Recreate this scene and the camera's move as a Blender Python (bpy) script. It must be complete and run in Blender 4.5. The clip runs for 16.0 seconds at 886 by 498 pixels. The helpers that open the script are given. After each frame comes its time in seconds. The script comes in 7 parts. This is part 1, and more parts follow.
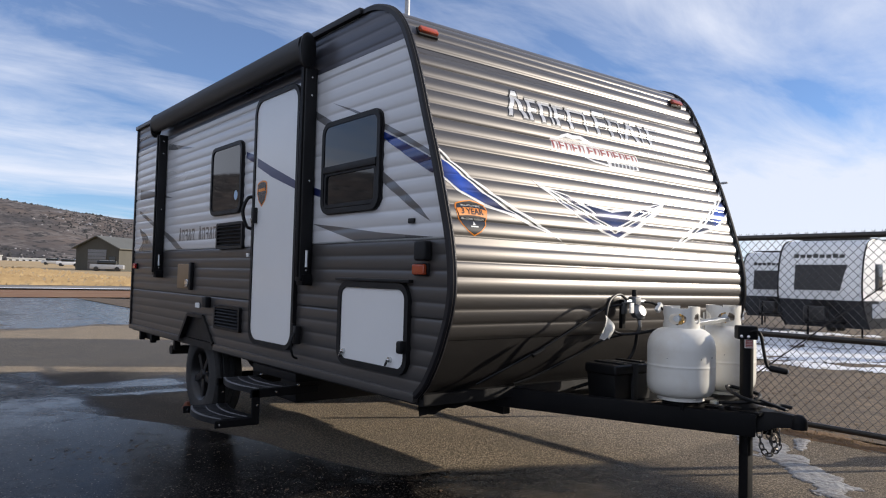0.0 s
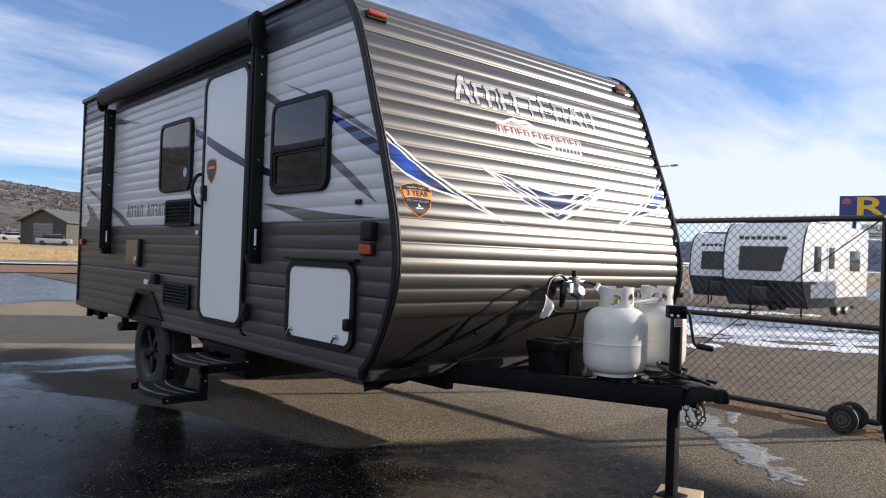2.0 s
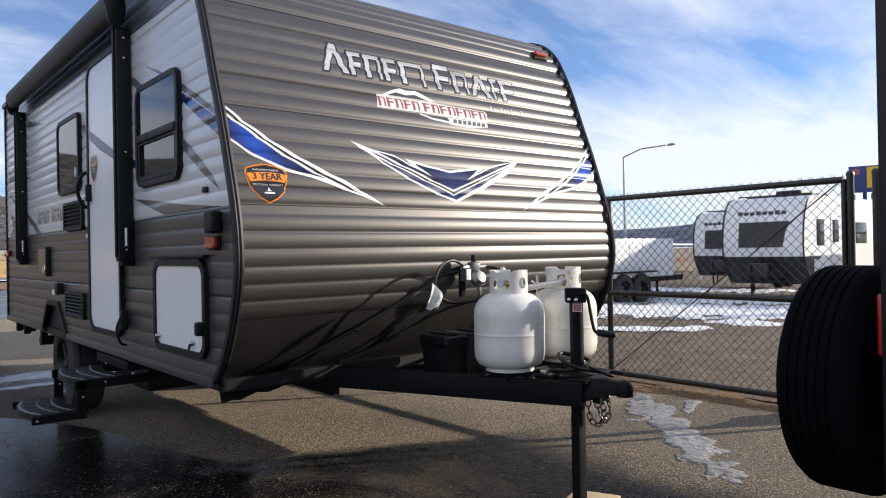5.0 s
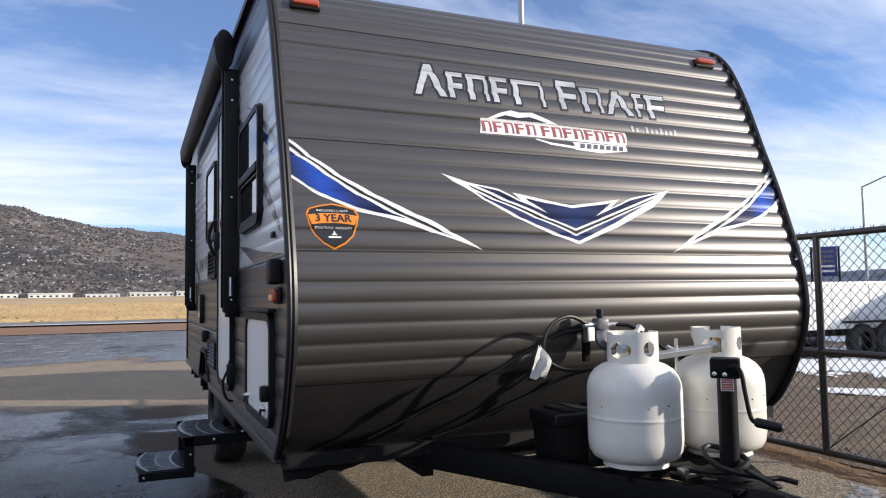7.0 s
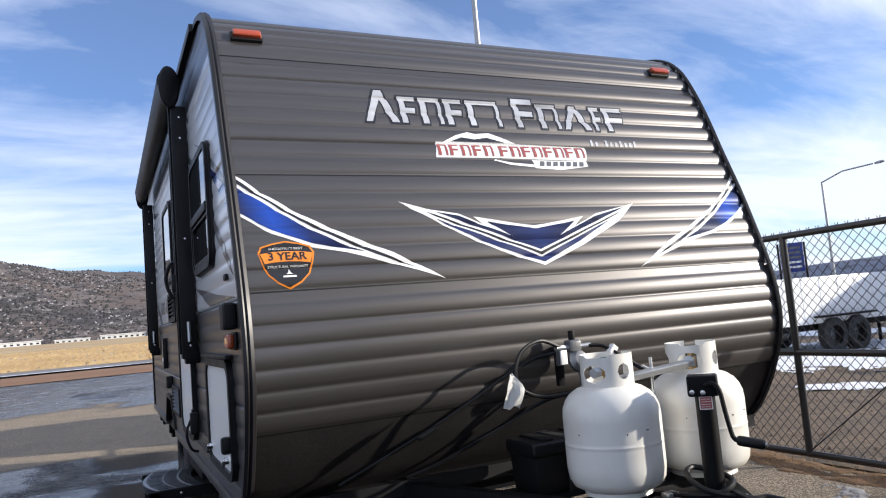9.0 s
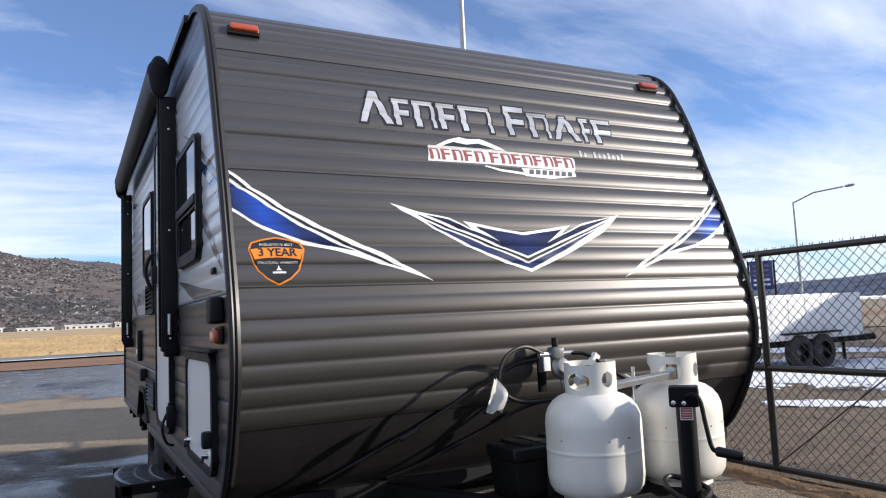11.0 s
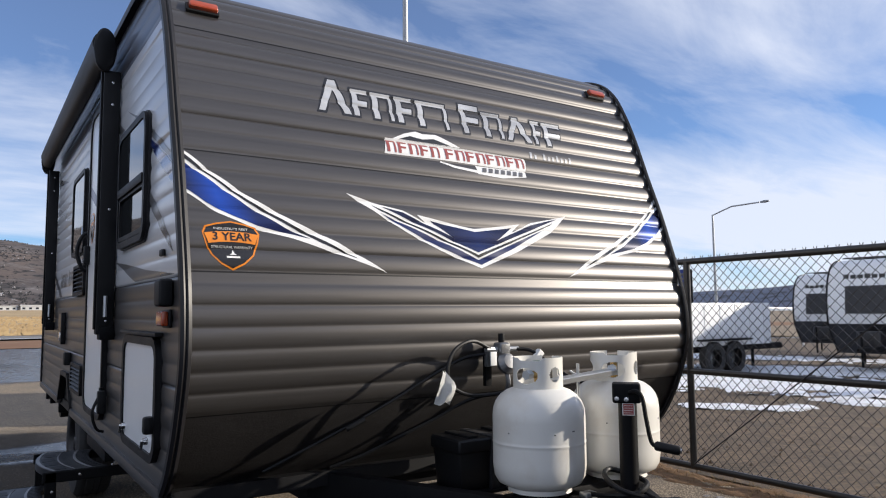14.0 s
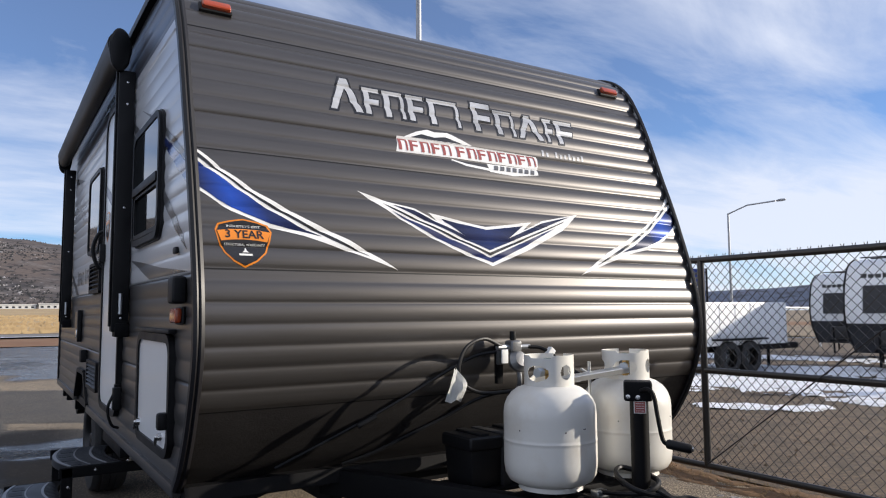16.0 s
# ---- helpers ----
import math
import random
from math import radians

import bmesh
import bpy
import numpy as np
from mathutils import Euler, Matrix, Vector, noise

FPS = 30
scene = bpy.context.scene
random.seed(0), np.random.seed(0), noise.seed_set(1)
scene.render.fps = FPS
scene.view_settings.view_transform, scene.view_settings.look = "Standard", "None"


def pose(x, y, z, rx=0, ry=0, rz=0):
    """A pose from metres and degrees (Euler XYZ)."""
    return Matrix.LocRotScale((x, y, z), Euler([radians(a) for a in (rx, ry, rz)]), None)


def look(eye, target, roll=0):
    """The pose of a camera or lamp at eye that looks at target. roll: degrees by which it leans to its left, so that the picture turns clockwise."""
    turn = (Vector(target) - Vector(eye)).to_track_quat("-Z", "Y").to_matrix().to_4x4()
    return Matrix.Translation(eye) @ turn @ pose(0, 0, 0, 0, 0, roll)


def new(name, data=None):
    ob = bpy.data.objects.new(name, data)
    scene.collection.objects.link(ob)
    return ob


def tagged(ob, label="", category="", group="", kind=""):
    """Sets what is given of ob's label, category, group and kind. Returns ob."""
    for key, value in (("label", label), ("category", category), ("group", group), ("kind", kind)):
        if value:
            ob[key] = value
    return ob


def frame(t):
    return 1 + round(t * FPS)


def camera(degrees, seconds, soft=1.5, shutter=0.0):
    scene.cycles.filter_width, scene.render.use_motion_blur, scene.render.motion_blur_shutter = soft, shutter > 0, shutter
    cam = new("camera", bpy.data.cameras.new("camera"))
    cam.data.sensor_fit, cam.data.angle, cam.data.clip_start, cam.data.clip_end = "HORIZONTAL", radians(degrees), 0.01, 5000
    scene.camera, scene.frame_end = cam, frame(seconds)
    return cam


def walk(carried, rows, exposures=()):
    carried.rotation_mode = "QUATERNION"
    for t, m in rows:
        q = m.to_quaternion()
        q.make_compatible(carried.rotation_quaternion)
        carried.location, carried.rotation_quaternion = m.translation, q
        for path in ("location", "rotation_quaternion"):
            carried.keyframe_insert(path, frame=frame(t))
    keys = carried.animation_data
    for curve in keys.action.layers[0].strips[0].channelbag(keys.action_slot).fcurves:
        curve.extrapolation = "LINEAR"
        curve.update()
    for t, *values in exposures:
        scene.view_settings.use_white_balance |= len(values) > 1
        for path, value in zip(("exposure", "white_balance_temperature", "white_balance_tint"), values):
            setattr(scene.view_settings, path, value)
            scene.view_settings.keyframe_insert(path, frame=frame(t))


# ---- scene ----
cam = camera(63.5, 16.0, soft=1.1)
PATH = [
    (0, (-2.038, -2.399, 1.218), (-0.809, -0.824, 1.298), 1.5),
    (0.5, (-2.055, -2.394, 1.229), (-0.817, -0.824, 1.273), 1.9),
    (1, (-2.074, -2.425, 1.215), (-0.792, -0.89, 1.244), 1.7),
    (1.5, (-2.098, -2.457, 1.218), (-0.787, -0.948, 1.226), 1.9),
    (2, (-2.056, -2.517, 1.233), (-0.733, -1.017, 1.254), 2.0),
    (2.5, (-1.968, -2.646, 1.233), (-0.681, -1.117, 1.318), 1.0),
    (3, (-1.924, -2.719, 1.224), (-0.663, -1.17, 1.334), 1.3),
    (3.2, (-1.903, -2.73, 1.217), (-0.615, -1.203, 1.315), 1.16),
    (3.35, (-1.879, -2.743, 1.21), (-0.562, -1.24, 1.294), 1.0),
    (3.5, (-1.865, -2.75, 1.205), (-0.53, -1.262, 1.281), 0.9),
    (3.7, (-1.823, -2.755, 1.196), (-0.438, -1.312, 1.225), 0.7),
    (5.8, (-0.875, -2.493, 1.207), (0.347, -0.911, 1.251), -2.0),
    (6, (-0.804, -2.447, 1.236), (0.439, -0.885, 1.358), -1.6),
    (6.5, (-0.672, -2.39, 1.217), (0.424, -0.724, 1.361), -1.3),
    (7, (-0.505, -2.385, 1.238), (0.285, -0.553, 1.372), -0.9),
    (7.5, (-0.452, -2.354, 1.248), (0.366, -0.537, 1.408), -2.3),
    (8, (-0.429, -2.317, 1.282), (0.447, -0.527, 1.454), -4.0),
    (8.5, (-0.42, -2.308, 1.29), (0.425, -0.505, 1.48), -4.7),
    (9, (-0.422, -2.313, 1.281), (0.438, -0.516, 1.466), -4.9),
    (11.5, (-0.53, -2.295, 1.28), (0.435, -0.553, 1.473), -1.3),
    (12, (-0.583, -2.282, 1.274), (0.461, -0.588, 1.467), -0.7),
    (12.5, (-0.593, -2.284, 1.278), (0.5, -0.623, 1.486), -0.3),
    (13, (-0.587, -2.279, 1.274), (0.521, -0.627, 1.487), -0.1),
    (13.5, (-0.579, -2.278, 1.266), (0.53, -0.625, 1.465), -0.3),
    (14, (-0.585, -2.278, 1.268), (0.512, -0.615, 1.444), -0.5),
    (14.5, (-0.581, -2.281, 1.266), (0.511, -0.613, 1.431), -0.8),
    (15, (-0.583, -2.28, 1.268), (0.501, -0.606, 1.426), -1.0),
    (15.5, (-0.579, -2.281, 1.267), (0.499, -0.604, 1.432), -0.8),
    (16, (-0.579, -2.286, 1.262), (0.486, -0.602, 1.436), -0.4),
]
walk(cam, [(t, look(eye, target, roll)) for t, eye, target, roll in PATH],
     exposures=[(0.0, 0.22, 6500, 10), (2.0, 0.34, 6450, 10), (3.2, 0.26, 6420, 10), (5.8, 0.46, 6500, 10), (6.0, 0.4, 6475, 10), (6.6, 0.34, 6400, 10), (7.5, 0.61, 6230, 10), (8.5, 0.55, 6200, 10), (11.5, 0.38999999999999996, 6200, 10), (12.5, 0.2, 6300, 10), (16.0, 0.21, 6380, 10)])

# ---- light ----
SUN_AZ, SUN_EL = radians(117.9), radians(17.8)      # from +y towards +x
TO_SUN = Vector((math.sin(SUN_AZ) * math.cos(SUN_EL), math.cos(SUN_AZ) * math.cos(SUN_EL), math.sin(SUN_EL)))


def make_world():
    world = bpy.data.worlds.new("winter_sky")
    scene.world = world
    world.use_nodes = True
    nt = world.node_tree
    nt.nodes.clear()
    n, l = nt.nodes.new, nt.links.new
    out = n("ShaderNodeOutputWorld")
    bg = n("ShaderNodeBackground")
    bg.inputs["Strength"].default_value = 0.098
    sky = n("ShaderNodeTexSky")
    sky.sky_type = "NISHITA"
    sky.sun_disc = False
    sky.sun_elevation, sky.sun_rotation = SUN_EL, SUN_AZ
    sky.altitude, sky.air_density, sky.dust_density, sky.ozone_density = 1800, 1.0, 0.3, 2.0
    tc = n("ShaderNodeTexCoord")
    sep = n("ShaderNodeSeparateXYZ")
    l(tc.outputs["Generated"], sep.inputs[0])
    # clouds lie on a flat layer: divide the direction by its height
    up = n("ShaderNodeMath"); up.operation = "MAXIMUM"; up.inputs[1].default_value = 0.0
    l(sep.outputs["Z"], up.inputs[0])
    add = n("ShaderNodeMath"); add.operation = "ADD"; add.inputs[1].default_value = 0.16
    l(up.outputs[0], add.inputs[0])
    dv = n("ShaderNodeVectorMath"); dv.operation = "DIVIDE"
    cmb = n("ShaderNodeCombineXYZ")
    for i in range(3):
        l(add.outputs[0], cmb.inputs[i])
    l(tc.outputs["Generated"], dv.inputs[0]); l(cmb.outputs[0], dv.inputs[1])
    mp = n("ShaderNodeMapping")
    mp.inputs["Rotation"].default_value = (0, 0, radians(-32))
    mp.inputs["Scale"].default_value = (0.50, 1.15, 1.0)
    mp.inputs["Location"].default_value = (0.35, 0.9, 0.0)
    l(dv.outputs[0], mp.inputs[0])
    big = n("ShaderNodeTexNoise"); big.inputs["Scale"].default_value = 0.75; big.inputs["Detail"].default_value = 9; big.inputs["Roughness"].default_value = 0.56; big.inputs["Distortion"].default_value = 0.35
    wisp = n("ShaderNodeTexNoise"); wisp.inputs["Scale"].default_value = 2.6; wisp.inputs["Detail"].default_value = 8; wisp.inputs["Roughness"].default_value = 0.6; wisp.inputs["Distortion"].default_value = 0.6
    l(mp.outputs[0], big.inputs["Vector"]); l(mp.outputs[0], wisp.inputs["Vector"])
    mix = n("ShaderNodeMath"); mix.operation = "MULTIPLY_ADD"; mix.inputs[1].default_value = 0.45
    l(wisp.outputs["Fac"], mix.inputs[0]); l(big.outputs["Fac"], mix.inputs[2])
    ramp = n("ShaderNodeValToRGB")
    ramp.color_ramp.elements[0].position, ramp.color_ramp.elements[0].color = 0.62, (0.10, 0.10, 0.10, 1)
    ramp.color_ramp.elements[1].position, ramp.color_ramp.elements[1].color = 0.92, (1, 1, 1, 1)
    # a bank of cloud low over the horizon
    low = n("ShaderNodeMapRange"); low.interpolation_type = "SMOOTHSTEP"
    low.inputs["From Min"].default_value, low.inputs["From Max"].default_value = 0.10, 0.26
    low.inputs["To Min"].default_value, low.inputs["To Max"].default_value = 0.17, 0.0
    l(sep.outputs["Z"], low.inputs["Value"])
    # more cloud towards the south-east, open blue to the north
    side = n("ShaderNodeVectorMath"); side.operation = "DOT_PRODUCT"
    side.inputs[1].default_value = (math.sin(radians(100)), math.cos(radians(100)), 0)
    l(tc.outputs["Generated"], side.inputs[0])
    east = n("ShaderNodeMapRange")
    east.inputs["From Min"].default_value, east.inputs["From Max"].default_value = 0.0, 0.85
    east.inputs["To Min"].default_value, east.inputs["To Max"].default_value = -0.15, 0.06
    l(side.outputs["Value"], east.inputs["Value"])
    # the western sky is veiled by thin high cloud
    wside = n("ShaderNodeVectorMath"); wside.operation = "DOT_PRODUCT"
    wside.inputs[1].default_value = (math.sin(radians(250)), math.cos(radians(250)), 0)
    l(tc.outputs["Generated"], wside.inputs[0])
    west = n("ShaderNodeMapRange")
    west.inputs["From Min"].default_value, west.inputs["From Max"].default_value = -0.38, 0.6
    west.inputs["To Min"].default_value, west.inputs["To Max"].default_value = 0.0, 0.27
    l(wside.outputs["Value"], west.inputs["Value"])
    both = n("ShaderNodeMath"); both.operation = "ADD"
    l(east.outputs[0], both.inputs[0]); l(west.outputs[0], both.inputs[1])
    sum1 = n("ShaderNodeMath"); sum1.operation = "ADD"
    l(mix.outputs[0], sum1.inputs[0]); l(both.outputs[0], sum1.inputs[1])
    tot = n("ShaderNodeMath"); tot.operation = "ADD"
    l(sum1.outputs[0], tot.inputs[0]); l(low.outputs[0], tot.inputs[1])
    l(tot.outputs[0], ramp.inputs[0])
    fac = n("ShaderNodeMath"); fac.operation = "MULTIPLY"; fac.inputs[1].default_value = 0.92
    l(ramp.outputs["Color"], fac.inputs[0])
    tint = n("ShaderNodeMix"); tint.data_type = "RGBA"; tint.blend_type = "MULTIPLY"; tint.inputs["Factor"].default_value = 1.0
    tint.inputs["B"].default_value = (0.76, 1.00, 1.32, 1)
    l(sky.outputs[0], tint.inputs["A"])
    cm = n("ShaderNodeMix"); cm.data_type = "RGBA"
    cm.inputs["B"].default_value = (7.4, 7.8, 8.9, 1)
    l(fac.outputs[0], cm.inputs["Factor"]); l(tint.outputs["Result"], cm.inputs["A"])
    l(cm.outputs["Result"], bg.inputs["Color"])
    l(bg.outputs[0], out.inputs[0])


make_world()
sun = new("sun", bpy.data.lights.new("sun", "SUN"))
sun.data.energy, sun.data.angle, sun.data.color = 5.0, radians(0.53), (1.0, 0.90, 0.76)
sun.matrix_world = look(TO_SUN * 60, (0, 0, 0))


# ---- materials ----
def material(name, color, rough=0.5, metal=0.0, color2=None, scale=20.0, amount=0.5, bump=0.0, bump_scale=80.0,
             stretch=(1, 1, 1), rough_var=0.12, coat=0.0, coat_rough=0.12, detail=6.0, spec=0.5, stain=0.0, stain_color=(0.1, 0.08, 0.06), stain_scale=2.0):
    m = bpy.data.materials.new(name)
    m.use_nodes = True
    nt = m.node_tree
    n, l = nt.nodes.new, nt.links.new
    b = nt.nodes["Principled BSDF"]
    b.inputs["Metallic"].default_value = metal
    b.inputs["Coat Weight"].default_value = coat
    b.inputs["Coat Roughness"].default_value = coat_rough
    b.inputs["Specular IOR Level"].default_value = spec
    tc = n("ShaderNodeTexCoord")
    mp = n("ShaderNodeMapping")
    mp.inputs["Scale"].default_value = stretch
    l(tc.outputs["Object"], mp.inputs[0])
    t1 = n("ShaderNodeTexNoise")
    t1.inputs["Scale"].default_value, t1.inputs["Detail"].default_value = scale, detail
    l(mp.outputs[0], t1.inputs["Vector"])
    t2 = n("ShaderNodeTexNoise")
    t2.inputs["Scale"].default_value, t2.inputs["Detail"].default_value = scale * 0.13, 4
    l(mp.outputs[0], t2.inputs["Vector"])
    ad = n("ShaderNodeMath"); ad.operation = "MULTIPLY_ADD"; ad.inputs[1].default_value = 0.6
    l(t2.outputs["Fac"], ad.inputs[0]); l(t1.outputs["Fac"], ad.inputs[2])
    mr = n("ShaderNodeMapRange")
    mr.inputs["From Min"].default_value, mr.inputs["From Max"].default_value = 0.55, 1.05
    l(ad.outputs[0], mr.inputs["Value"])
    mx = n("ShaderNodeMix"); mx.data_type = "RGBA"
    c2 = color2 or tuple(c * (1 - 0.35 * amount) for c in color)
    mx.inputs["A"].default_value, mx.inputs["B"].default_value = (*color, 1), (*c2, 1)
    l(mr.outputs[0], mx.inputs["Factor"])
    col = mx.outputs["Result"]
    if stain:
        t3 = n("ShaderNodeTexNoise")
        t3.inputs["Scale"].default_value, t3.inputs["Detail"].default_value, t3.inputs["Roughness"].default_value = stain_scale, 8, 0.62
        l(tc.outputs["Object"], t3.inputs["Vector"])
        sr = n("ShaderNodeMapRange")
        sr.inputs["From Min"].default_value, sr.inputs["From Max"].default_value = 0.5, 0.72
        sr.inputs["To Max"].default_value = stain
        l(t3.outputs["Fac"], sr.inputs["Value"])
        sm = n("ShaderNodeMix"); sm.data_type = "RGBA"
        sm.inputs["B"].default_value = (*stain_color, 1)
        l(sr.outputs[0], sm.inputs["Factor"]); l(col, sm.inputs["A"])
        col = sm.outputs["Result"]
    l(col, b.inputs["Base Color"])
    rr = n("ShaderNodeMapRange")
    rr.inputs["To Min"].default_value, rr.inputs["To Max"].default_value = max(0.02, rough - rough_var), min(1, rough + rough_var)
    l(t2.outputs["Fac"], rr.inputs["Value"])
    l(rr.outputs[0], b.inputs["Roughness"])
    if bump:
        t4 = n("ShaderNodeTexNoise")
        t4.inputs["Scale"].default_value, t4.inputs["Detail"].default_value = bump_scale, 5
        l(mp.outputs[0], t4.inputs["Vector"])
        bp = n("ShaderNodeBump")
        bp.inputs["Strength"].default_value, bp.inputs["Distance"].default_value = bump, 0.01
        l(t4.outputs["Fac"], bp.inputs["Height"])
        l(bp.outputs[0], b.inputs["Normal"])
    return m


FRONT = material("bronze_siding", (0.122, 0.114, 0.110), 0.37, 0.70, scale=9, stretch=(0.25, 6, 6), amount=0.55, bump=0.05, bump_scale=3, rough_var=0.07, coat=0.32, coat_rough=0.30)
# stucco texture; base darkened for the shade on the downward-facing panel
LOWER_FRONT = material("stucco_bronze_shaded", (0.025, 0.0227, 0.0227), 0.50, 0.45, scale=30, stretch=(0.4, 2, 2), amount=0.6, bump=0.25, bump_scale=260, rough_var=0.10, stain=0.18, stain_color=(0.075, 0.07, 0.066), stain_scale=4)
SIDE_WHITE = material("white_siding", (0.61, 0.613, 0.63), 0.30, 0.0, scale=8, stretch=(1, 0.3, 4), amount=0.14, coat=0.3, bump=0.04, bump_scale=3)
SIDE_DARK = material("charcoal_siding", (0.085, 0.080, 0.078), 0.33, 0.35, scale=8, stretch=(1, 0.3, 5), amount=0.4, bump=0.04, bump_scale=3)
BAND = material("deep_grey_band", (0.085, 0.085, 0.10), 0.3, 0.3, scale=8, stretch=(1, 0.3, 5), amount=0.35)
WHITE_DOOR = material("white_door_skin", (0.78, 0.79, 0.80), 0.33, 0.0, scale=3, amount=0.10, coat=0.35, bump=0.015, bump_scale=4)
BLACK = material("black_plastic", (0.007, 0.007, 0.008), 0.50, spec=0.3, scale=60, amount=0.3, bump=0.04, bump_scale=200)
BLACK_METAL = material("black_painted_steel", (0.006, 0.006, 0.007), 0.55, spec=0.14, scale=40, amount=0.3, bump=0.08, bump_scale=90, stain=0.06, stain_color=(0.04, 0.034, 0.028), stain_scale=6)
TRIM = material("black_trim_rubber", (0.014, 0.013, 0.015), 0.40, spec=0.3, scale=50, amount=0.3)
TYRE = material("tyre_rubber", (0.020, 0.020, 0.021), 0.72, scale=60, amount=0.4, bump=0.12, bump_scale=160, stain=0.35, stain_color=(0.07, 0.062, 0.055), stain_scale=5)
RIM = material("black_alloy_rim", (0.030, 0.030, 0.032), 0.35, 0.7, scale=30, amount=0.4)
CHROME = material("bright_metal", (0.66, 0.66, 0.66), 0.22, 1.0, scale=60, amount=0.3)
GALV = material("zinc_plated_steel", (0.58, 0.60, 0.62), 0.38, 0.9, scale=60, amount=0.4)
BRASS = material("brass", (0.50, 0.34, 0.13), 0.36, 1.0, scale=60, amount=0.4)
TANK = material("cream_tank_paint", (0.76, 0.745, 0.70), 0.36, 0.0, scale=12, amount=0.10, coat=0.3, bump=0.05, bump_scale=20, stain=0.30, stain_color=(0.50, 0.38, 0.24), stain_scale=6)
AMBER = material("amber_lens", (0.40, 0.055, 0.012), 0.2, scale=120, amount=0.5, coat=0.6)
RED = material("red_lens", (0.50, 0.012, 0.012), 0.2, scale=120, amount=0.5, coat=0.6)
GLASS_DARK = material("tinted_glass", (0.010, 0.012, 0.013), 0.035, scale=5, amount=0.1, rough_var=0.01, spec=0.5)
WHITE_INK = material("white_vinyl", (0.84, 0.84, 0.83), 0.3, scale=20, amount=0.06, coat=0.4)
BLUE_INK = material("deep_blue_vinyl", (0.016, 0.018, 0.060), 0.20, 0.3, scale=2.2, coat=0.6)


def printed_fade(m, wide):
    """A blue print that fades from bright to navy across the front, brightest near both edges and in the middle."""
    nt = m.node_tree
    n, l = nt.nodes.new, nt.links.new
    tc, sep, mr, ramp = n("ShaderNodeTexCoord"), n("ShaderNodeSeparateXYZ"), n("ShaderNodeMapRange"), n("ShaderNodeValToRGB")
    l(tc.outputs["Object"], sep.inputs[0])
    tilt = n("ShaderNodeMath"); tilt.operation = "MULTIPLY_ADD"; tilt.inputs[1].default_value = 0.30
    l(sep.outputs["Z"], tilt.inputs[0]); l(sep.outputs["X"], tilt.inputs[2])
    mr.inputs["From Min"].default_value, mr.inputs["From Max"].default_value = 0.50, wide + 0.50
    l(tilt.outputs[0], mr.inputs["Value"])
    l(mr.outputs[0], ramp.inputs[0])
    navy, bright, mid = (0.014, 0.016, 0.050, 1), (0.018, 0.080, 0.48, 1), (0.016, 0.028, 0.12, 1)
    stops = ((0.0, navy), (0.02, mid), (0.055, bright), (0.10, mid), (0.16, navy), (0.42, navy), (0.485, mid), (0.55, navy), (0.90, navy), (0.95, bright), (1.0, navy))
    for k, (at, col) in enumerate(stops):
        e = ramp.color_ramp.elements[k] if k < 2 else ramp.color_ramp.elements.new(at)
        e.position, e.color = at, col
    l(ramp.outputs["Color"], nt.nodes["Principled BSDF"].inputs["Base Color"])


printed_fade(BLUE_INK, 2.525)
NAVY_INK = material("navy_vinyl", (0.015, 0.024, 0.105), 0.30, 0.0, scale=6, amount=0.4, coat=0.2)
BLACK_INK = material("black_vinyl", (0.022, 0.021, 0.022), 0.25, scale=20, amount=0.3, coat=0.4)
GREY_INK = material("grey_vinyl", (0.13, 0.13, 0.135), 0.3, scale=10, amount=0.3, coat=0.3)
SILVER_INK = material("silver_vinyl", (0.40, 0.40, 0.40), 0.25, 0.35, color2=(0.80, 0.80, 0.80), scale=7, coat=0.4)
RED_INK = material("red_vinyl", (0.34, 0.085, 0.075), 0.3, scale=30, amount=0.3, coat=0.3)
ORANGE_INK = material("orange_vinyl", (0.80, 0.25, 0.02), 0.3, scale=30, amount=0.15, coat=0.3)
TAN = material("tan_plastic", (0.26, 0.17, 0.09), 0.5, scale=30, amount=0.3)
WOOD = material("raw_pine_block", (0.60, 0.46, 0.29), 0.75, scale=14, stretch=(1, 8, 8), amount=0.6, bump=0.3, bump_scale=30)
PAPER = material("white_paper_tag", (0.80, 0.80, 0.78), 0.6, scale=20, amount=0.15)
FENCE_BLACK = material("black_vinyl_coated_steel", (0.017, 0.016, 0.017), 0.36, scale=60, amount=0.3, bump=0.06, bump_scale=90)


# ---- mesh helpers ----
def part(name, bm, mat, parent=None, label="", smooth=True, angle=35):
    me = bpy.data.meshes.new(name)
    bmesh.ops.recalc_face_normals(bm, faces=bm.faces)
    if smooth:
        for f in bm.faces:
            f.smooth = True
        lim = radians(angle)
        for e in bm.edges:
            if len(e.link_faces) == 2 and e.calc_face_angle(0) > lim:
                e.smooth = False
    bm.to_mesh(me)
    bm.free()
    me.materials.append(mat)
    ob = new(name, me)
    if parent:
        ob.parent = parent
    if label:
        ob["label"] = label
    return ob


def thing(name, label, category, at=(0, 0, 0), turn=0, group="", kind=""):
    ob = new(name)
    ob.matrix_world = pose(*at, 0, 0, turn)
    ob.empty_display_size = 0.1
    return tagged(ob, label, category, group, kind)


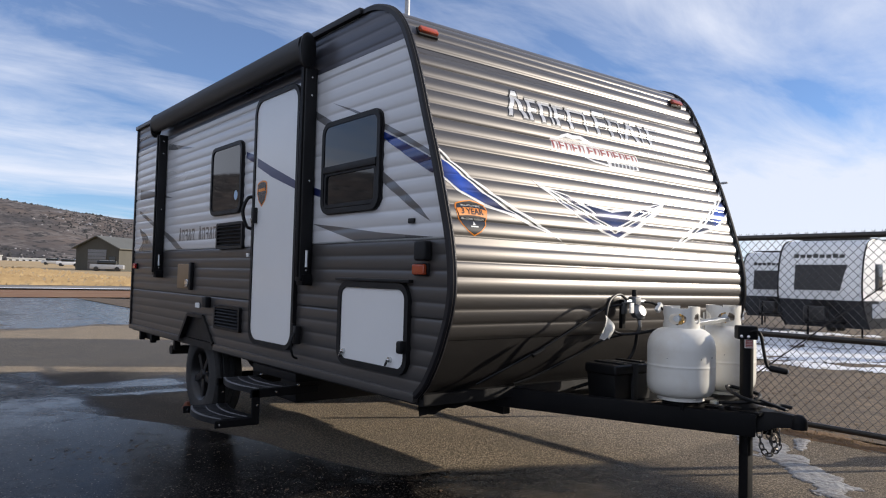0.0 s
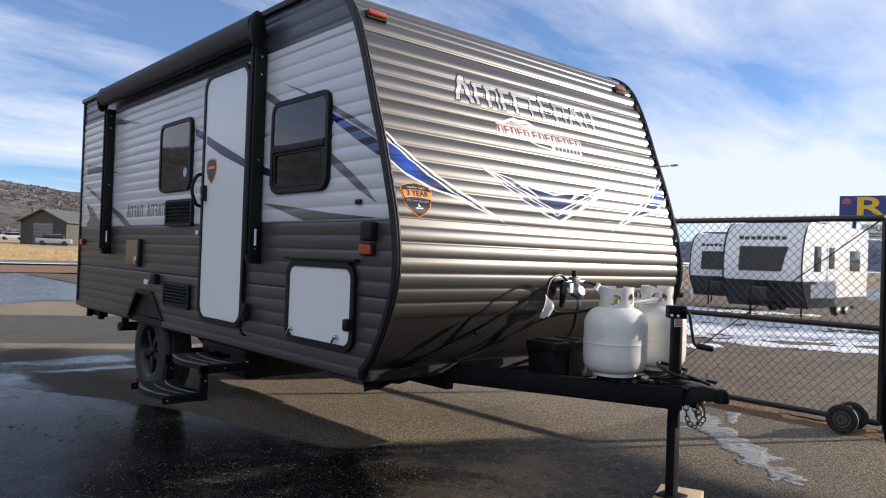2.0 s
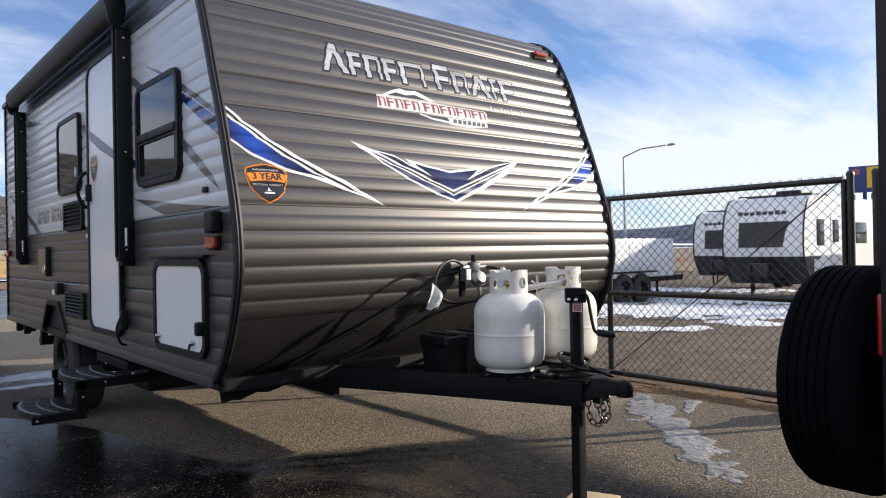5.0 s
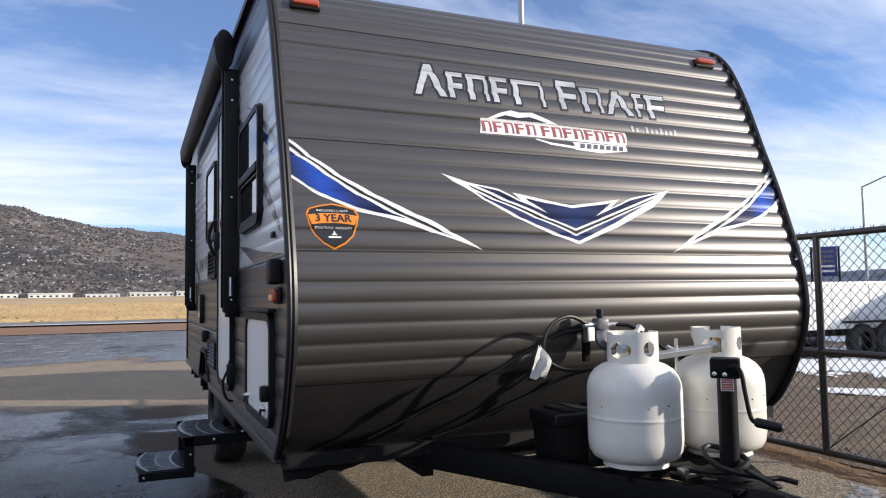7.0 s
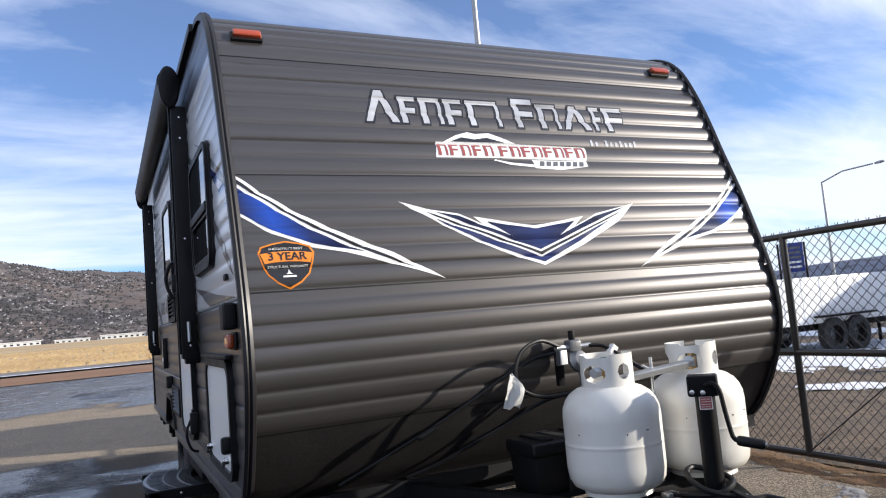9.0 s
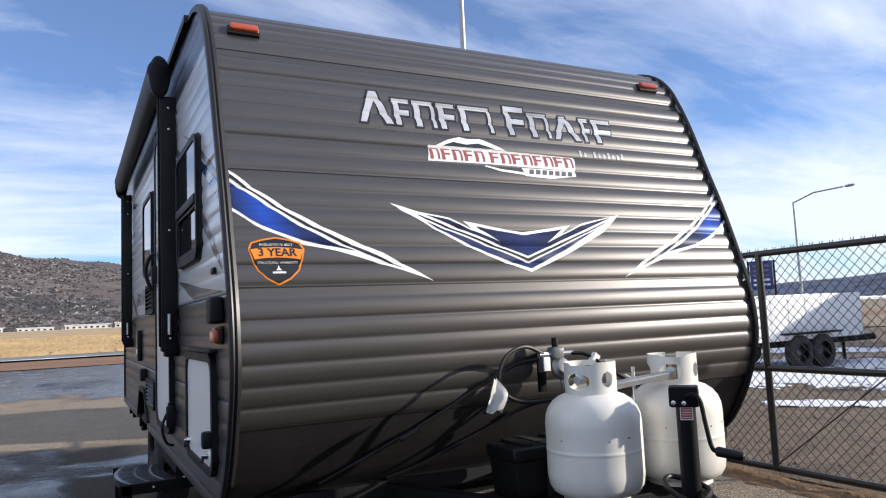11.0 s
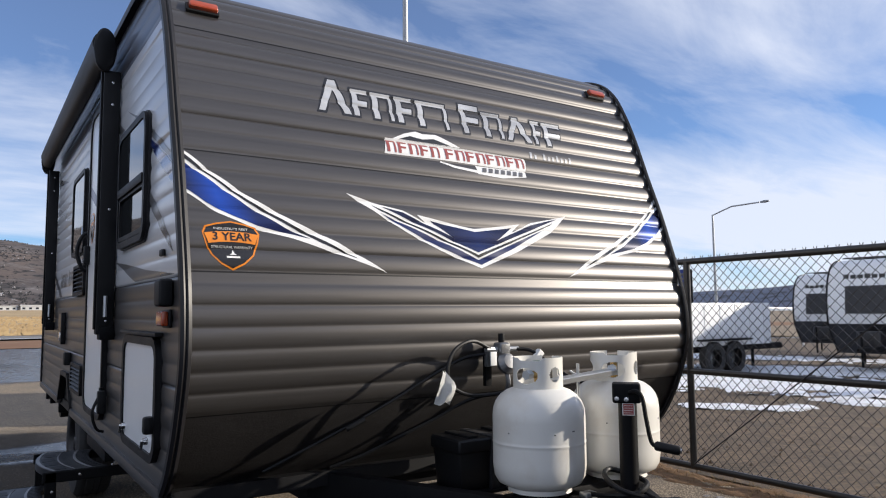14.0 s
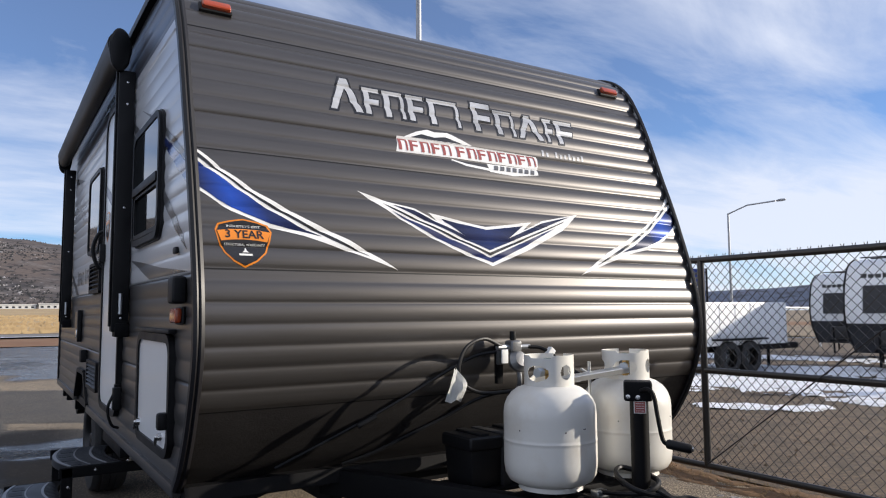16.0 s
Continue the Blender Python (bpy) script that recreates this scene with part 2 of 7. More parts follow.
def box(bm, a, b, bevel=0.0, seg=2, m=None):
    g = bmesh.ops.create_cube(bm, size=1.0)
    s = [max(1e-5, abs(q - p)) for p, q in zip(a, b)]
    c = [(p + q) / 2 for p, q in zip(a, b)]
    mat = Matrix.Translation(c) @ Matrix.Diagonal((*s, 1))
    bmesh.ops.transform(bm, matrix=mat, verts=g["verts"])
    if bevel:
        es = list({e for v in g["verts"] for e in v.link_edges})
        r = bmesh.ops.bevel(bm, geom=es, offset=bevel, segments=seg, profile=0.6, affect="EDGES")
        vs = list({v for f in r["faces"] for v in f.verts} | {v for v in g["verts"] if v.is_valid})
    else:
        vs = g["verts"]
    if m is not None:
        bmesh.ops.transform(bm, matrix=m, verts=[v for v in vs if v.is_valid])
    return bm


def bx(a, b, bevel=0.0, seg=2):
    return box(bmesh.new(), a, b, bevel, seg)


def sweep(bm, pts, r, seg=8, closed=False, cap=True):
    """A round tube of radius r (a number or one per point) along pts."""
    pts = [Vector(p) for p in pts]
    n = len(pts)
    rs = r if isinstance(r, (list, tuple)) else [r] * n
    rings, side = [], None
    for i, p in enumerate(pts):
        q = pts[(i + 1) % n] if closed or i < n - 1 else p
        o = pts[i - 1] if closed or i > 0 else p
        d = (q - o).normalized()
        if side is None:
            side = d.orthogonal().normalized()
        side = (side - d * side.dot(d)).normalized()
        up = d.cross(side)
        rings.append([bm.verts.new(p + rs[i] * (math.cos(2 * math.pi * k / seg) * side + math.sin(2 * math.pi * k / seg) * up)) for k in range(seg)])
    for i in range(n if closed else n - 1):
        a, b = rings[i], rings[(i + 1) % n]
        for k in range(seg):
            bm.faces.new((a[k], a[(k + 1) % seg], b[(k + 1) % seg], b[k]))
    if cap and not closed:
        bm.faces.new(rings[0])
        bm.faces.new(rings[-1][::-1])
    return bm


def tube(pts, r, seg=8, closed=False):
    return sweep(bmesh.new(), pts, r, seg, closed)


def bend(pts, steps=8):
    """A smooth line through pts (Catmull-Rom)."""
    p = [Vector(q) for q in pts]
    p = [2 * p[0] - p[1], *p, 2 * p[-1] - p[-2]]
    out = []
    for i in range(1, len(p) - 2):
        for k in range(steps):
            t = k / steps
            out.append(0.5 * (2 * p[i] + (p[i + 1] - p[i - 1]) * t + (2 * p[i - 1] - 5 * p[i] + 4 * p[i + 1] - p[i + 2]) * t * t
                              + (3 * p[i] - p[i - 1] - 3 * p[i + 1] + p[i + 2]) * t ** 3))
    out.append(p[-2])
    return out


def lathe(bm, prof, seg=32, m=None):
    """Turn (r, z) pairs round z."""
    rings = []
    for r, z in prof:
        if r < 1e-5:
            rings.append([bm.verts.new((0, 0, z))])
        else:
            rings.append([bm.verts.new((r * math.cos(2 * math.pi * k / seg), r * math.sin(2 * math.pi * k / seg), z)) for k in range(seg)])
    for a, b in zip(rings, rings[1:]):
        for k in range(seg):
            k2 = (k + 1) % seg
            if len(a) == 1 and len(b) > 1:
                bm.faces.new((a[0], b[k], b[k2]))
            elif len(b) == 1 and len(a) > 1:
                bm.faces.new((a[k], a[k2], b[0]))
            elif len(a) > 1:
                bm.faces.new((a[k], a[k2], b[k2], b[k]))
    if m is not None:
        bmesh.ops.transform(bm, matrix=m, verts=[v for r in rings for v in r])
    return bm


def turned(prof, seg=32, m=None):
    return lathe(bmesh.new(), prof, seg, m)


def round_rect(w, h, r, seg=6):
    """Outline of a rectangle of w by h round the origin with round corners."""
    out = []
    for cx, cy, a0 in ((w / 2 - r, h / 2 - r, 0), (-w / 2 + r, h / 2 - r, 90), (-w / 2 + r, -h / 2 + r, 180), (w / 2 - r, -h / 2 + r, 270)):
        for k in range(seg + 1):
            a = radians(a0 + 90 * k / seg)
            out.append((cx + r * math.cos(a), cy + r * math.sin(a)))
    return out


def slab(bm, outline, d0, d1, m, edge=0.0):
    """A plate with the outline, from depth d0 to d1 (a little narrower at d1 by edge), laid by m."""
    n = len(outline)
    cx, cy = sum(p[0] for p in outline) / n, sum(p[1] for p in outline) / n

    def ring(d, e):
        out = []
        for x, y in outline:
            v = Vector((x - cx, y - cy))
            f = max(0.0, 1 - e / max(v.length, 1e-6))
            out.append(bm.verts.new(m @ Vector((cx + v.x * f, cy + v.y * f, d))))
        return out
    rings = [ring(d0, 0), ring(d1 - (d1 - d0) * 0.25 if edge else d1, 0)]
    if edge:
        rings.append(ring(d1, edge))
    for a, b in zip(rings, rings[1:]):
        for k in range(n):
            bm.faces.new((a[k], a[(k + 1) % n], b[(k + 1) % n], b[k]))
    bm.faces.new(rings[0][::-1])
    bm.faces.new(rings[-1])
    return bm


def rim_frame(bm, outer, inner, d0, d1, m):
    """A frame between two outlines of as many points."""
    n = len(outer)
    R = [[bm.verts.new(m @ Vector((x, y, d))) for x, y in o] for o, d in ((outer, d0), (outer, d1), (inner, d1), (inner, d0))]
    for a, b in zip(R, R[1:] + R[:1]):
        for k in range(n):
            bm.faces.new((a[k], a[(k + 1) % n], b[(k + 1) % n], b[k]))
    return bm


def ngon_sheet(bm, pts):
    """A flat polygon in the plane z = 0, as triangles."""
    f = bm.faces.new([bm.verts.new((x, y, 0)) for x, y in pts])
    bmesh.ops.triangulate(bm, faces=[f])
    return bm


# ---- the corrugated body: profile and surfaces ----
WIDE, BACK, FLOOR_Z, TOP_Z = 2.525, 5.43, 0.645, 2.682
OUTLINE = [(0.391, 0.645), (0.319, 0.715), (0.239, 0.84), (0.182, 0.972), (0.150, 1.075), (0.138, 1.175), (0.147, 1.30), (0.173, 1.427),
           (0.220, 1.583), (0.290, 1.798), (0.364, 1.994), (0.449, 2.229), (0.522, 2.396), (0.596, 2.522), (0.702, 2.616), (0.862, 2.674), (1.05, 2.682)]


def fine(pts, step=0.0062):
    """The outline as points at even steps of its length."""
    line = [Vector((0, y, z)) for y, z in pts]
    sm = bend(line, 14)
    out, run = [sm[0]], 0.0
    for a, b in zip(sm, sm[1:]):
        d = (b - a).length
        k = step - run
        while k <= d:
            out.append(a.lerp(b, k / d))
            k += step
        run = d - (k - step)
    return out


CURVE = fine(OUTLINE)
STEP = 0.0062
RIB = 0.0757
S_FLAT = 0.337
SEAMS = [0.337, 0.845, 1.315, 1.890]


def rib(s):
    """Height of the pressed ribs at length s: broad round ribs with narrow valleys, deeper on the upper sheets."""
    depth = 0.0094 + 0.0046 * min(max((s - 1.25) / 0.35, 0.0), 1.0)
    if s < S_FLAT:
        return -depth - 0.0025
    k = max(i for i, q in enumerate(SEAMS) if s >= q)
    long = (SEAMS[k + 1] if k + 1 < len(SEAMS) else 9.0) - SEAMS[k] - 0.0095
    u = (s - SEAMS[k] - 0.0095) / RIB
    if u < 0 or u > int(long / RIB):
        return -depth                       # the flat lap where one sheet covers the next
    return depth * math.sin(math.pi * (u % 1.0)) ** 0.5 - depth


def curve_at(s):
    i = min(max(s / STEP, 0), len(CURVE) - 1.001)
    k = int(i)
    p = CURVE[k].lerp(CURVE[k + 1], i - k)
    d = (CURVE[min(k + 3, len(CURVE) - 1)] - CURVE[max(k - 2, 0)]).normalized()
    return p, Vector((0, -d.z, d.y))


def front_at(x, s, lift=0.0):
    p, nrm = curve_at(s)
    return Vector((x, p.y + 0.012, p.z)) + nrm * (rib(s) + lift)


def front_y(z):
    """Where the body's outline lies at height z."""
    for a, b in zip(CURVE, CURVE[1:]):
        if a.z <= z <= b.z:
            return a.y + (b.y - a.y) * (z - a.z) / max(1e-6, b.z - a.z)
    return 1.05 if z > 2.65 else 0.391


def side_rib(z, depth=0.0052):
    u = ((z - 1.400) / RIB) % 1.0
    h = depth * math.sin(math.pi * u) ** 0.5 - depth
    for q in (1.400, 1.400 + 7 * RIB, 1.400 + 13 * RIB, 1.400 - 5 * RIB):
        if abs(z - q) < 0.0045:
            h -= 0.004
    return h


def draped(bm, surface, lo, hi, step):
    """Cut a flat sheet in (u, v) into strips of v and lay it on surface(u, v)."""
    v = lo
    while v < hi:
        bmesh.ops.bisect_plane(bm, geom=bm.verts[:] + bm.edges[:] + bm.faces[:], plane_co=(0, v, 0), plane_no=(0, 1, 0))
        v += step
    for w in bm.verts:
        w.co = surface(w.co.x, w.co.y)
    return bm


def front_decal(name, polys, mat, parent, lift=0.0015, label=""):
    """Vinyl on the front: polygons in (x, length along the outline)."""
    bm = bmesh.new()
    for p in polys:
        ngon_sheet(bm, p)
    lo, hi = min(q[1] for p in polys for q in p), max(q[1] for p in polys for q in p)
    draped(bm, lambda x, s: front_at(x, s, lift), STEP * math.floor(lo / STEP), hi, STEP)
    return part(name, bm, mat, parent, label)


def side_at(y, z, lift=0.0):
    return Vector((-(side_rib(z) + lift), y, z))


def side_decal(name, polys, mat, parent, lift=0.0015, label=""):
    bm = bmesh.new()
    for p in polys:
        ngon_sheet(bm, p)
    lo, hi = min(q[1] for p in polys for q in p), max(q[1] for p in polys for q in p)
    draped(bm, lambda y, z: side_at(y, z, lift), 0.0085 * math.floor(lo / 0.0085), hi, 0.0085)
    return part(name, bm, mat, parent, label)


def text_sheet(body, size, align="CENTER", offset=0.0, resolution=3):
    """Letters as a flat mesh in the plane z = 0."""
    cu = bpy.data.curves.new("letters", "FONT")
    cu.body, cu.size, cu.align_x, cu.align_y, cu.offset, cu.resolution_u = body, size, align, "CENTER", offset, resolution
    ob = bpy.data.objects.new("letters", cu)
    scene.collection.objects.link(ob)
    me = ob.evaluated_get(bpy.context.evaluated_depsgraph_get()).to_mesh()
    bm = bmesh.new()
    bm.from_mesh(me)
    bpy.data.objects.remove(ob)
    return bm


# placing matrices: (u, v, depth) -> world on a wall
SIDE = Matrix(((0, 0, -1, 0), (1, 0, 0, 0), (0, 1, 0, 0), (0, 0, 0, 1)))       # u = y, v = z, out = -x


def on_side(y, z, out=0.0):
    return Matrix.Translation((-out, y, z)) @ SIDE


# ---- the travel trailer ----
trailer = thing("travel_trailer", "white and charcoal travel trailer with a ribbed bronze front", "travel trailer")

cols = [0.004, 0.3, 0.6, 0.9, 1.25, 1.6, 1.9, 2.2, WIDE - 0.004]
SEAM = int(S_FLAT / STEP)


def front_panel(name, lo, hi, mat, label):
    bm = bmesh.new()
    prev = None
    for i in range(lo, hi):
        row = [bm.verts.new(front_at(x, i * STEP)) for x in cols]
        if prev:
            for k in range(len(cols) - 1):
                bm.faces.new((prev[k], prev[k + 1], row[k + 1], row[k]))
        prev = row
    part(name, bm, mat, trailer, label, angle=60)


front_panel("front_skin", SEAM, len(CURVE), FRONT, "ribbed bronze aluminium front skin")
front_panel("lower_front_panel", 0, SEAM + 1, LOWER_FRONT, "smooth lower front panel with shade put into its colour")

ARCH = [(3.075, FLOOR_Z), (3.30, 0.842), (3.65, 0.842), (3.83, FLOOR_Z)]


def side_sheet(z0, z1, name, mat, x0=0.0, flip=1, label=""):
    bm = bmesh.new()
    n = max(2, int((z1 - z0) / 0.0055))
    prev = None
    for i in range(n + 1):
        z = z0 + (z1 - z0) * i / n
        x = x0 - flip * side_rib(z)
        f = front_y(z) + 0.006
        if z < 0.842:
            t = (z - FLOOR_Z) / (0.842 - FLOOR_Z)
            ys = [f, 1.5, 2.6, 3.075 + 0.225 * t, 3.83 - 0.18 * t, 4.6, BACK]
        else:
            ys = [f, 1.5, 2.6, 3.30, 3.65, 4.6, BACK]
        row = [bm.verts.new((x, y, z)) for y in ys]
        if prev:
            for k in range(6):
                if k == 3 and z <= 0.8421 and flip > 0:
                    continue
                bm.faces.new((prev[k], prev[k + 1], row[k + 1], row[k]))
        prev = row
    return part(name, bm, mat, trailer, label, angle=60)


side_sheet(FLOOR_Z, 1.398, "lower_side_wall", SIDE_DARK, label="charcoal ribbed lower siding")
side_sheet(1.400, 2.430, "upper_side_wall", SIDE_WHITE, label="white ribbed upper siding")
side_sheet(2.431, 2.672, "top_side_band", BAND, label="dark grey band under the roof")
side_sheet(FLOOR_Z, 1.398, "far_lower_wall", SIDE_DARK, WIDE, -1)
side_sheet(1.400, 2.672, "far_upper_wall", SIDE_WHITE, WIDE, -1)
part("rear_wall", bx((0.006, BACK - 0.04, FLOOR_Z), (WIDE - 0.006, BACK, 2.672)), SIDE_DARK, trailer)
part("roof", bx((0.0, 1.03, 2.652), (WIDE, BACK + 0.005, 2.684), 0.008), WHITE_DOOR, trailer, "white roof sheet")
part("floor_pan", bx((0.02, 0.36, 0.60), (WIDE - 0.02, BACK - 0.02, 0.655)), BLACK, trailer, "black underbelly")


def edge_trim(x, sign):
    """The black moulding that follows the outline of the front."""
    bm = bmesh.new()
    prev = None
    pts = [(p, curve_at(i * STEP)[1]) for i, p in enumerate(CURVE)][::3]
    pts += [(Vector((0, y, TOP_Z)), Vector((0, 0, 1))) for y in (1.2, 2.0, 3.0, 4.0, 5.0, BACK + 0.01)]
    sec = [(-0.006, -0.020), (-0.006, 0.004), (0.004, 0.014), (0.012, 0.010), (0.018, 0.016), (0.030, 0.010), (0.034, -0.004), (0.034, -0.014)]
    for p, nrm in pts:
        row = [bm.verts.new(Vector((x + (a - 0.008 if sign > 0 else 0.006 - 0.6 * a), p.y, p.z)) + nrm * b * (1 if sign > 0 else 0.35)) for a, b in sec]
        if prev:
            for k in range(len(sec) - 1):
                bm.faces.new((prev[k], prev[k + 1], row[k + 1], row[k]))
        prev = row
    return part("corner_moulding", bm, TRIM, trailer, "glossy black corner moulding", angle=25)


edge_trim(0.0, 1)
edge_trim(WIDE, -1)
part("rear_corner_moulding", bx((-0.012, BACK - 0.03, FLOOR_Z), (0.02, BACK + 0.008, TOP_Z), 0.006), TRIM, trailer)
bm = bmesh.new()
for a, b in ((0.40, 3.05), (3.86, BACK)):
    box(bm, (-0.014, a, FLOOR_Z - 0.03), (0.02, b, FLOOR_Z + 0.016), 0.006)
part("skirt_rail", bm, SIDE_DARK, trailer, "charcoal skirt rail along the bottom")
part("gutter_rail", bx((-0.03, 0.98, 2.662), (0.01, BACK, 2.700), 0.006), TRIM, trailer)

# wheel arch
bm = bmesh.new()
for (a, b) in zip(ARCH, ARCH[1:]):
    p, q = Vector((0, *a)), Vector((0, *b))
    d = (q - p).normalized()
    o = Vector((0, -d.z, d.y)) * 0.03
    vs = [bm.verts.new(v + Vector((x, 0, 0))) for x in (-0.016, 0.05) for v in (p, q, q + o, p + o)]
    for f in ((0, 1, 2, 3), (7, 6, 5, 4), (0, 4, 5, 1), (1, 5, 6, 2), (2, 6, 7, 3), (3, 7, 4, 0)):
        bm.faces.new([vs[k] for k in f])
part("wheel_arch", bm, BLACK, trailer)
bm = bx((0.03, 3.05, 0.66), (0.42, 3.90, 0.90))
part("wheel_well", bm, BLACK, trailer)

# ---- entry door ----
def framed_panel(y0, y1, z0, z1, r, frame_w, name, mat, parent, proud=0.012, frame_mat=None, frame_name="door_frame", label="", flabel=""):
    w, h, m = y1 - y0, z1 - z0, on_side((y0 + y1) / 2, (z0 + z1) / 2)
    holder = part(name, slab(bmesh.new(), round_rect(w, h, r), -0.005, proud, m, 0.004), mat, parent, label)
    part(frame_name, rim_frame(bmesh.new(), round_rect(w + 2 * frame_w, h + 2 * frame_w, r + frame_w), round_rect(w - 0.004, h - 0.004, r), -0.005, proud + 0.008, m),
         frame_mat or BLACK, holder, flabel)
    return holder


door = framed_panel(1.705, 2.335, 0.762, 2.405, 0.09, 0.028, "entry_door", WHITE_DOOR, trailer, 0.018, label="smooth white entry door with blue stripe")


def flat_side(name, poly, mat, parent, out, label=""):
    """Thin vinyl on a flat panel of the side."""
    bm = bmesh.new()
    ngon_sheet(bm, poly)
    for v in bm.verts:
        v.co = (-out, v.co.x, v.co.y)
    return part(name, bm, mat, parent, label)


flat_side("door_stripe", [(2.308, 2.015), (2.076, 1.930), (1.724, 1.808), (1.692, 1.797), (1.692, 1.746), (1.720, 1.754), (2.071, 1.862), (2.308, 1.955)], NAVY_INK, door, 0.0195, "deep blue stripe")
shield = [(2.313, 1.831), (2.27, 1.846), (2.226, 1.850), (2.18, 1.846), (2.139, 1.834), (2.134, 1.765), (2.165, 1.71), (2.226, 1.670), (2.285, 1.71), (2.316, 1.765)]
shield = [(2.226 + (a - 2.226) * 0.9 - 0.01, b) for a, b in shield]
flat_side("door_badge", shield, ORANGE_INK, door, 0.0195, "orange shield sticker")
flat_side("badge_field", [(2.216 + (a - 2.216) * 0.86, 1.765 + (b - 1.765) * 0.88) for a, b in shield], BLACK_INK, door, 0.0205)
flat_side("badge_bar", [(2.27, 1.795), (2.16, 1.797), (2.16, 1.776), (2.27, 1.775)], ORANGE_INK, door, 0.0215)
# latch and grab handle
latch = part("door_latch", bx((-0.050, 2.280, 1.560), (-0.016, 2.322, 1.668), 0.008), BLACK, door, "black paddle latch")
part("lock_cylinder", turned([(0.0, 0.006), (0.010, 0.004), (0.010, -0.004)], 12, Matrix.Translation((-0.052, 2.301, 1.585)) @ pose(0, 0, 0, 0, -90, 0)), CHROME, latch)
part("grab_handle", tube(bend([(0.0, 2.392, 1.755), (-0.045, 2.400, 1.735), (-0.072, 2.410, 1.645), (-0.045, 2.400, 1.545), (0.0, 2.392, 1.525)], 6), 0.012, 8), BLACK, trailer, "black curved grab handle")
for z in (0.86, 1.55, 2.28):
    part("hinge", tube([(-0.026, 1.664, z - 0.05), (-0.026, 1.664, z + 0.05)], 0.010, 8), BLACK, door)
part("door_holdback", bx((-0.05, 1.585, 0.79), (-0.01, 1.625, 0.90), 0.008), BLACK, trailer)
part("door_holdback_strap", tube(bend([(-0.04, 1.60, 0.88), (-0.07, 1.60, 0.80), (-0.05, 1.61, 0.72), (-0.015, 1.62, 0.70)], 5), 0.007, 6), BLACK, trailer)


# ---- windows ----
def side_window(y0, y1, z0, z1, split, label):
    w, h = y1 - y0, z1 - z0
    m = on_side((y0 + y1) / 2, (z0 + z1) / 2)
    fr = part("side_window", rim_frame(bmesh.new(), round_rect(w, h, 0.075), round_rect(w - 0.056, h - 0.056, 0.050), -0.004, 0.024, m), BLACK, trailer, label)
    part("frame_lip", rim_frame(bmesh.new(), round_rect(w + 0.012, h + 0.012, 0.08), round_rect(w - 0.02, h - 0.02, 0.068), -0.004, 0.010, m), TRIM, fr)
    if split:
        zc = z0 + h * 0.475
        part("glazing_bar", bx((-0.030, y0 + 0.03, zc - 0.020), (0.0, y1 - 0.03, zc + 0.020), 0.005), BLACK, fr)
        part("pane", bx((-0.020, y0 + 0.03, zc), (-0.015, y1 - 0.03, z1 - 0.03)), GLASS_DARK, fr, "tinted upper pane")
        part("pane", bx((-0.011, y0 + 0.03, z0 + 0.03), (-0.006, y1 - 0.03, zc)), GLASS_DARK, fr, "tinted sliding lower pane")
        part("sash_frame", rim_frame(bmesh.new(), round_rect(w - 0.07, h * 0.475 - 0.045, 0.03), round_rect(w - 0.105, h * 0.475 - 0.085, 0.02), 0.004, 0.020,
                                     on_side((y0 + y1) / 2, z0 + h * 0.475 / 2 + 0.010)), BLACK, fr)
    else:
        part("pane", bx((-0.018, y0 + 0.03, z0 + 0.03), (-0.012, y1 - 0.03, z1 - 0.03)), GLASS_DARK, fr, "tinted pane")
        bm = turned([(0, 0.001), (0.035, 0.0)], 20, Matrix.Translation((-0.0185, y0 + 0.10, z0 + 0.13)) @ pose(0, 0, 0, 0, -90, 0))
        part("window_sticker", bm, material("pale_blue_sticker", (0.35, 0.50, 0.70), 0.4, scale=30, amount=0.3), fr, "round pale blue sticker")
    return fr


side_window(0.745, 1.372, 1.570, 2.106, True, "black framed side window with sliding lower sash")
side_window(2.585, 3.200, 1.656, 2.186, False, "black framed fixed side window")

# ---- storage hatch ----
hatch = framed_panel(0.482, 1.105, 0.760, 1.155, 0.055, 0.030, "storage_hatch", WHITE_DOOR, trailer, 0.014, label="smooth white storage hatch")
for y in (1.06, 0.60):
    lt = part("thumb_latch", turned([(0, 0.016), (0.013, 0.014), (0.015, 0.0)], 14, Matrix.Translation((-0.014, y, 0.800)) @ pose(0, 0, 0, 0, -90, 0)), CHROME, hatch, "chrome thumb latch")
    part("latch_lever", box(bmesh.new(), (-0.006, -0.006, -0.040), (0.006, 0.006, 0.006), 0.003, 1, Matrix.Translation((-0.030, y + 0.004, 0.800)) @ pose(0, 0, 0, 35, 0, 0)), CHROME, lt)
part("hatch_holdback", bx((-0.055, 0.462, 0.842), (-0.015, 0.500, 0.905), 0.012), BLACK, hatch)
part("rain_ledge", bx((-0.030, 0.44, 1.188), (0.0, 1.155, 1.204), 0.004), BLACK, hatch)


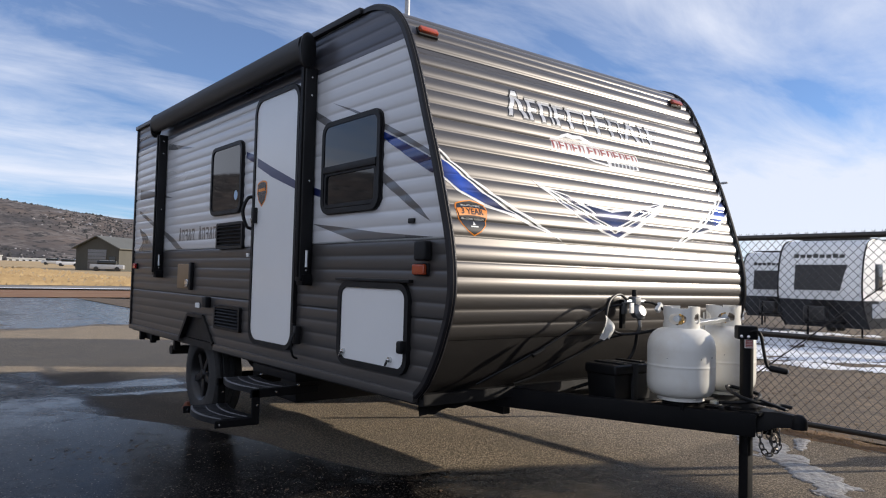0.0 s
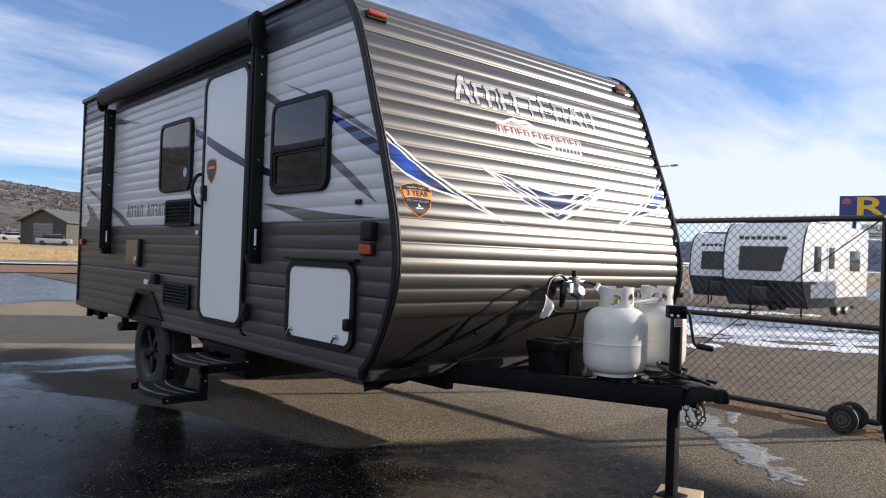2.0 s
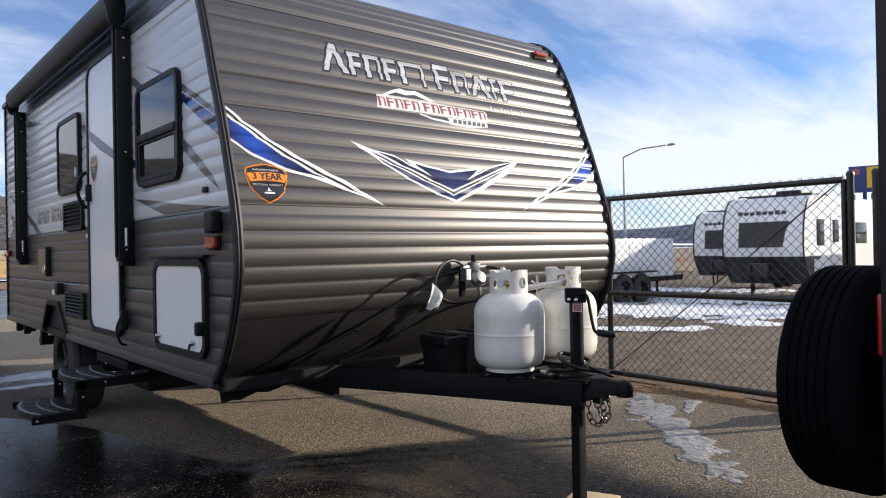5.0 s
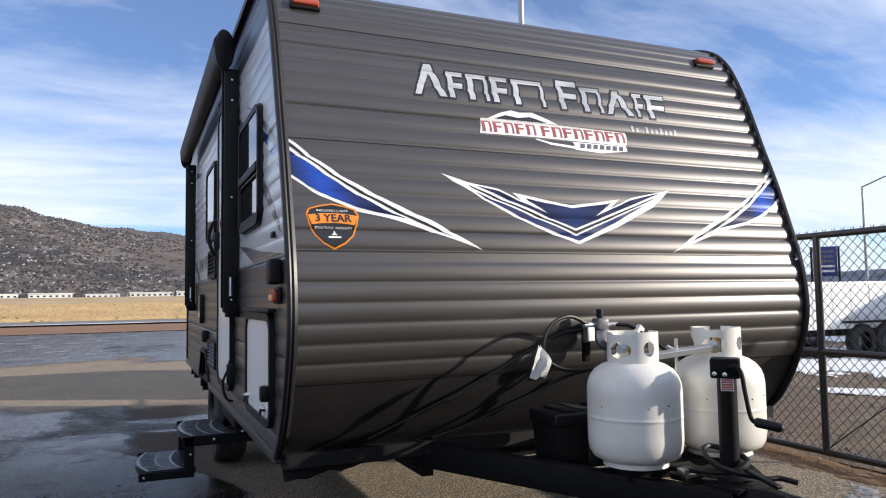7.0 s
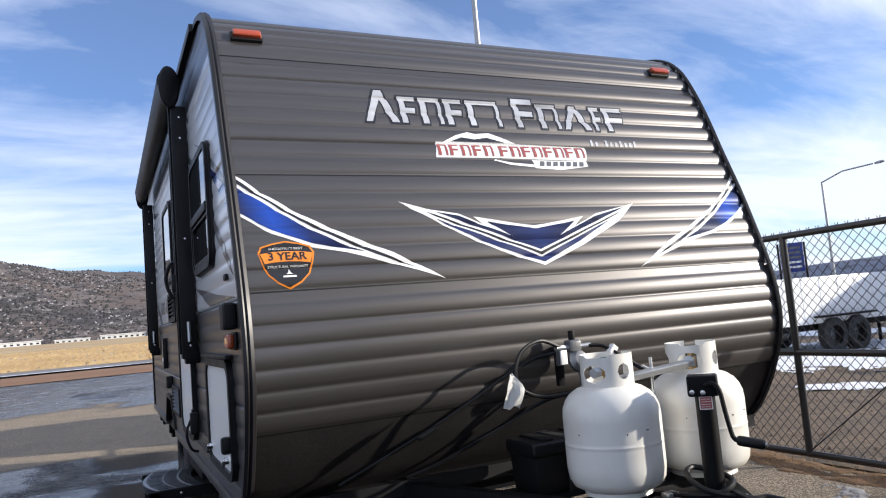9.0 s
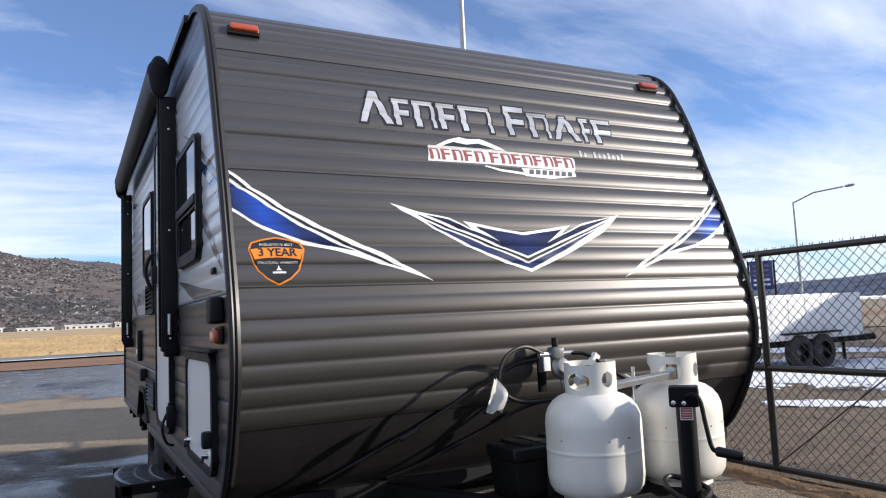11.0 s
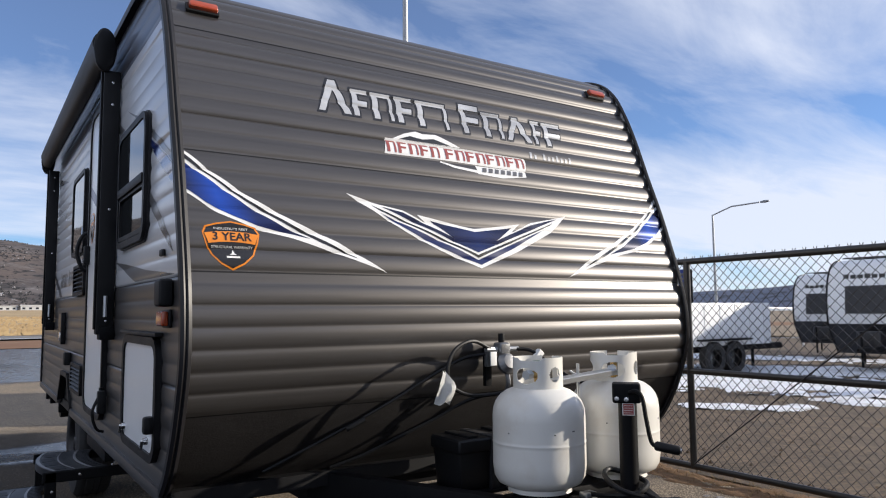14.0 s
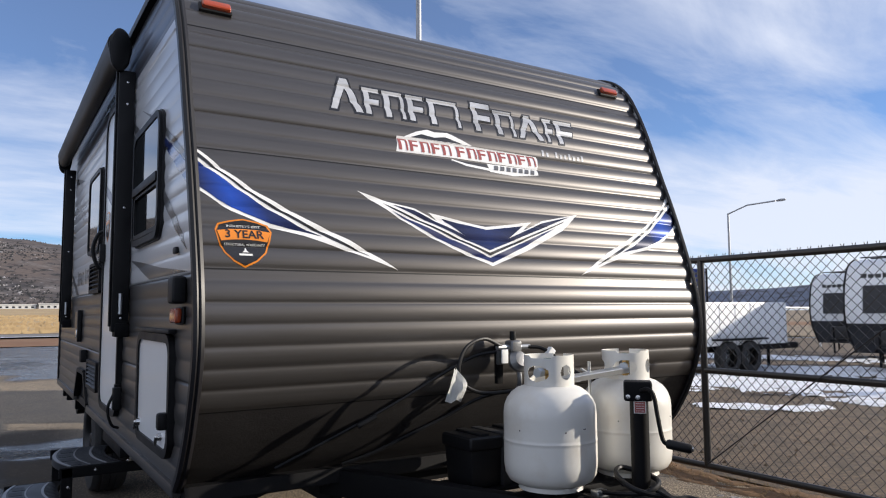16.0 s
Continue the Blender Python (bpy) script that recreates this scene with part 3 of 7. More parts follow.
# ---- vents and fittings ----
def louvre(y0, y1, z0, z1, n, label):
    v = part("louvre_vent", rim_frame(bmesh.new(), round_rect(y1 - y0, z1 - z0, 0.02), round_rect(y1 - y0 - 0.05, z1 - z0 - 0.04, 0.01), -0.004, 0.022,
                                      on_side((y0 + y1) / 2, (z0 + z1) / 2)), BLACK, trailer, label)
    part("vent_back", bx((-0.003, y0 + 0.02, z0 + 0.015), (-0.0005, y1 - 0.02, z1 - 0.015)), BLACK, v)
    for k in range(n):
        z = z0 + 0.03 + (z1 - z0 - 0.06) * k / (n - 1)
        part("slat", box(bmesh.new(), (-0.013, y0 + 0.022, -0.003), (0.013, y1 - 0.022, 0.003), 0, 1, Matrix.Translation((-0.013, 0, z)) @ pose(0, 0, 0, 0, -38, 0)), BLACK, v)


louvre(2.535, 3.045, 1.392, 1.589, 6, "black louvred refrigerator vent")
louvre(2.535, 3.032, 0.785, 0.966, 6, "black louvred lower vent")
heater = part("water_heater_door", bx((-0.014, 3.62, 1.070), (0.0, 3.955, 1.278), 0.006), TAN, trailer, "tan water heater door")
part("heater_latch", bx((-0.034, 3.635, 1.085), (-0.013, 3.70, 1.150), 0.006), CHROME, heater, "bright latch plate")
part("heater_side", bx((-0.030, 3.575, 1.060), (0.0, 3.62, 1.290), 0.004), BLACK, heater)
part("inlet_plate", bx((-0.012, 3.395, 0.922), (0.0, 3.485, 0.962), 0.005), PAPER, trailer, "small white inlet plate")
part("cable_cover", bx((-0.045, 3.155, 0.935), (0.0, 3.245, 1.02), 0.01), BLACK, trailer)
part("outlet_plate", bx((-0.012, 2.430, 1.328), (0.0, 2.470, 1.356), 0.003), PAPER, trailer)
part("porch_lamp", bx((-0.050, 0.292, 1.295), (0.0, 0.382, 1.392), 0.016, 3), BLACK, trailer, "black porch lamp")
lamp = part("side_marker_lamp", bx((-0.012, 0.310, 1.222), (0.0, 0.422, 1.286), 0.006), BLACK, trailer)
part("lens", bx((-0.034, 0.318, 1.228), (-0.010, 0.414, 1.280), 0.010, 3), AMBER, lamp, "amber lens")
part("keyhole_cover", bx((-0.014, 0.435, 1.480), (0.0, 0.485, 1.506), 0.006), BLACK, trailer)
lamp = part("rear_marker_lamp", bx((-0.012, 5.24, 1.225), (0.0, 5.33, 1.285), 0.006), BLACK, trailer)
part("lens", bx((-0.030, 5.245, 1.230), (-0.010, 5.325, 1.280), 0.008, 3), RED, lamp, "red lens")


def roof_marker(x):
    p, nrm = curve_at(2.000)
    d = Vector((0, nrm.z, -nrm.y))
    m = Matrix(((1, 0, 0, x), (0, d.y, nrm.y, p.y + 0.012), (0, d.z, nrm.z, p.z), (0, 0, 0, 1)))
    base = part("clearance_lamp", box(bmesh.new(), (-0.066, -0.024, -0.012), (0.066, 0.024, 0.008), 0.004, 1, m), BLACK, trailer)
    part("lens", box(bmesh.new(), (-0.058, -0.019, 0.004), (0.058, 0.019, 0.027), 0.009, 3, m), AMBER, base, "amber lens")


roof_marker(0.150)
roof_marker(2.352)

# ---- awning on its arms ----
AX, AZ = -0.086, 2.584
bm = bmesh.new()
ring = []
for y in (1.50, 4.52):
    ring.append([bm.verts.new((AX + 0.050 * math.cos(a) * (1 + 0.10 * math.sin(3 * a)), y, AZ + 0.082 * math.sin(a))) for a in [2 * math.pi * k / 24 for k in range(24)]])
for k in range(24):
    bm.faces.new((ring[0][k], ring[0][(k + 1) % 24], ring[1][(k + 1) % 24], ring[1][k]))
bm.faces.new(ring[0]); bm.faces.new(ring[1][::-1])
roller = part("awning_roller", bm, material("black_awning_fabric", (0.016, 0.016, 0.017), 0.55, scale=30, stretch=(4, 0.3, 4), amount=0.4, bump=0.1, bump_scale=20), trailer, "rolled black awning")
for y, s in ((1.482, -1), (4.538, 1)):
    bm = bmesh.new()
    pts = [(AX - 0.057 * math.cos(a) * (0.82 if math.cos(a) > 0 else 1), AZ - 0.012 + 0.102 * math.sin(a) - 0.012 * (math.sin(a) < -0.6)) for a in [2 * math.pi * k / 28 for k in range(28)]]
    slab(bm, pts, 0, 0.030, Matrix(((1, 0, 0, 0), (0, 0, s, y - s * 0.015), (0, 1, 0, 0), (0, 0, 0, 1))), 0.012)
    part("end_cap", bm, BLACK, roller, "black oval end cap")
for y in (1.490, 4.405):
    arm = part("awning_arm", bx((-0.081, y, 1.175), (-0.004, y + 0.070, 2.470), 0.008), BLACK, trailer, "black awning arm")
    part("inner_arm", bx((-0.090, y + 0.018, 1.20), (-0.077, y + 0.052, 2.47), 0.003), BLACK_METAL, arm)
    part("gas_strut", tube([(-0.045, y - 0.010, 1.26), (-0.045, y - 0.010, 1.36)], 0.009, 8), GALV, arm)
    part("arm_foot", bx((-0.066, y - 0.008, 1.150), (0.0, y + 0.078, 1.215), 0.006), BLACK_METAL, arm)
    for z in (1.24, 1.78, 2.30, 2.41):
        part("rivet", turned([(0, 0.004), (0.006, 0.002), (0.006, 0)], 8, Matrix.Translation((-0.040, y, z)) @ pose(0, 0, 0, 90, 0, 0)), CHROME, arm)

# ---- roof fittings ----
part("roof_vent_cover", bx((0.95, 2.4, 2.65), (1.35, 2.8, 2.74), 0.03), WHITE_DOOR, trailer)

# ---- side graphics ----
side_decal("grey_blade", [[(1.303, 2.226), (1.044, 2.142), (0.773, 2.035), (0.573, 1.946), (0.359, 1.840), (0.280, 1.802), (0.287, 1.780), (0.352, 1.812), (0.582, 1.917), (0.772, 2.004), (1.004, 2.111)]], GREY_INK, trailer)
side_decal("blue_blade", [[(0.780, 1.993), (0.614, 1.922), (0.368, 1.812), (0.287, 1.772), (0.303, 1.715), (0.326, 1.722), (0.505, 1.811), (0.678, 1.905), (0.780, 1.961)]], BLUE_INK, trailer)
side_decal("grey_blade", [[(1.50, 2.210), (1.288, 2.111), (1.353, 2.092), (1.50, 2.161)]], GREY_INK, trailer)
side_decal("grey_blade", [[(0.790, 1.796), (0.559, 1.661), (0.415, 1.568), (0.311, 1.483), (0.473, 1.555), (0.622, 1.640), (0.790, 1.735)]], GREY_INK, trailer)
side_decal("grey_wedge", [[(1.500, 1.522), (1.218, 1.496), (0.766, 1.447), (0.225, 1.404), (0.977, 1.402)]], GREY_INK, trailer)
side_decal("blue_blade", [[(2.557, 2.092), (2.415, 2.054), (2.345, 2.028), (2.345, 1.970), (2.410, 1.995), (2.553, 2.046)]], NAVY_INK, trailer)
side_decal("blue_blade", [[(1.66, 1.788), (1.330, 1.700), (1.330, 1.656), (1.66, 1.738)]], NAVY_INK, trailer)
side_decal("grey_blade", [[(4.395, 2.395), (3.66, 2.261), (4.395, 2.334)]], GREY_INK, trailer)
side_decal("grey_blade", [[(5.255, 2.028), (4.803, 1.98), (4.209, 1.877), (4.795, 1.919), (5.255, 1.926)]], GREY_INK, trailer)
side_decal("grey_blade", [[(5.25, 1.82), (4.726, 1.672), (4.133, 1.506), (3.87, 1.402), (4.03, 1.402), (4.382, 1.533), (4.718, 1.625), (5.25, 1.79)]], GREY_INK, trailer)
side_decal("grey_blade", [[(5.25, 1.64), (5.02, 1.58), (4.80, 1.47), (4.72, 1.402), (5.25, 1.402), (5.10, 1.50)]], GREY_INK, trailer)


def glyph(x0, x1, s0, s1, g=0.0, kind=0):
    """One mark of a word that stays unreadable: stems, bars and serifs, as strips side by side."""
    w, h = x1 - x0, s1 - s0
    st, bar = min(0.028, w * 0.32), h * 0.16

    def rect(a, b, c, d):
        return [(a, c), (b, c), (b, d), (a, d)]
    if kind == 0:        # two stems with a bar between
        return [rect(x0 - g, x0 + st + g, s0 - g, s1 + g), rect(x1 - st * 0.6 - g, x1 + g, s0 - g, s1 + g), rect(x0 + st + g, x1 - st * 0.6 - g, s1 - bar - g, s1 + g)]
    if kind == 1:        # a stem with arms
        m = s0 + h * 0.56
        return [rect(x0 - g, x0 + st + g, s0 - g, s1 + g), rect(x0 + st + g, x1 + g, s1 - bar - g, s1 + g), rect(x0 + st + g, x1 - w * 0.12 + g, m - bar - g, m + g)]
    c = (x0 + x1) / 2    # a leaning pair
    return [[(x0 - g, s0 - g), (x0 + st + g, s0 - g), (c, s0 + h * 0.70), (c, s1 + g), (c - st * 0.55 - g, s1 + g)],
            [(x1 - st * 1.2 - g, s0 - g), (x1 + g, s0 - g), (c + st * 0.6 + g, s1 + g), (c, s1 + g), (c, s0 + h * 0.70)]]


# ---- seams of the front sheets ----
for q in SEAMS:
    front_decal("panel_seam", [[(0.012, q - 0.0028), (WIDE - 0.012, q - 0.0028), (WIDE - 0.012, q + 0.0028), (0.012, q + 0.0028)]], BLACK, trailer, 0.0006, "dark overlap seam")

# ---- front graphics ----
SW_WHITE = [(0.010, 1.321), (0.106, 1.236), (0.241, 1.141), (0.412, 1.049), (0.578, 0.973), (0.780, 0.855), (0.588, 0.921), (0.396, 0.980), (0.270, 1.007), (0.131, 1.063), (0.010, 1.145)]
SW_BLACK = [(0.010, 1.303), (0.104, 1.220), (0.239, 1.124), (0.409, 1.030), (0.573, 0.952), (0.663, 0.906), (0.511, 0.967), (0.378, 1.034), (0.237, 1.114), (0.103, 1.213), (0.010, 1.281)]
SW_BLUE = [(0.010, 1.264), (0.101, 1.197), (0.235, 1.099), (0.375, 1.019), (0.470, 0.980), (0.399, 0.996), (0.272, 1.022), (0.180, 1.057), (0.089, 1.103), (0.010, 1.163)]
V_WHITE = [(0.642, 1.189), (0.782, 1.152), (0.894, 1.131), (0.997, 1.083), (0.959, 1.116), (1.244, 1.070), (1.509, 1.108), (1.452, 1.063), (1.576, 1.118), (1.817, 1.171), (1.696, 1.078), (1.465, 0.970), (1.241, 0.885), (1.047, 0.958), (0.890, 1.036), (0.754, 1.120)]
V_BLUE = [(1.022, 1.093), (1.245, 1.054), (1.459, 1.088), (1.358, 1.019), (1.571, 1.106), (1.759, 1.153), (1.242, 0.958), (0.794, 1.141), (0.892, 1.121), (1.124, 1.021)]
V_BLACK = [(0.750, 1.144), (1.239, 0.947), (1.717, 1.126), (1.697, 1.114), (1.242, 0.935), (0.789, 1.121)]
V_NAVY = [(0.787, 1.111), (1.239, 0.925), (1.654, 1.090), (1.447, 0.987), (1.246, 0.901), (1.051, 0.971), (0.902, 1.045)]


def mirrored(p):
    return [(WIDE - x, s) for x, s in p][::-1]


for side in (lambda p: p, mirrored):
    sw = front_decal("swoosh", [side(SW_WHITE)], WHITE_INK, trailer, 0.0012, "white edged blue and black swoosh")
    front_decal("black_band", [side(SW_BLACK)], BLACK_INK, sw, 0.0026)
    front_decal("blue_band", [side(SW_BLUE)], BLUE_INK, sw, 0.0026)
vee = front_decal("chevron", [V_WHITE], WHITE_INK, trailer, 0.0012, "white edged blue chevron")
front_decal("blue_field", [V_BLUE], BLUE_INK, vee, 0.0026)
front_decal("black_band", [V_BLACK], BLACK_INK, vee, 0.0026)
front_decal("navy_band", [V_NAVY], NAVY_INK, vee, 0.0026)

SLOTS = [(0.585, 0.735, 1.575, 1.738), (0.748, 0.828, 1.575, 1.714), (0.845, 0.944, 1.575, 1.714), (0.964, 1.054, 1.575, 1.714), (1.076, 1.236, 1.575, 1.714), (1.319, 1.429, 1.575, 1.736), (1.449, 1.559, 1.575, 1.714), (1.579, 1.735, 1.575, 1.714), (1.760, 1.815, 1.575, 1.714), (1.835, 1.955, 1.575, 1.714)]
KINDS = [2, 1, 0, 1, 0, 1, 0, 2, 1, 1]
for q, kd in zip(SLOTS, KINDS):
    mark = front_decal("outline_mark", glyph(*q, g=0.0085, kind=kd), BLACK_INK, trailer, 0.0012, "silver mark with black outline")
    front_decal("silver_mark", glyph(*q, kind=kd), SILVER_INK, mark, 0.0028)
ed = front_decal("edition_plate", [[(0.863, 1.406), (1.140, 1.408), (1.640, 1.402), (1.656, 1.478), (1.280, 1.484), (0.880, 1.486)], [(1.338, 1.402), (1.338, 1.354), (1.480, 1.346), (1.630, 1.366), (1.636, 1.402)]], WHITE_INK, trailer, 0.0012,
                 "red and white edition plate with a mountain")
front_decal("mountain", [[(0.915, 1.486), (0.980, 1.518), (1.043, 1.540), (1.080, 1.530), (1.149, 1.538), (1.210, 1.512), (1.276, 1.486)]], WHITE_INK, ed, 0.0012)
front_decal("mountain_shade", [[(0.950, 1.488), (1.005, 1.508), (1.070, 1.500), (1.130, 1.510), (1.220, 1.488)]], BLACK_INK, ed, 0.0026)
for k in range(5):
    front_decal("red_mark", glyph(0.878 + 0.056 * k, 0.923 + 0.056 * k, 1.415, 1.475, kind=k % 2), RED_INK, ed, 0.0028)
for k in range(8):
    front_decal("red_mark", glyph(1.178 + 0.0585 * k, 1.226 + 0.0585 * k, 1.415, 1.473, kind=(k + 1) % 2), RED_INK, ed, 0.0028)
front_decal("script_mark", [[(1.365 + 0.036 * k, 1.366), (1.388 + 0.036 * k, 1.366), (1.400 + 0.036 * k, 1.394), (1.377 + 0.036 * k, 1.394)] for k in range(7)], GREY_INK, ed, 0.0028)
front_decal("ribbon", [[(1.150, 1.404), (1.220, 1.384), (1.340, 1.373), (1.340, 1.358), (1.210, 1.371), (1.140, 1.396)]], WHITE_INK, ed, 0.0012)
for k in (0, 1, 3, 4, 5, 6, 7, 8, 9):
    front_decal("maker_mark", [[(1.695 + 0.029 * k, 1.486), (1.708 + 0.029 * k, 1.486), (1.708 + 0.029 * k, 1.508 + 0.010 * (k % 3 == 0)), (1.695 + 0.029 * k, 1.508 + 0.010 * (k % 3 == 0))]], SILVER_INK, trailer, 0.0016)

BADGE = [(0.066, 0.996), (0.078, 1.024), (0.120, 1.036), (0.171, 1.045), (0.224, 1.036), (0.266, 1.024), (0.278, 0.996), (0.268, 0.953), (0.250, 0.906), (0.215, 0.872), (0.171, 0.850), (0.128, 0.872), (0.094, 0.906), (0.076, 0.953)]
BADGE = [(0.172 + (x - 0.172) * 0.96, 0.944 + (s - 0.950) * 0.94) for x, s in BADGE]


def shrink(p, f, c=(0.172, 0.949)):
    return [(c[0] + (x - c[0]) * f, c[1] + (s - c[1]) * f) for x, s in p]


badge = front_decal("warranty_badge", [BADGE], ORANGE_INK, trailer, 0.0012, "orange and black shield sticker")
front_decal("badge_field", [shrink(BADGE, 0.93)], BLACK_INK, badge, 0.0026)
front_decal("badge_bar", [[(0.090, 0.946), (0.077, 0.984), (0.122, 0.991), (0.171, 0.993), (0.222, 0.991), (0.267, 0.984), (0.254, 0.946), (0.214, 0.951), (0.171, 0.953), (0.129, 0.951)]], ORANGE_INK, badge, 0.0038)


def front_text(body, size, x, s, mat, parent, lift, name, sx=1.0, offset=0.0):
    bm = text_sheet(body, size, offset=offset)
    for v in bm.verts:
        v.co = (x + v.co.x * sx, s + v.co.y, 0)
    lo, hi = min(v.co.y for v in bm.verts), max(v.co.y for v in bm.verts)
    draped(bm, lambda a, b: front_at(a, b, lift), STEP * math.floor(lo / STEP), hi, STEP)
    return part(name, bm, mat, parent)


front_text("3 YEAR", 0.043, 0.172, 0.971, BLACK_INK, badge, 0.0050, "badge_lettering", 1.02, 0.0008)
front_text("INDUSTRY'S BEST", 0.0125, 0.172, 1.004, WHITE_INK, badge, 0.0040, "badge_lettering", 1.25)
front_text("STRUCTURAL WARRANTY", 0.0115, 0.172, 0.934, WHITE_INK, badge, 0.0040, "badge_lettering", 1.05)
front_decal("badge_mark", [[(0.160, 0.904), (0.168, 0.910), (0.172, 0.924), (0.177, 0.910), (0.185, 0.904)], [(0.149, 0.892), (0.196, 0.892), (0.196, 0.899), (0.149, 0.899)]], WHITE_INK, badge, 0.0040)

# grey word on the rear side, as unreadable marks
for k in (0, 1, 2, 3, 4, 6, 7, 8, 9, 10):
    side_decal("side_mark", glyph(3.10 + 0.083 * k, 3.162 + 0.083 * k, 1.478, 1.574 + 0.016 * (k in (4, 10)), kind=(k * 2) % 3), GREY_INK, trailer)

# ---- underside, axle and wheels ----
part("sagging_underbelly", bx((0.3, 0.40, 0.585), (2.2, 1.2, 0.61), 0.004), BLACK, trailer)
bm = bmesh.new()
n = 14
top, low = [], []
for k in range(n + 1):
    x = 0.012 + 0.62 * k / n
    top.append(bm.verts.new((x, 0.405 + 0.01 * math.sin(k), 0.652)))
    low.append(bm.verts.new((x + 0.012, 0.395 - 0.012 * math.sin(k * 1.3), 0.548 + 0.085 * (k / n) ** 1.2 + 0.006 * math.sin(k * 2.1))))
for k in range(n):
    bm.faces.new((top[k], top[k + 1], low[k + 1], low[k]))
r = bmesh.ops.solidify(bm, geom=bm.faces[:], thickness=0.004)
part("loose_flap", bm, BLACK, trailer, "loose black plastic flap")
for x in (0.62, 1.88):
    part("frame_rail", bx((x - 0.025, 0.42, 0.50), (x + 0.025, 5.2, 0.60)), BLACK_METAL, trailer)
part("axle", tube([(0.22, 3.52, 0.335), (2.28, 3.52, 0.335)], 0.038, 12), BLACK_METAL, trailer)
for x in (0.62, 1.88):
    bm = tube(bend([(x, 3.12, 0.48), (x, 3.3, 0.40), (x, 3.52, 0.37), (x, 3.74, 0.40), (x, 3.92, 0.48)], 5), 0.022, 8)
    part("leaf_spring", bm, BLACK_METAL, trailer)
part("holding_tank", bx((0.30, 2.25, 0.30), (1.75, 3.02, 0.60), 0.03), BLACK, trailer, "black plastic holding tank")
part("drain_pipe", tube(bend([(0.5, 4.2, 0.50), (0.15, 4.25, 0.50), (0.05, 4.25, 0.50)], 4), 0.04, 12), BLACK, trailer)
for y in (4.05, 4.75, 5.12):
    part("hanger_bracket", bx((0.02, y, 0.52), (0.07, y + 0.05, 0.60), 0.005), BLACK_METAL, trailer)
for x in (0.10, 2.40):
    leg = part("stabiliser_jack", bx((x - 0.03, 4.85, 0.53), (x + 0.03, 5.15, 0.60), 0.006), BLACK_METAL, trailer)


def wheel(x0, sgn):
    R, k = 0.370, 0.370 / 0.345
    m = Matrix.Translation((x0, 3.52, R)) @ pose(0, 0, 0, 0, 90 * sgn, 0)
    prof = [(0.205, -0.015), (0.225, -0.028), (0.285, -0.030), (0.325, -0.018), (0.341, 0.004), (0.345, 0.022), (0.3385, 0.040), (0.345, 0.046), (0.345, 0.085), (0.338, 0.089), (0.345, 0.093), (0.345, 0.122),
            (0.338, 0.126), (0.345, 0.130), (0.345, 0.165), (0.341, 0.178), (0.325, 0.20), (0.285, 0.212), (0.225, 0.210), (0.205, 0.195)]
    prof = [(r * k if r > 0.29 else r, d) for r, d in prof]
    w = part("wheel", turned(prof, 48, m), TYRE, trailer, "black trailer tyre on a dark alloy rim")
    rim = part("rim", turned([(0.0, 0.075), (0.055, 0.062), (0.075, 0.075), (0.10, 0.080), (0.175, 0.040), (0.190, -0.005), (0.212, -0.022), (0.212, 0.0), (0.195, 0.03), (0.19, 0.12)], 40, m), RIM, w, "dark alloy rim")
    part("hub_cap", turned([(0.0, -0.012), (0.032, -0.010), (0.044, 0.006), (0.046, 0.07)], 20, m), RIM, w, "dark hub cap")
    for k in range(5):
        a = 2 * math.pi * k / 5
        part("spoke", box(bmesh.new(), (0.04, -0.026, 0.004), (0.20, 0.026, 0.046), 0.008, 2, m @ Matrix.Rotation(a, 4, "Z")), RIM, w)
        part("wheel_nut", turned([(0, -0.006), (0.010, -0.004), (0.011, 0.05)], 8, m @ Matrix.Rotation(a + 0.63, 4, "Z") @ Matrix.Translation((0.066, 0, 0.02))), CHROME, w)
    return w


wheel(0.085, 1)
wheel(WIDE - 0.085, -1)

# ---- folding entry step ----


def bowed(x_out, x_in, y0, y1, z0, z1, bow=0.055):
    """A band between two bowed lines across a tread."""
    bm = bmesh.new()
    rows = []
    for k in range(15):
        t = k / 14
        q = bow * (2 * t - 1) ** 2
        y = y1 + (y0 - y1) * t
        rows.append([bm.verts.new(p) for p in ((x_out + q, y, z0), (x_out + q, y, z1), (x_in + q * 0.9, y, z1), (x_in + q * 0.9, y, z0))])
    for a, b in zip(rows, rows[1:]):
        for k in range(4):
            bm.faces.new((a[k], a[(k + 1) % 4], b[(k + 1) % 4], b[k]))
    bm.faces.new(rows[0])
    bm.faces.new(rows[-1][::-1])
    return bm


PLATE = material("glossy_step_plate", (0.020, 0.021, 0.024), 0.36, scale=40, amount=0.6, spec=0.14, stain=0.4, stain_color=(0.05, 0.05, 0.053), stain_scale=14)
GRIP = material("worn_step_edge", (0.22, 0.225, 0.24), 0.35, scale=50, amount=0.7, stain=0.5, stain_color=(0.06, 0.06, 0.065), stain_scale=12)


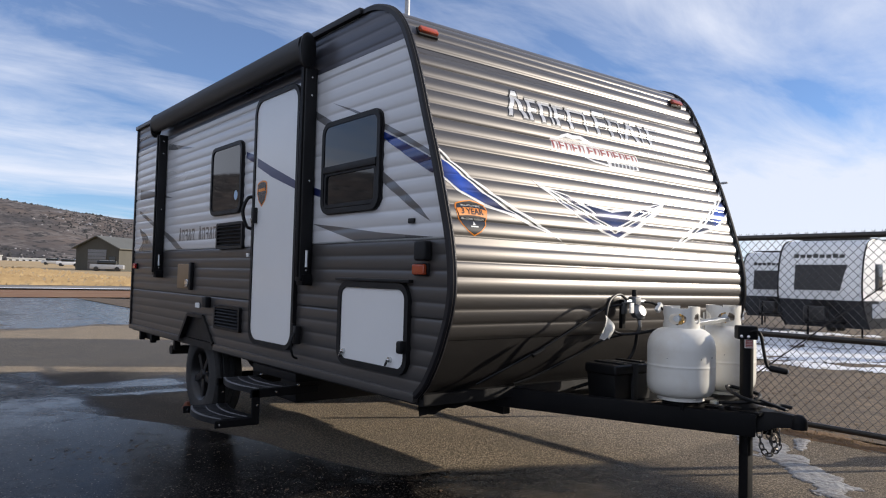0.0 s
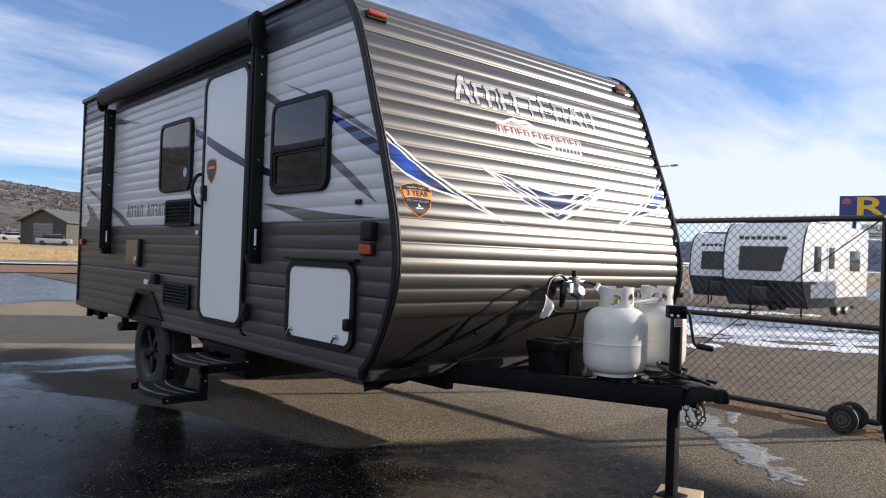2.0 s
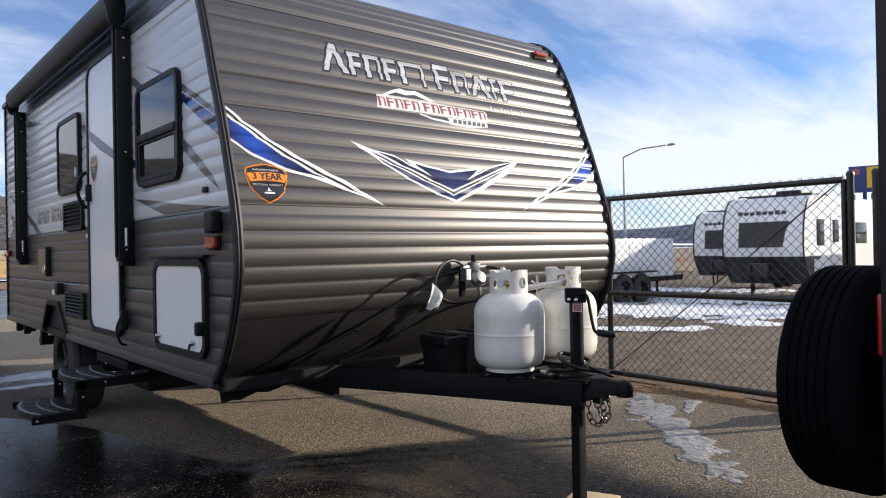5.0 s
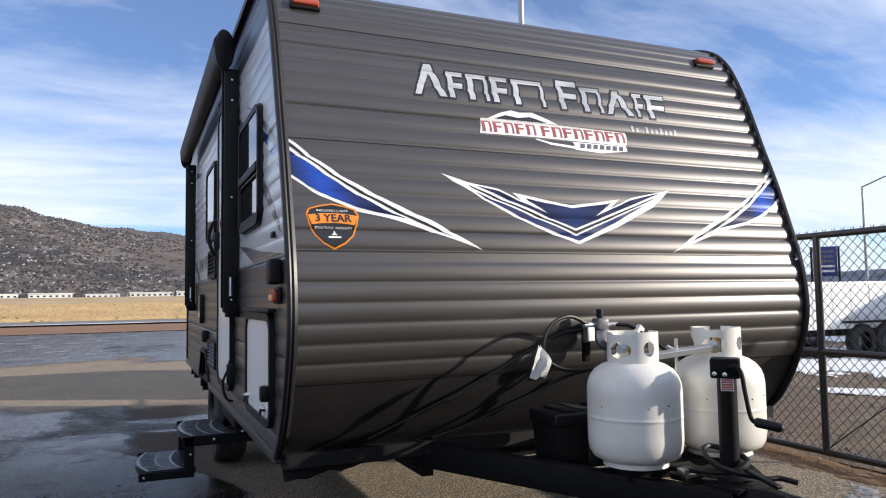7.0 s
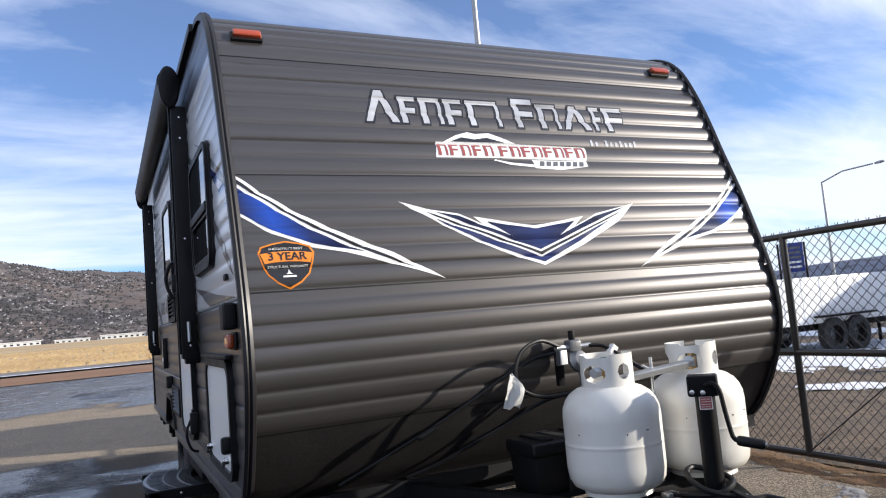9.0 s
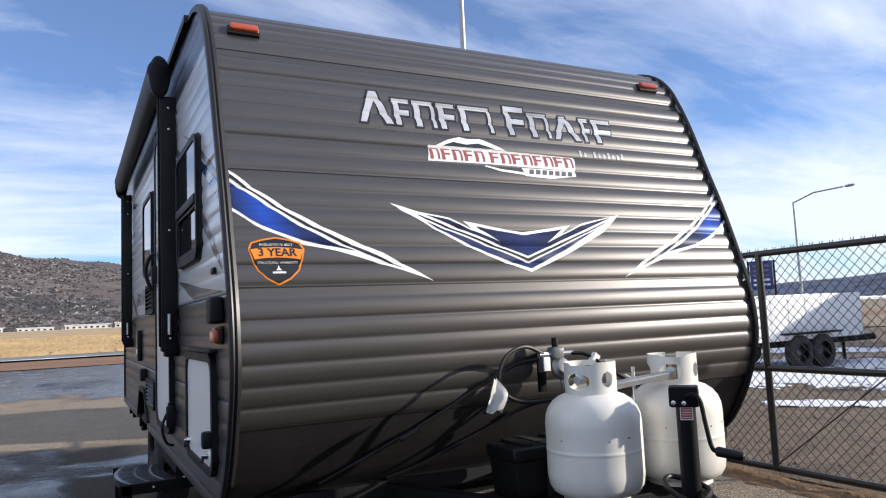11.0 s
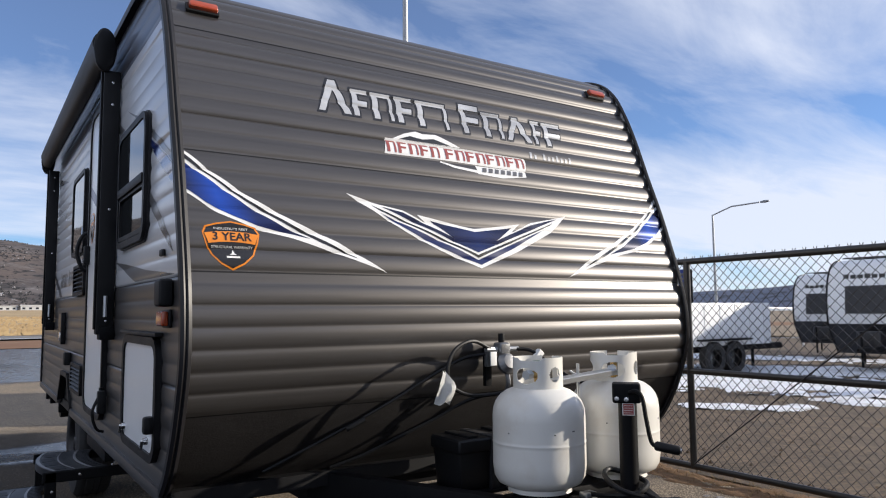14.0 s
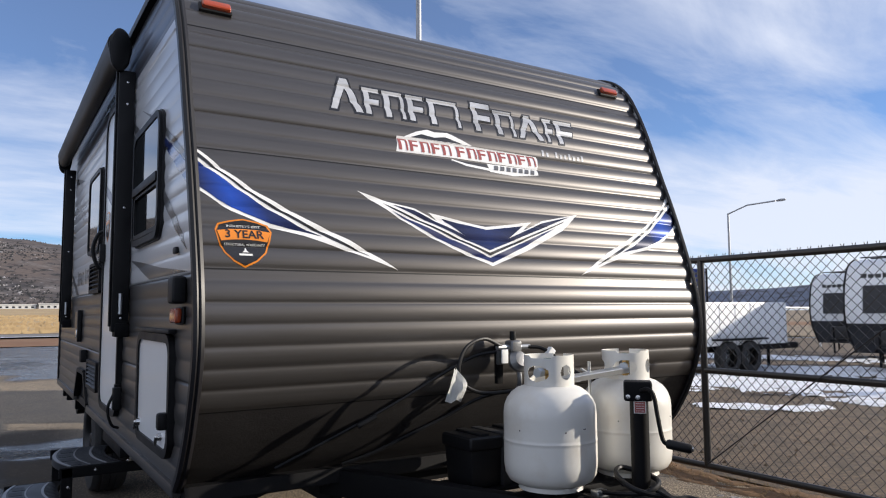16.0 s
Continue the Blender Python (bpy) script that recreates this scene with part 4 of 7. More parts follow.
def tread(x_in, x_out, y0, y1, z):
    """A step plate with a bowed nose, pale worn edges and two bands of dark slots."""
    tr = part("tread", bowed(x_out, x_in, y0, y1, z - 0.032, z), PLATE, steps, "black glossy step tread with worn pale edges")
    wide = x_in - x_out
    part("nose_edge", bowed(x_out + 0.004, x_out + 0.020, y0, y1, z - 0.004, z + 0.003), GRIP, tr, "pale worn nose edge")
    part("grip_line", bowed(x_out + 0.40 * wide, x_out + 0.40 * wide + 0.007, y0 + 0.01, y1 - 0.01, z - 0.002, z + 0.0025, 0.050), GRIP, tr)
    part("grip_line", bowed(x_out + 0.70 * wide, x_out + 0.70 * wide + 0.012, y0 + 0.01, y1 - 0.01, z - 0.002, z + 0.0025, 0.045), GRIP, tr)
    for lo, hi, n in ((0.12, 0.36, 4), (0.74, 0.95, 13)):
        for k in range(n):
            a, c = y0 + 0.03 + (y1 - y0 - 0.06) * k / n, y0 + 0.03 + (y1 - y0 - 0.06) * (k + 0.72) / n
            q = 0.05 * ((a + c - y0 - y1) / (y1 - y0)) ** 2
            part("slot_pad", bx((x_out + lo * wide + q, a, z - 0.003), (x_out + hi * wide + q, c, z + 0.0015), 0.001, 1), BLACK, tr)
    return tr


steps = part("entry_step", bx((0.0, 1.66, 0.545), (0.40, 2.30, 0.60), 0.005), BLACK_METAL, trailer, "black folding two-step entry step")
tread(-0.02, -0.272, 1.735, 2.28, 0.515)
tread(-0.240, -0.490, 1.75, 2.26, 0.348)
for y in (1.72, 2.275):
    # a stepped side plate that carries both treads
    bm = bmesh.new()
    for x0, x1, z0, z1 in ((-0.475, -0.215, 0.302, 0.346), (-0.252, -0.200, 0.300, 0.512), (-0.262, 0.20, 0.462, 0.514)):
        box(bm, (x0, y + 0.001 * (x1 > -0.21), z0), (x1, y + 0.013, z1), 0.004, 1)
    pl = part("side_plate", bm, BLACK_METAL, steps)
    for x, z in ((-0.45, 0.322), (-0.22, 0.42), (-0.10, 0.49), (0.05, 0.52)):
        part("bolt_head", turned([(0, 0.005), (0.007, 0.004), (0.008, 0)], 8, Matrix.Translation((x, y, z)) @ pose(0, 0, 0, 90, 0, 0)), CHROME, pl)

# ---- tongue ----
tongue = part("tongue", bx((0.56, 0.43, 0.535), (1.94, 0.48, 0.60), 0.006), BLACK_METAL, trailer, "black steel A-frame tongue")
tongue.location = (0.052, 0, 0)
for s in (-1, 1):
    a, b = Vector((1.25 + s * 0.72, 0.46, 0.596)), Vector((1.25 + s * 0.075, -0.64, 0.562))
    d = (b - a)
    m = Matrix.Translation((a + b) / 2) @ d.to_track_quat("Y", "Z").to_matrix().to_4x4()
    part("a_frame_rail", box(bmesh.new(), (-0.028, -d.length / 2, -0.052), (0.028, d.length / 2, 0.052), 0.006, 2, m), BLACK_METAL, tongue)
part("cross_plate", bx((1.00, -0.30, 0.600), (1.50, -0.18, 0.612), 0.003), BLACK_METAL, tongue)
bm = bmesh.new()
slab(bm, [(1.13, -0.40), (1.37, -0.40), (1.33, -0.66), (1.17, -0.66)], 0.608, 0.622, Matrix.Identity(4))
part("top_plate", bm, BLACK_METAL, tongue)
bm = bmesh.new()
# a pressed shell that narrows and rises towards the ball socket
prev = None
for y, w, lo, hi in ((-0.46, 0.140, 0.505, 0.614), (-0.58, 0.098, 0.508, 0.618), (-0.66, 0.060, 0.535, 0.626), (-0.72, 0.038, 0.562, 0.630), (-0.80, 0.032, 0.572, 0.626)):
    row = [bm.verts.new((1.25 + a * w, y, z)) for a, z in ((-1, lo), (-1, lo + 0.6 * (hi - lo)), (-0.6, hi), (0.6, hi), (1, lo + 0.6 * (hi - lo)), (1, lo))]
    if prev:
        for k in range(6):
            bm.faces.new((prev[k], prev[(k + 1) % 6], row[(k + 1) % 6], row[k]))
    else:
        bm.faces.new(row)
    prev = row
bm.faces.new(prev[::-1])
bmesh.ops.recalc_face_normals(bm, faces=bm.faces[:])
coupler = part("coupler", bm, BLACK_METAL, tongue, "black ball coupler")
part("coupler_nose", turned([(0, 0.040), (0.018, 0.036), (0.033, 0.020), (0.038, 0.0), (0.036, -0.028)], 20, Matrix.Translation((1.25, -0.805, 0.594))), BLACK_METAL, coupler)
part("coupler_lever", box(bmesh.new(), (-0.012, -0.08, -0.006), (0.012, 0.08, 0.006), 0.003, 1, Matrix.Translation((1.25, -0.67, 0.660)) @ pose(0, 0, 0, 12, 0, 0)), BLACK_METAL, coupler)

# tongue jack
JX, JY = 1.306, -0.548
jack = part("tongue_jack", tube([(JX, JY, 0.40), (JX, JY, 0.970)], 0.031, 20), BLACK_METAL, trailer, "black tongue jack with crank handle")
part("jack_head", bx((JX - 0.050, JY - 0.040, 0.922), (JX + 0.044, JY + 0.040, 0.988), 0.010, 3), BLACK_METAL, jack)
part("head_bolt", turned([(0, 0.006), (0.008, 0.005), (0.008, 0)], 8, Matrix.Translation((JX - 0.036, JY - 0.040, 0.938)) @ pose(0, 0, 0, 90, 0, 0)), CHROME, jack)
part("head_bolt", turned([(0, 0.006), (0.008, 0.005), (0.008, 0)], 8, Matrix.Translation((JX - 0.004, JY - 0.040, 0.936)) @ pose(0, 0, 0, 90, 0, 0)), CHROME, jack)
part("jack_flange", turned([(0.031, 0.03), (0.050, 0.012), (0.068, 0.0), (0.068, -0.012)], 20, Matrix.Translation((JX, JY, 0.634))), BLACK_METAL, jack)
part("inner_leg", bx((JX - 0.024, JY - 0.024, 0.05), (JX + 0.024, JY + 0.024, 0.45), 0.004), BLACK_METAL, jack)
part("foot_plate", bx((JX - 0.06, JY - 0.06, 0.040), (JX + 0.06, JY + 0.06, 0.052), 0.003), BLACK_METAL, jack)
part("crank_arm", tube(bend([(JX + 0.005, JY - 0.045, 0.958), (JX + 0.028, JY - 0.062, 0.966), (JX + 0.046, JY - 0.070, 0.945), (JX + 0.056, JY - 0.076, 0.88), (JX + 0.070, JY - 0.084, 0.806), (JX + 0.090, JY - 0.088, 0.792)], 6), 0.0075, 8), BLACK_METAL, jack)
grip = part("crank_grip", tube([(JX + 0.080, JY - 0.087, 0.795), (JX + 0.087, JY - 0.088, 0.794), (JX + 0.152, JY - 0.098, 0.783), (JX + 0.158, JY - 0.099, 0.782)], [0.012, 0.0155, 0.0155, 0.012], 12), BLACK, jack, "black grip")
part("grip_end", turned([(0, 0.008), (0.008, 0.005), (0.009, 0)], 10, Matrix.Translation((JX + 0.157, JY - 0.099, 0.782)) @ pose(0, 0, 0, 0, 90, 0)), CHROME, grip)
lab = part("warning_label", bx((JX - 0.018, JY - 0.0335, 0.882), (JX + 0.022, JY - 0.0305, 0.924)), PAPER, jack, "small red and white warning label")
part("label_field", bx((JX - 0.015, JY - 0.0345, 0.885), (JX + 0.019, JY - 0.0335, 0.921)), RED_INK, lab)
for k in range(4):
    part("label_line", bx((JX - 0.012, JY - 0.0352, 0.890 + 0.008 * k), (JX + 0.016, JY - 0.0345, 0.8912 + 0.008 * k)), PAPER, lab)
# the head, its crank and label are turned towards the trailer's door side
for ob in [jack.children[0], *jack.children_recursive]:
    if ob.name.split(".")[0] in ("jack_head", "head_bolt", "crank_arm", "crank_grip", "grip_end", "warning_label", "label_field", "label_line") and not ob.data.get("turned"):
        ob.data.transform(Matrix.Translation((JX, JY, 0.034)) @ Matrix.Rotation(radians(-46), 4, "Z") @ Matrix.Translation((-JX, -JY, 0)))
        ob.data["turned"] = 1


def chain(points, link, r, parent, mat):
    """Links one after the other along a line, every second one turned."""
    line = bend(points, 30)
    run, last, k = 0.0, line[0], 0
    for q in line[1:]:
        run += (q - last).length
        if run >= link * 1.45:
            d = (q - last).normalized() if (q - last).length > 1e-6 else Vector((0, 0, 1))
            rot = d.to_track_quat("X", "Z").to_matrix().to_4x4() @ Matrix.Rotation(radians(90 * (k % 2) + 20), 4, "X")
            o = [Matrix.Translation(q) @ rot @ Vector((math.cos(a) * link, math.sin(a) * link * 0.62, 0)) for a in [2 * math.pi * i / 10 for i in range(10)]]
            part("chain_link", tube(o, r, 5, True), mat, parent)
            run = 0.0
            k += 1
        last = q


DULL = material("dull_chain_steel", (0.12, 0.115, 0.11), 0.42, 0.9, scale=80, amount=0.5, stain=0.4, stain_color=(0.10, 0.055, 0.03), stain_scale=30)
ch = part("safety_chain", bx((1.24, -0.68, 0.515), (1.26, -0.64, 0.545), 0.003), BLACK_METAL, tongue, "dull steel safety chain")
chain([(1.22, -0.63, 0.545), (1.205, -0.655, 0.46), (1.235, -0.675, 0.425), (1.265, -0.685, 0.47), (1.27, -0.66, 0.545)], 0.019, 0.0036, ch, DULL)
chain([(1.245, -0.66, 0.54), (1.225, -0.69, 0.48), (1.250, -0.70, 0.445), (1.285, -0.70, 0.49), (1.29, -0.68, 0.545)], 0.019, 0.0036, ch, DULL)
part("plug_cable", tube(bend([(1.12, -0.20, 0.63), (1.16, -0.42, 0.64), (1.20, -0.60, 0.665), (1.275, -0.605, 0.69), (1.305, -0.52, 0.70), (1.26, -0.45, 0.715), (1.19, -0.50, 0.705), (1.185, -0.59, 0.675), (1.28, -0.66, 0.65), (1.33, -0.68, 0.648), (1.36, -0.72, 0.640)], 8), 0.009, 8), BLACK, tongue, "looped black trailer plug cable")
part("breakaway_cable", tube(bend([(1.08, -0.30, 0.64), (1.15, -0.50, 0.630), (1.26, -0.62, 0.635), (1.33, -0.60, 0.64)], 8), 0.005, 6), DULL, tongue)
part("cable_clip", bx((1.10, -0.52, 0.622), (1.17, -0.49, 0.640), 0.004), RIM, tongue)
part("cable_clip", bx((1.14, -0.46, 0.622), (1.19, -0.42, 0.650), 0.006), GALV, tongue)


# ---- ground ----
def ground_material():
    m = bpy.data.materials.new("wet_asphalt")
    m.use_nodes = True
    nt = m.node_tree
    n, l = nt.nodes.new, nt.links.new
    b = nt.nodes["Principled BSDF"]
    b.inputs["IOR"].default_value = 1.33
    tc = n("ShaderNodeTexCoord")

    def noise_tex(scale, detail=6, rough=0.55, distort=0.0):
        t = n("ShaderNodeTexNoise")
        t.inputs["Scale"].default_value, t.inputs["Detail"].default_value, t.inputs["Roughness"].default_value, t.inputs["Distortion"].default_value = scale, detail, rough, distort
        l(tc.outputs["Object"], t.inputs["Vector"])
        return t.outputs["Fac"]

    def math_node(op, a, b2=None, c=None):
        k = n("ShaderNodeMath"); k.operation = op
        for i, v in enumerate((a, b2, c)):
            if v is None:
                continue
            if isinstance(v, (int, float)):
                k.inputs[i].default_value = v
            else:
                l(v, k.inputs[i])
        return k.outputs[0]

    def remap(v, a, b2, c=0.0, d=1.0):
        k = n("ShaderNodeMapRange"); k.interpolation_type = "SMOOTHSTEP"
        for i, q in zip(("From Min", "From Max", "To Min", "To Max"), (a, b2, c, d)):
            k.inputs[i].default_value = q
        l(v, k.inputs["Value"])
        return k.outputs[0]

    def blend(f, a, b2):
        k = n("ShaderNodeMix"); k.data_type = "RGBA"
        for key, v in (("A", a), ("B", b2)):
            if isinstance(v, tuple):
                k.inputs[key].default_value = (*v, 1)
            else:
                l(v, k.inputs[key])
        l(f, k.inputs["Factor"]) if not isinstance(f, float) else None
        return k.outputs["Result"]
    sep = n("ShaderNodeSeparateXYZ")
    l(tc.outputs["Object"], sep.inputs[0])
    x, y = sep.outputs["X"], sep.outputs["Y"]
    wob = math_node("MULTIPLY_ADD", noise_tex(0.55, 7, 0.6, 0.4), 2.4, -1.2)
    # melt water stands before the trailer, beside it, and over the lot behind
    edge = n("ShaderNodeFloatCurve")
    shore = edge.mapping.curves[0]
    for px, py in ((0.24, 4.12), (0.31, 3.35), (0.358, 2.66), (0.375, 2.05), (0.398, 1.55), (0.42, 1.28), (0.468, 1.21), (0.535, 1.02), (0.70, 0.66), (0.85, 0.70)):
        shore.points.new(px, py / 6)
    shore.points[0].location, shore.points[-1].location = (0, 1.0), (1, 0.10)
    edge.mapping.update()
    l(math_node("MULTIPLY_ADD", x, 1 / 6, 1 / 3), edge.inputs["Value"])
    front = math_node("ADD", math_node("SUBTRACT", y, math_node("MULTIPLY", edge.outputs[0], 6)), math_node("MULTIPLY", wob, 0.16))
    wet_front = remap(front, 0.07, -0.07)
    dry_right = remap(math_node("ADD", x, math_node("MULTIPLY", wob, 0.5)), 1.7, 2.3, 1.0, 0.3)
    wet_front = math_node("MULTIPLY", wet_front, dry_right)
    left = remap(math_node("ADD", x, math_node("MULTIPLY", wob, 0.5)), -0.35, -0.65)
    streak = math_node("MULTIPLY", remap(math_node("ADD", x, math_node("MULTIPLY", wob, 0.8)), 0.9, 0.5), remap(math_node("ABSOLUTE", math_node("SUBTRACT", math_node("ADD", y, math_node("MULTIPLY", wob, 0.9)), 5.5)), 0.65, 0.4))
    left_near = math_node("MULTIPLY", left, remap(math_node("ADD", y, math_node("MULTIPLY", wob, 1.0)), 7.5, 7.0))
    left_near = math_node("MAXIMUM", left_near, streak)
    far = math_node("MULTIPLY", remap(math_node("ADD", y, math_node("MULTIPLY", wob, 3.0)), 13.5, 15.0), remap(y, 33.0, 31.0))
    wet = math_node("MAXIMUM", math_node("MAXIMUM", wet_front, left_near), far)
    patch = remap(noise_tex(0.9, 7, 0.62, 0.5), 0.34, 0.52, 0.72, 1.0)
    wet = math_node("MULTIPLY", wet, patch)
    mirror = math_node("MULTIPLY", wet_front, remap(math_node("ADD", x, math_node("MULTIPLY", wob, 0.4)), 1.1, 0.3))
    pool = math_node("MULTIPLY", math_node("MULTIPLY", math_node("MAXIMUM", left_near, far), remap(y, 3.2, 5.2)), remap(noise_tex(0.45, 6, 0.6, 0.7), 0.40, 0.54))
    sheen = math_node("MULTIPLY", far, remap(noise_tex(0.30, 6, 0.6, 0.7), 0.33, 0.47))
    sheen = math_node("MAXIMUM", sheen, math_node("MULTIPLY", math_node("MULTIPLY", left_near, pool), 0.4))
    pool = math_node("MAXIMUM", math_node("MAXIMUM", pool, sheen), math_node("MULTIPLY", mirror, remap(noise_tex(1.6, 6, 0.65, 0.4), 0.30, 0.5, 0.55, 0.95)))
    grain = noise_tex(260, 3, 0.7)
    vor = n("ShaderNodeTexVoronoi"); vor.inputs["Scale"].default_value = 75
    l(tc.outputs["Object"], vor.inputs["Vector"])
    stones = blend(remap(vor.outputs["Distance"], 0.1, 0.6), (0.66, 0.53, 0.38), (0.160, 0.132, 0.100))
    dry = blend(remap(grain, 0.40, 0.75, 0.0, 0.6), stones, (0.32, 0.262, 0.196))
    dry = blend(remap(noise_tex(1.1, 6, 0.6), 0.4, 0.7, 0.0, 0.5), dry, (0.20, 0.172, 0.140))
    wetc = blend(remap(vor.outputs["Distance"], 0.1, 0.5), (0.050, 0.043, 0.036), (0.007, 0.007, 0.008))
    wetc = blend(remap(noise_tex(5, 8, 0.72, 0.4), 0.54, 0.66, 0.0, 0.5), wetc, (0.035, 0.028, 0.022))
    # shade left of the trailer is put into the dry asphalt's colour
    shade_tone = math_node("MULTIPLY", remap(math_node("ADD", x, math_node("MULTIPLY", wob, 0.4)), 0.65, -0.05), remap(math_node("ADD", y, math_node("MULTIPLY", wob, 0.8)), 7.4, 6.6))
    dry = blend(math_node("MULTIPLY", shade_tone, 0.85), dry, (0.042, 0.037, 0.033))
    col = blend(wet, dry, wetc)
    # bright grit and leaf litter in the damp
    v2 = n("ShaderNodeTexVoronoi"); v2.inputs["Scale"].default_value = 30
    l(tc.outputs["Object"], v2.inputs["Vector"])
    col = blend(remap(v2.outputs["Distance"], 0.14, 0.09, 0.0, 0.75), col, (0.38, 0.32, 0.25))
    l(col, b.inputs["Base Color"])
    rough = math_node("MULTIPLY_ADD", wet, -0.62, 0.90)
    rough = math_node("ADD", rough, math_node("MULTIPLY", wet, remap(noise_tex(9, 8, 0.7, 0.3), 0.42, 0.62, -0.04, 0.06)))
    rough = math_node("SUBTRACT", rough, math_node("MULTIPLY", pool, 0.14))
    l(math_node("MAXIMUM", rough, 0.06), b.inputs["Roughness"])
    bp = n("ShaderNodeBump")
    bp.inputs["Distance"].default_value = 0.012
    l(remap(pool, 0.2, 0.9, 0.55, 0.07), bp.inputs["Strength"])
    hgt = math_node("ADD", math_node("MULTIPLY", vor.outputs["Distance"], -0.6), math_node("MULTIPLY", grain, 0.5))
    l(math_node("MULTIPLY_ADD", sheen, 0.34, math_node("MULTIPLY_ADD", wet, -0.135, 0.18)), b.inputs["Specular IOR Level"])
    hgt = math_node("ADD", hgt, math_node("MULTIPLY", noise_tex(30, 6, 0.7), 0.5))
    l(hgt, bp.inputs["Height"])
    l(bp.outputs[0], b.inputs["Normal"])
    return m


def sheet(name, x0, x1, y0, y1, nx, ny, zf, mat):
    bm = bmesh.new()
    rows = []
    for j in range(ny + 1):
        y = y0 + (y1 - y0) * j / ny
        rows.append([bm.verts.new((x0 + (x1 - x0) * i / nx, y, zf(x0 + (x1 - x0) * i / nx, y))) for i in range(nx + 1)])
    for a, b in zip(rows, rows[1:]):
        for k in range(nx):
            bm.faces.new((a[k], a[k + 1], b[k + 1], b[k]))
    return part(name, bm, mat)


FIELD = material("dry_winter_grass", (0.48, 0.345, 0.18), 0.95, color2=(0.32, 0.22, 0.112), scale=0.9, stretch=(0.3, 1, 1), bump=0.8, bump_scale=3, stain=0.55, stain_color=(0.62, 0.47, 0.25), stain_scale=0.08)
VERGE = material("brown_verge_soil", (0.23, 0.115, 0.055), 0.95, scale=3, stretch=(0.2, 1, 1), amount=0.6, bump=0.5, bump_scale=10, stain=0.5, stain_color=(0.28, 0.19, 0.10), stain_scale=0.6)
GRAVEL = material("bare_gravel_yard", (0.170, 0.116, 0.069), 0.92, color2=(0.040, 0.030, 0.021), scale=26, bump=0.9, bump_scale=30, stain=0.8, stain_color=(0.055, 0.042, 0.031), stain_scale=0.6)
SNOW = material("old_snow", (0.80, 0.82, 0.86), 0.6, scale=8, amount=0.2, bump=0.6, bump_scale=9, stain=0.75, stain_color=(0.36, 0.30, 0.23), stain_scale=4)
DIRTY_ICE = material("dirty_ice_crust", (0.42, 0.405, 0.385), 0.45, color2=(0.15, 0.135, 0.12), scale=22, bump=1.0, bump_scale=40, stain=0.6, stain_color=(0.20, 0.17, 0.14), stain_scale=7)
STRAW = material("straw_litter", (0.25, 0.135, 0.06), 0.95, color2=(0.12, 0.075, 0.04), scale=60, bump=0.6, bump_scale=60, stain=0.5, stain_color=(0.10, 0.07, 0.04), stain_scale=9)

def lie(x, y):
    """Height of the ground: level round the trailer, falling gently across the yard."""
    return -0.020 * min(max(x - 4.7, 0.0), 60.0)


def ground_sheet(name, xs, ys, zf, mat):
    bm = bmesh.new()
    rows = [[bm.verts.new((x, y, zf(x, y))) for x in xs] for y in ys]
    for a, b in zip(rows, rows[1:]):
        for k in range(len(xs) - 1):
            bm.faces.new((a[k], a[k + 1], b[k + 1], b[k]))
    return part(name, bm, mat)


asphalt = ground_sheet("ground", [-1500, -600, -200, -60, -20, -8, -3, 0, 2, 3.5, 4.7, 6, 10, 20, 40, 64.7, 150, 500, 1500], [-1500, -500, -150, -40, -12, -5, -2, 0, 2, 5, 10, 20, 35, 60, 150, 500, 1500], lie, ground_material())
tagged(asphalt, "worn asphalt lot, wet in places, with painted shade beside the trailer", "ground", kind="structure")
verge = sheet("verge", -400, 62, 30, 40, 80, 3, lambda x, y: 0.02 + 0.10 * (1 if 31 < y < 39 else 0), VERGE)
tagged(verge, "brown soil verge along the lot", "verge", kind="structure")
road = sheet("road", -400, 62, 40, 47, 40, 1, lambda x, y: 0.10, material("far_road", (0.21, 0.20, 0.19), 0.8, scale=2, bump=0.1))
tagged(road, "grey road beyond the lot", "road", kind="structure")
field = sheet("field", -500, 62, 47, 330, 60, 40, lambda x, y: 0.12 + 0.012 * (y - 47) + 0.05 * noise.noise((x * 0.2, y * 0.2, 0)), FIELD)
tagged(field, "field of dry yellow winter grass", "field", kind="structure")
yard = sheet("yard", 4.14, 64, -60, 29.5, 120, 90, lambda x, y: 0.014 + lie(x, y) + 0.02 * noise.noise((x * 0.7, y * 0.7, 0)) * (x > 4.6), GRAVEL)
tagged(yard, "bare brown gravel yard behind the fence", "yard", kind="structure")


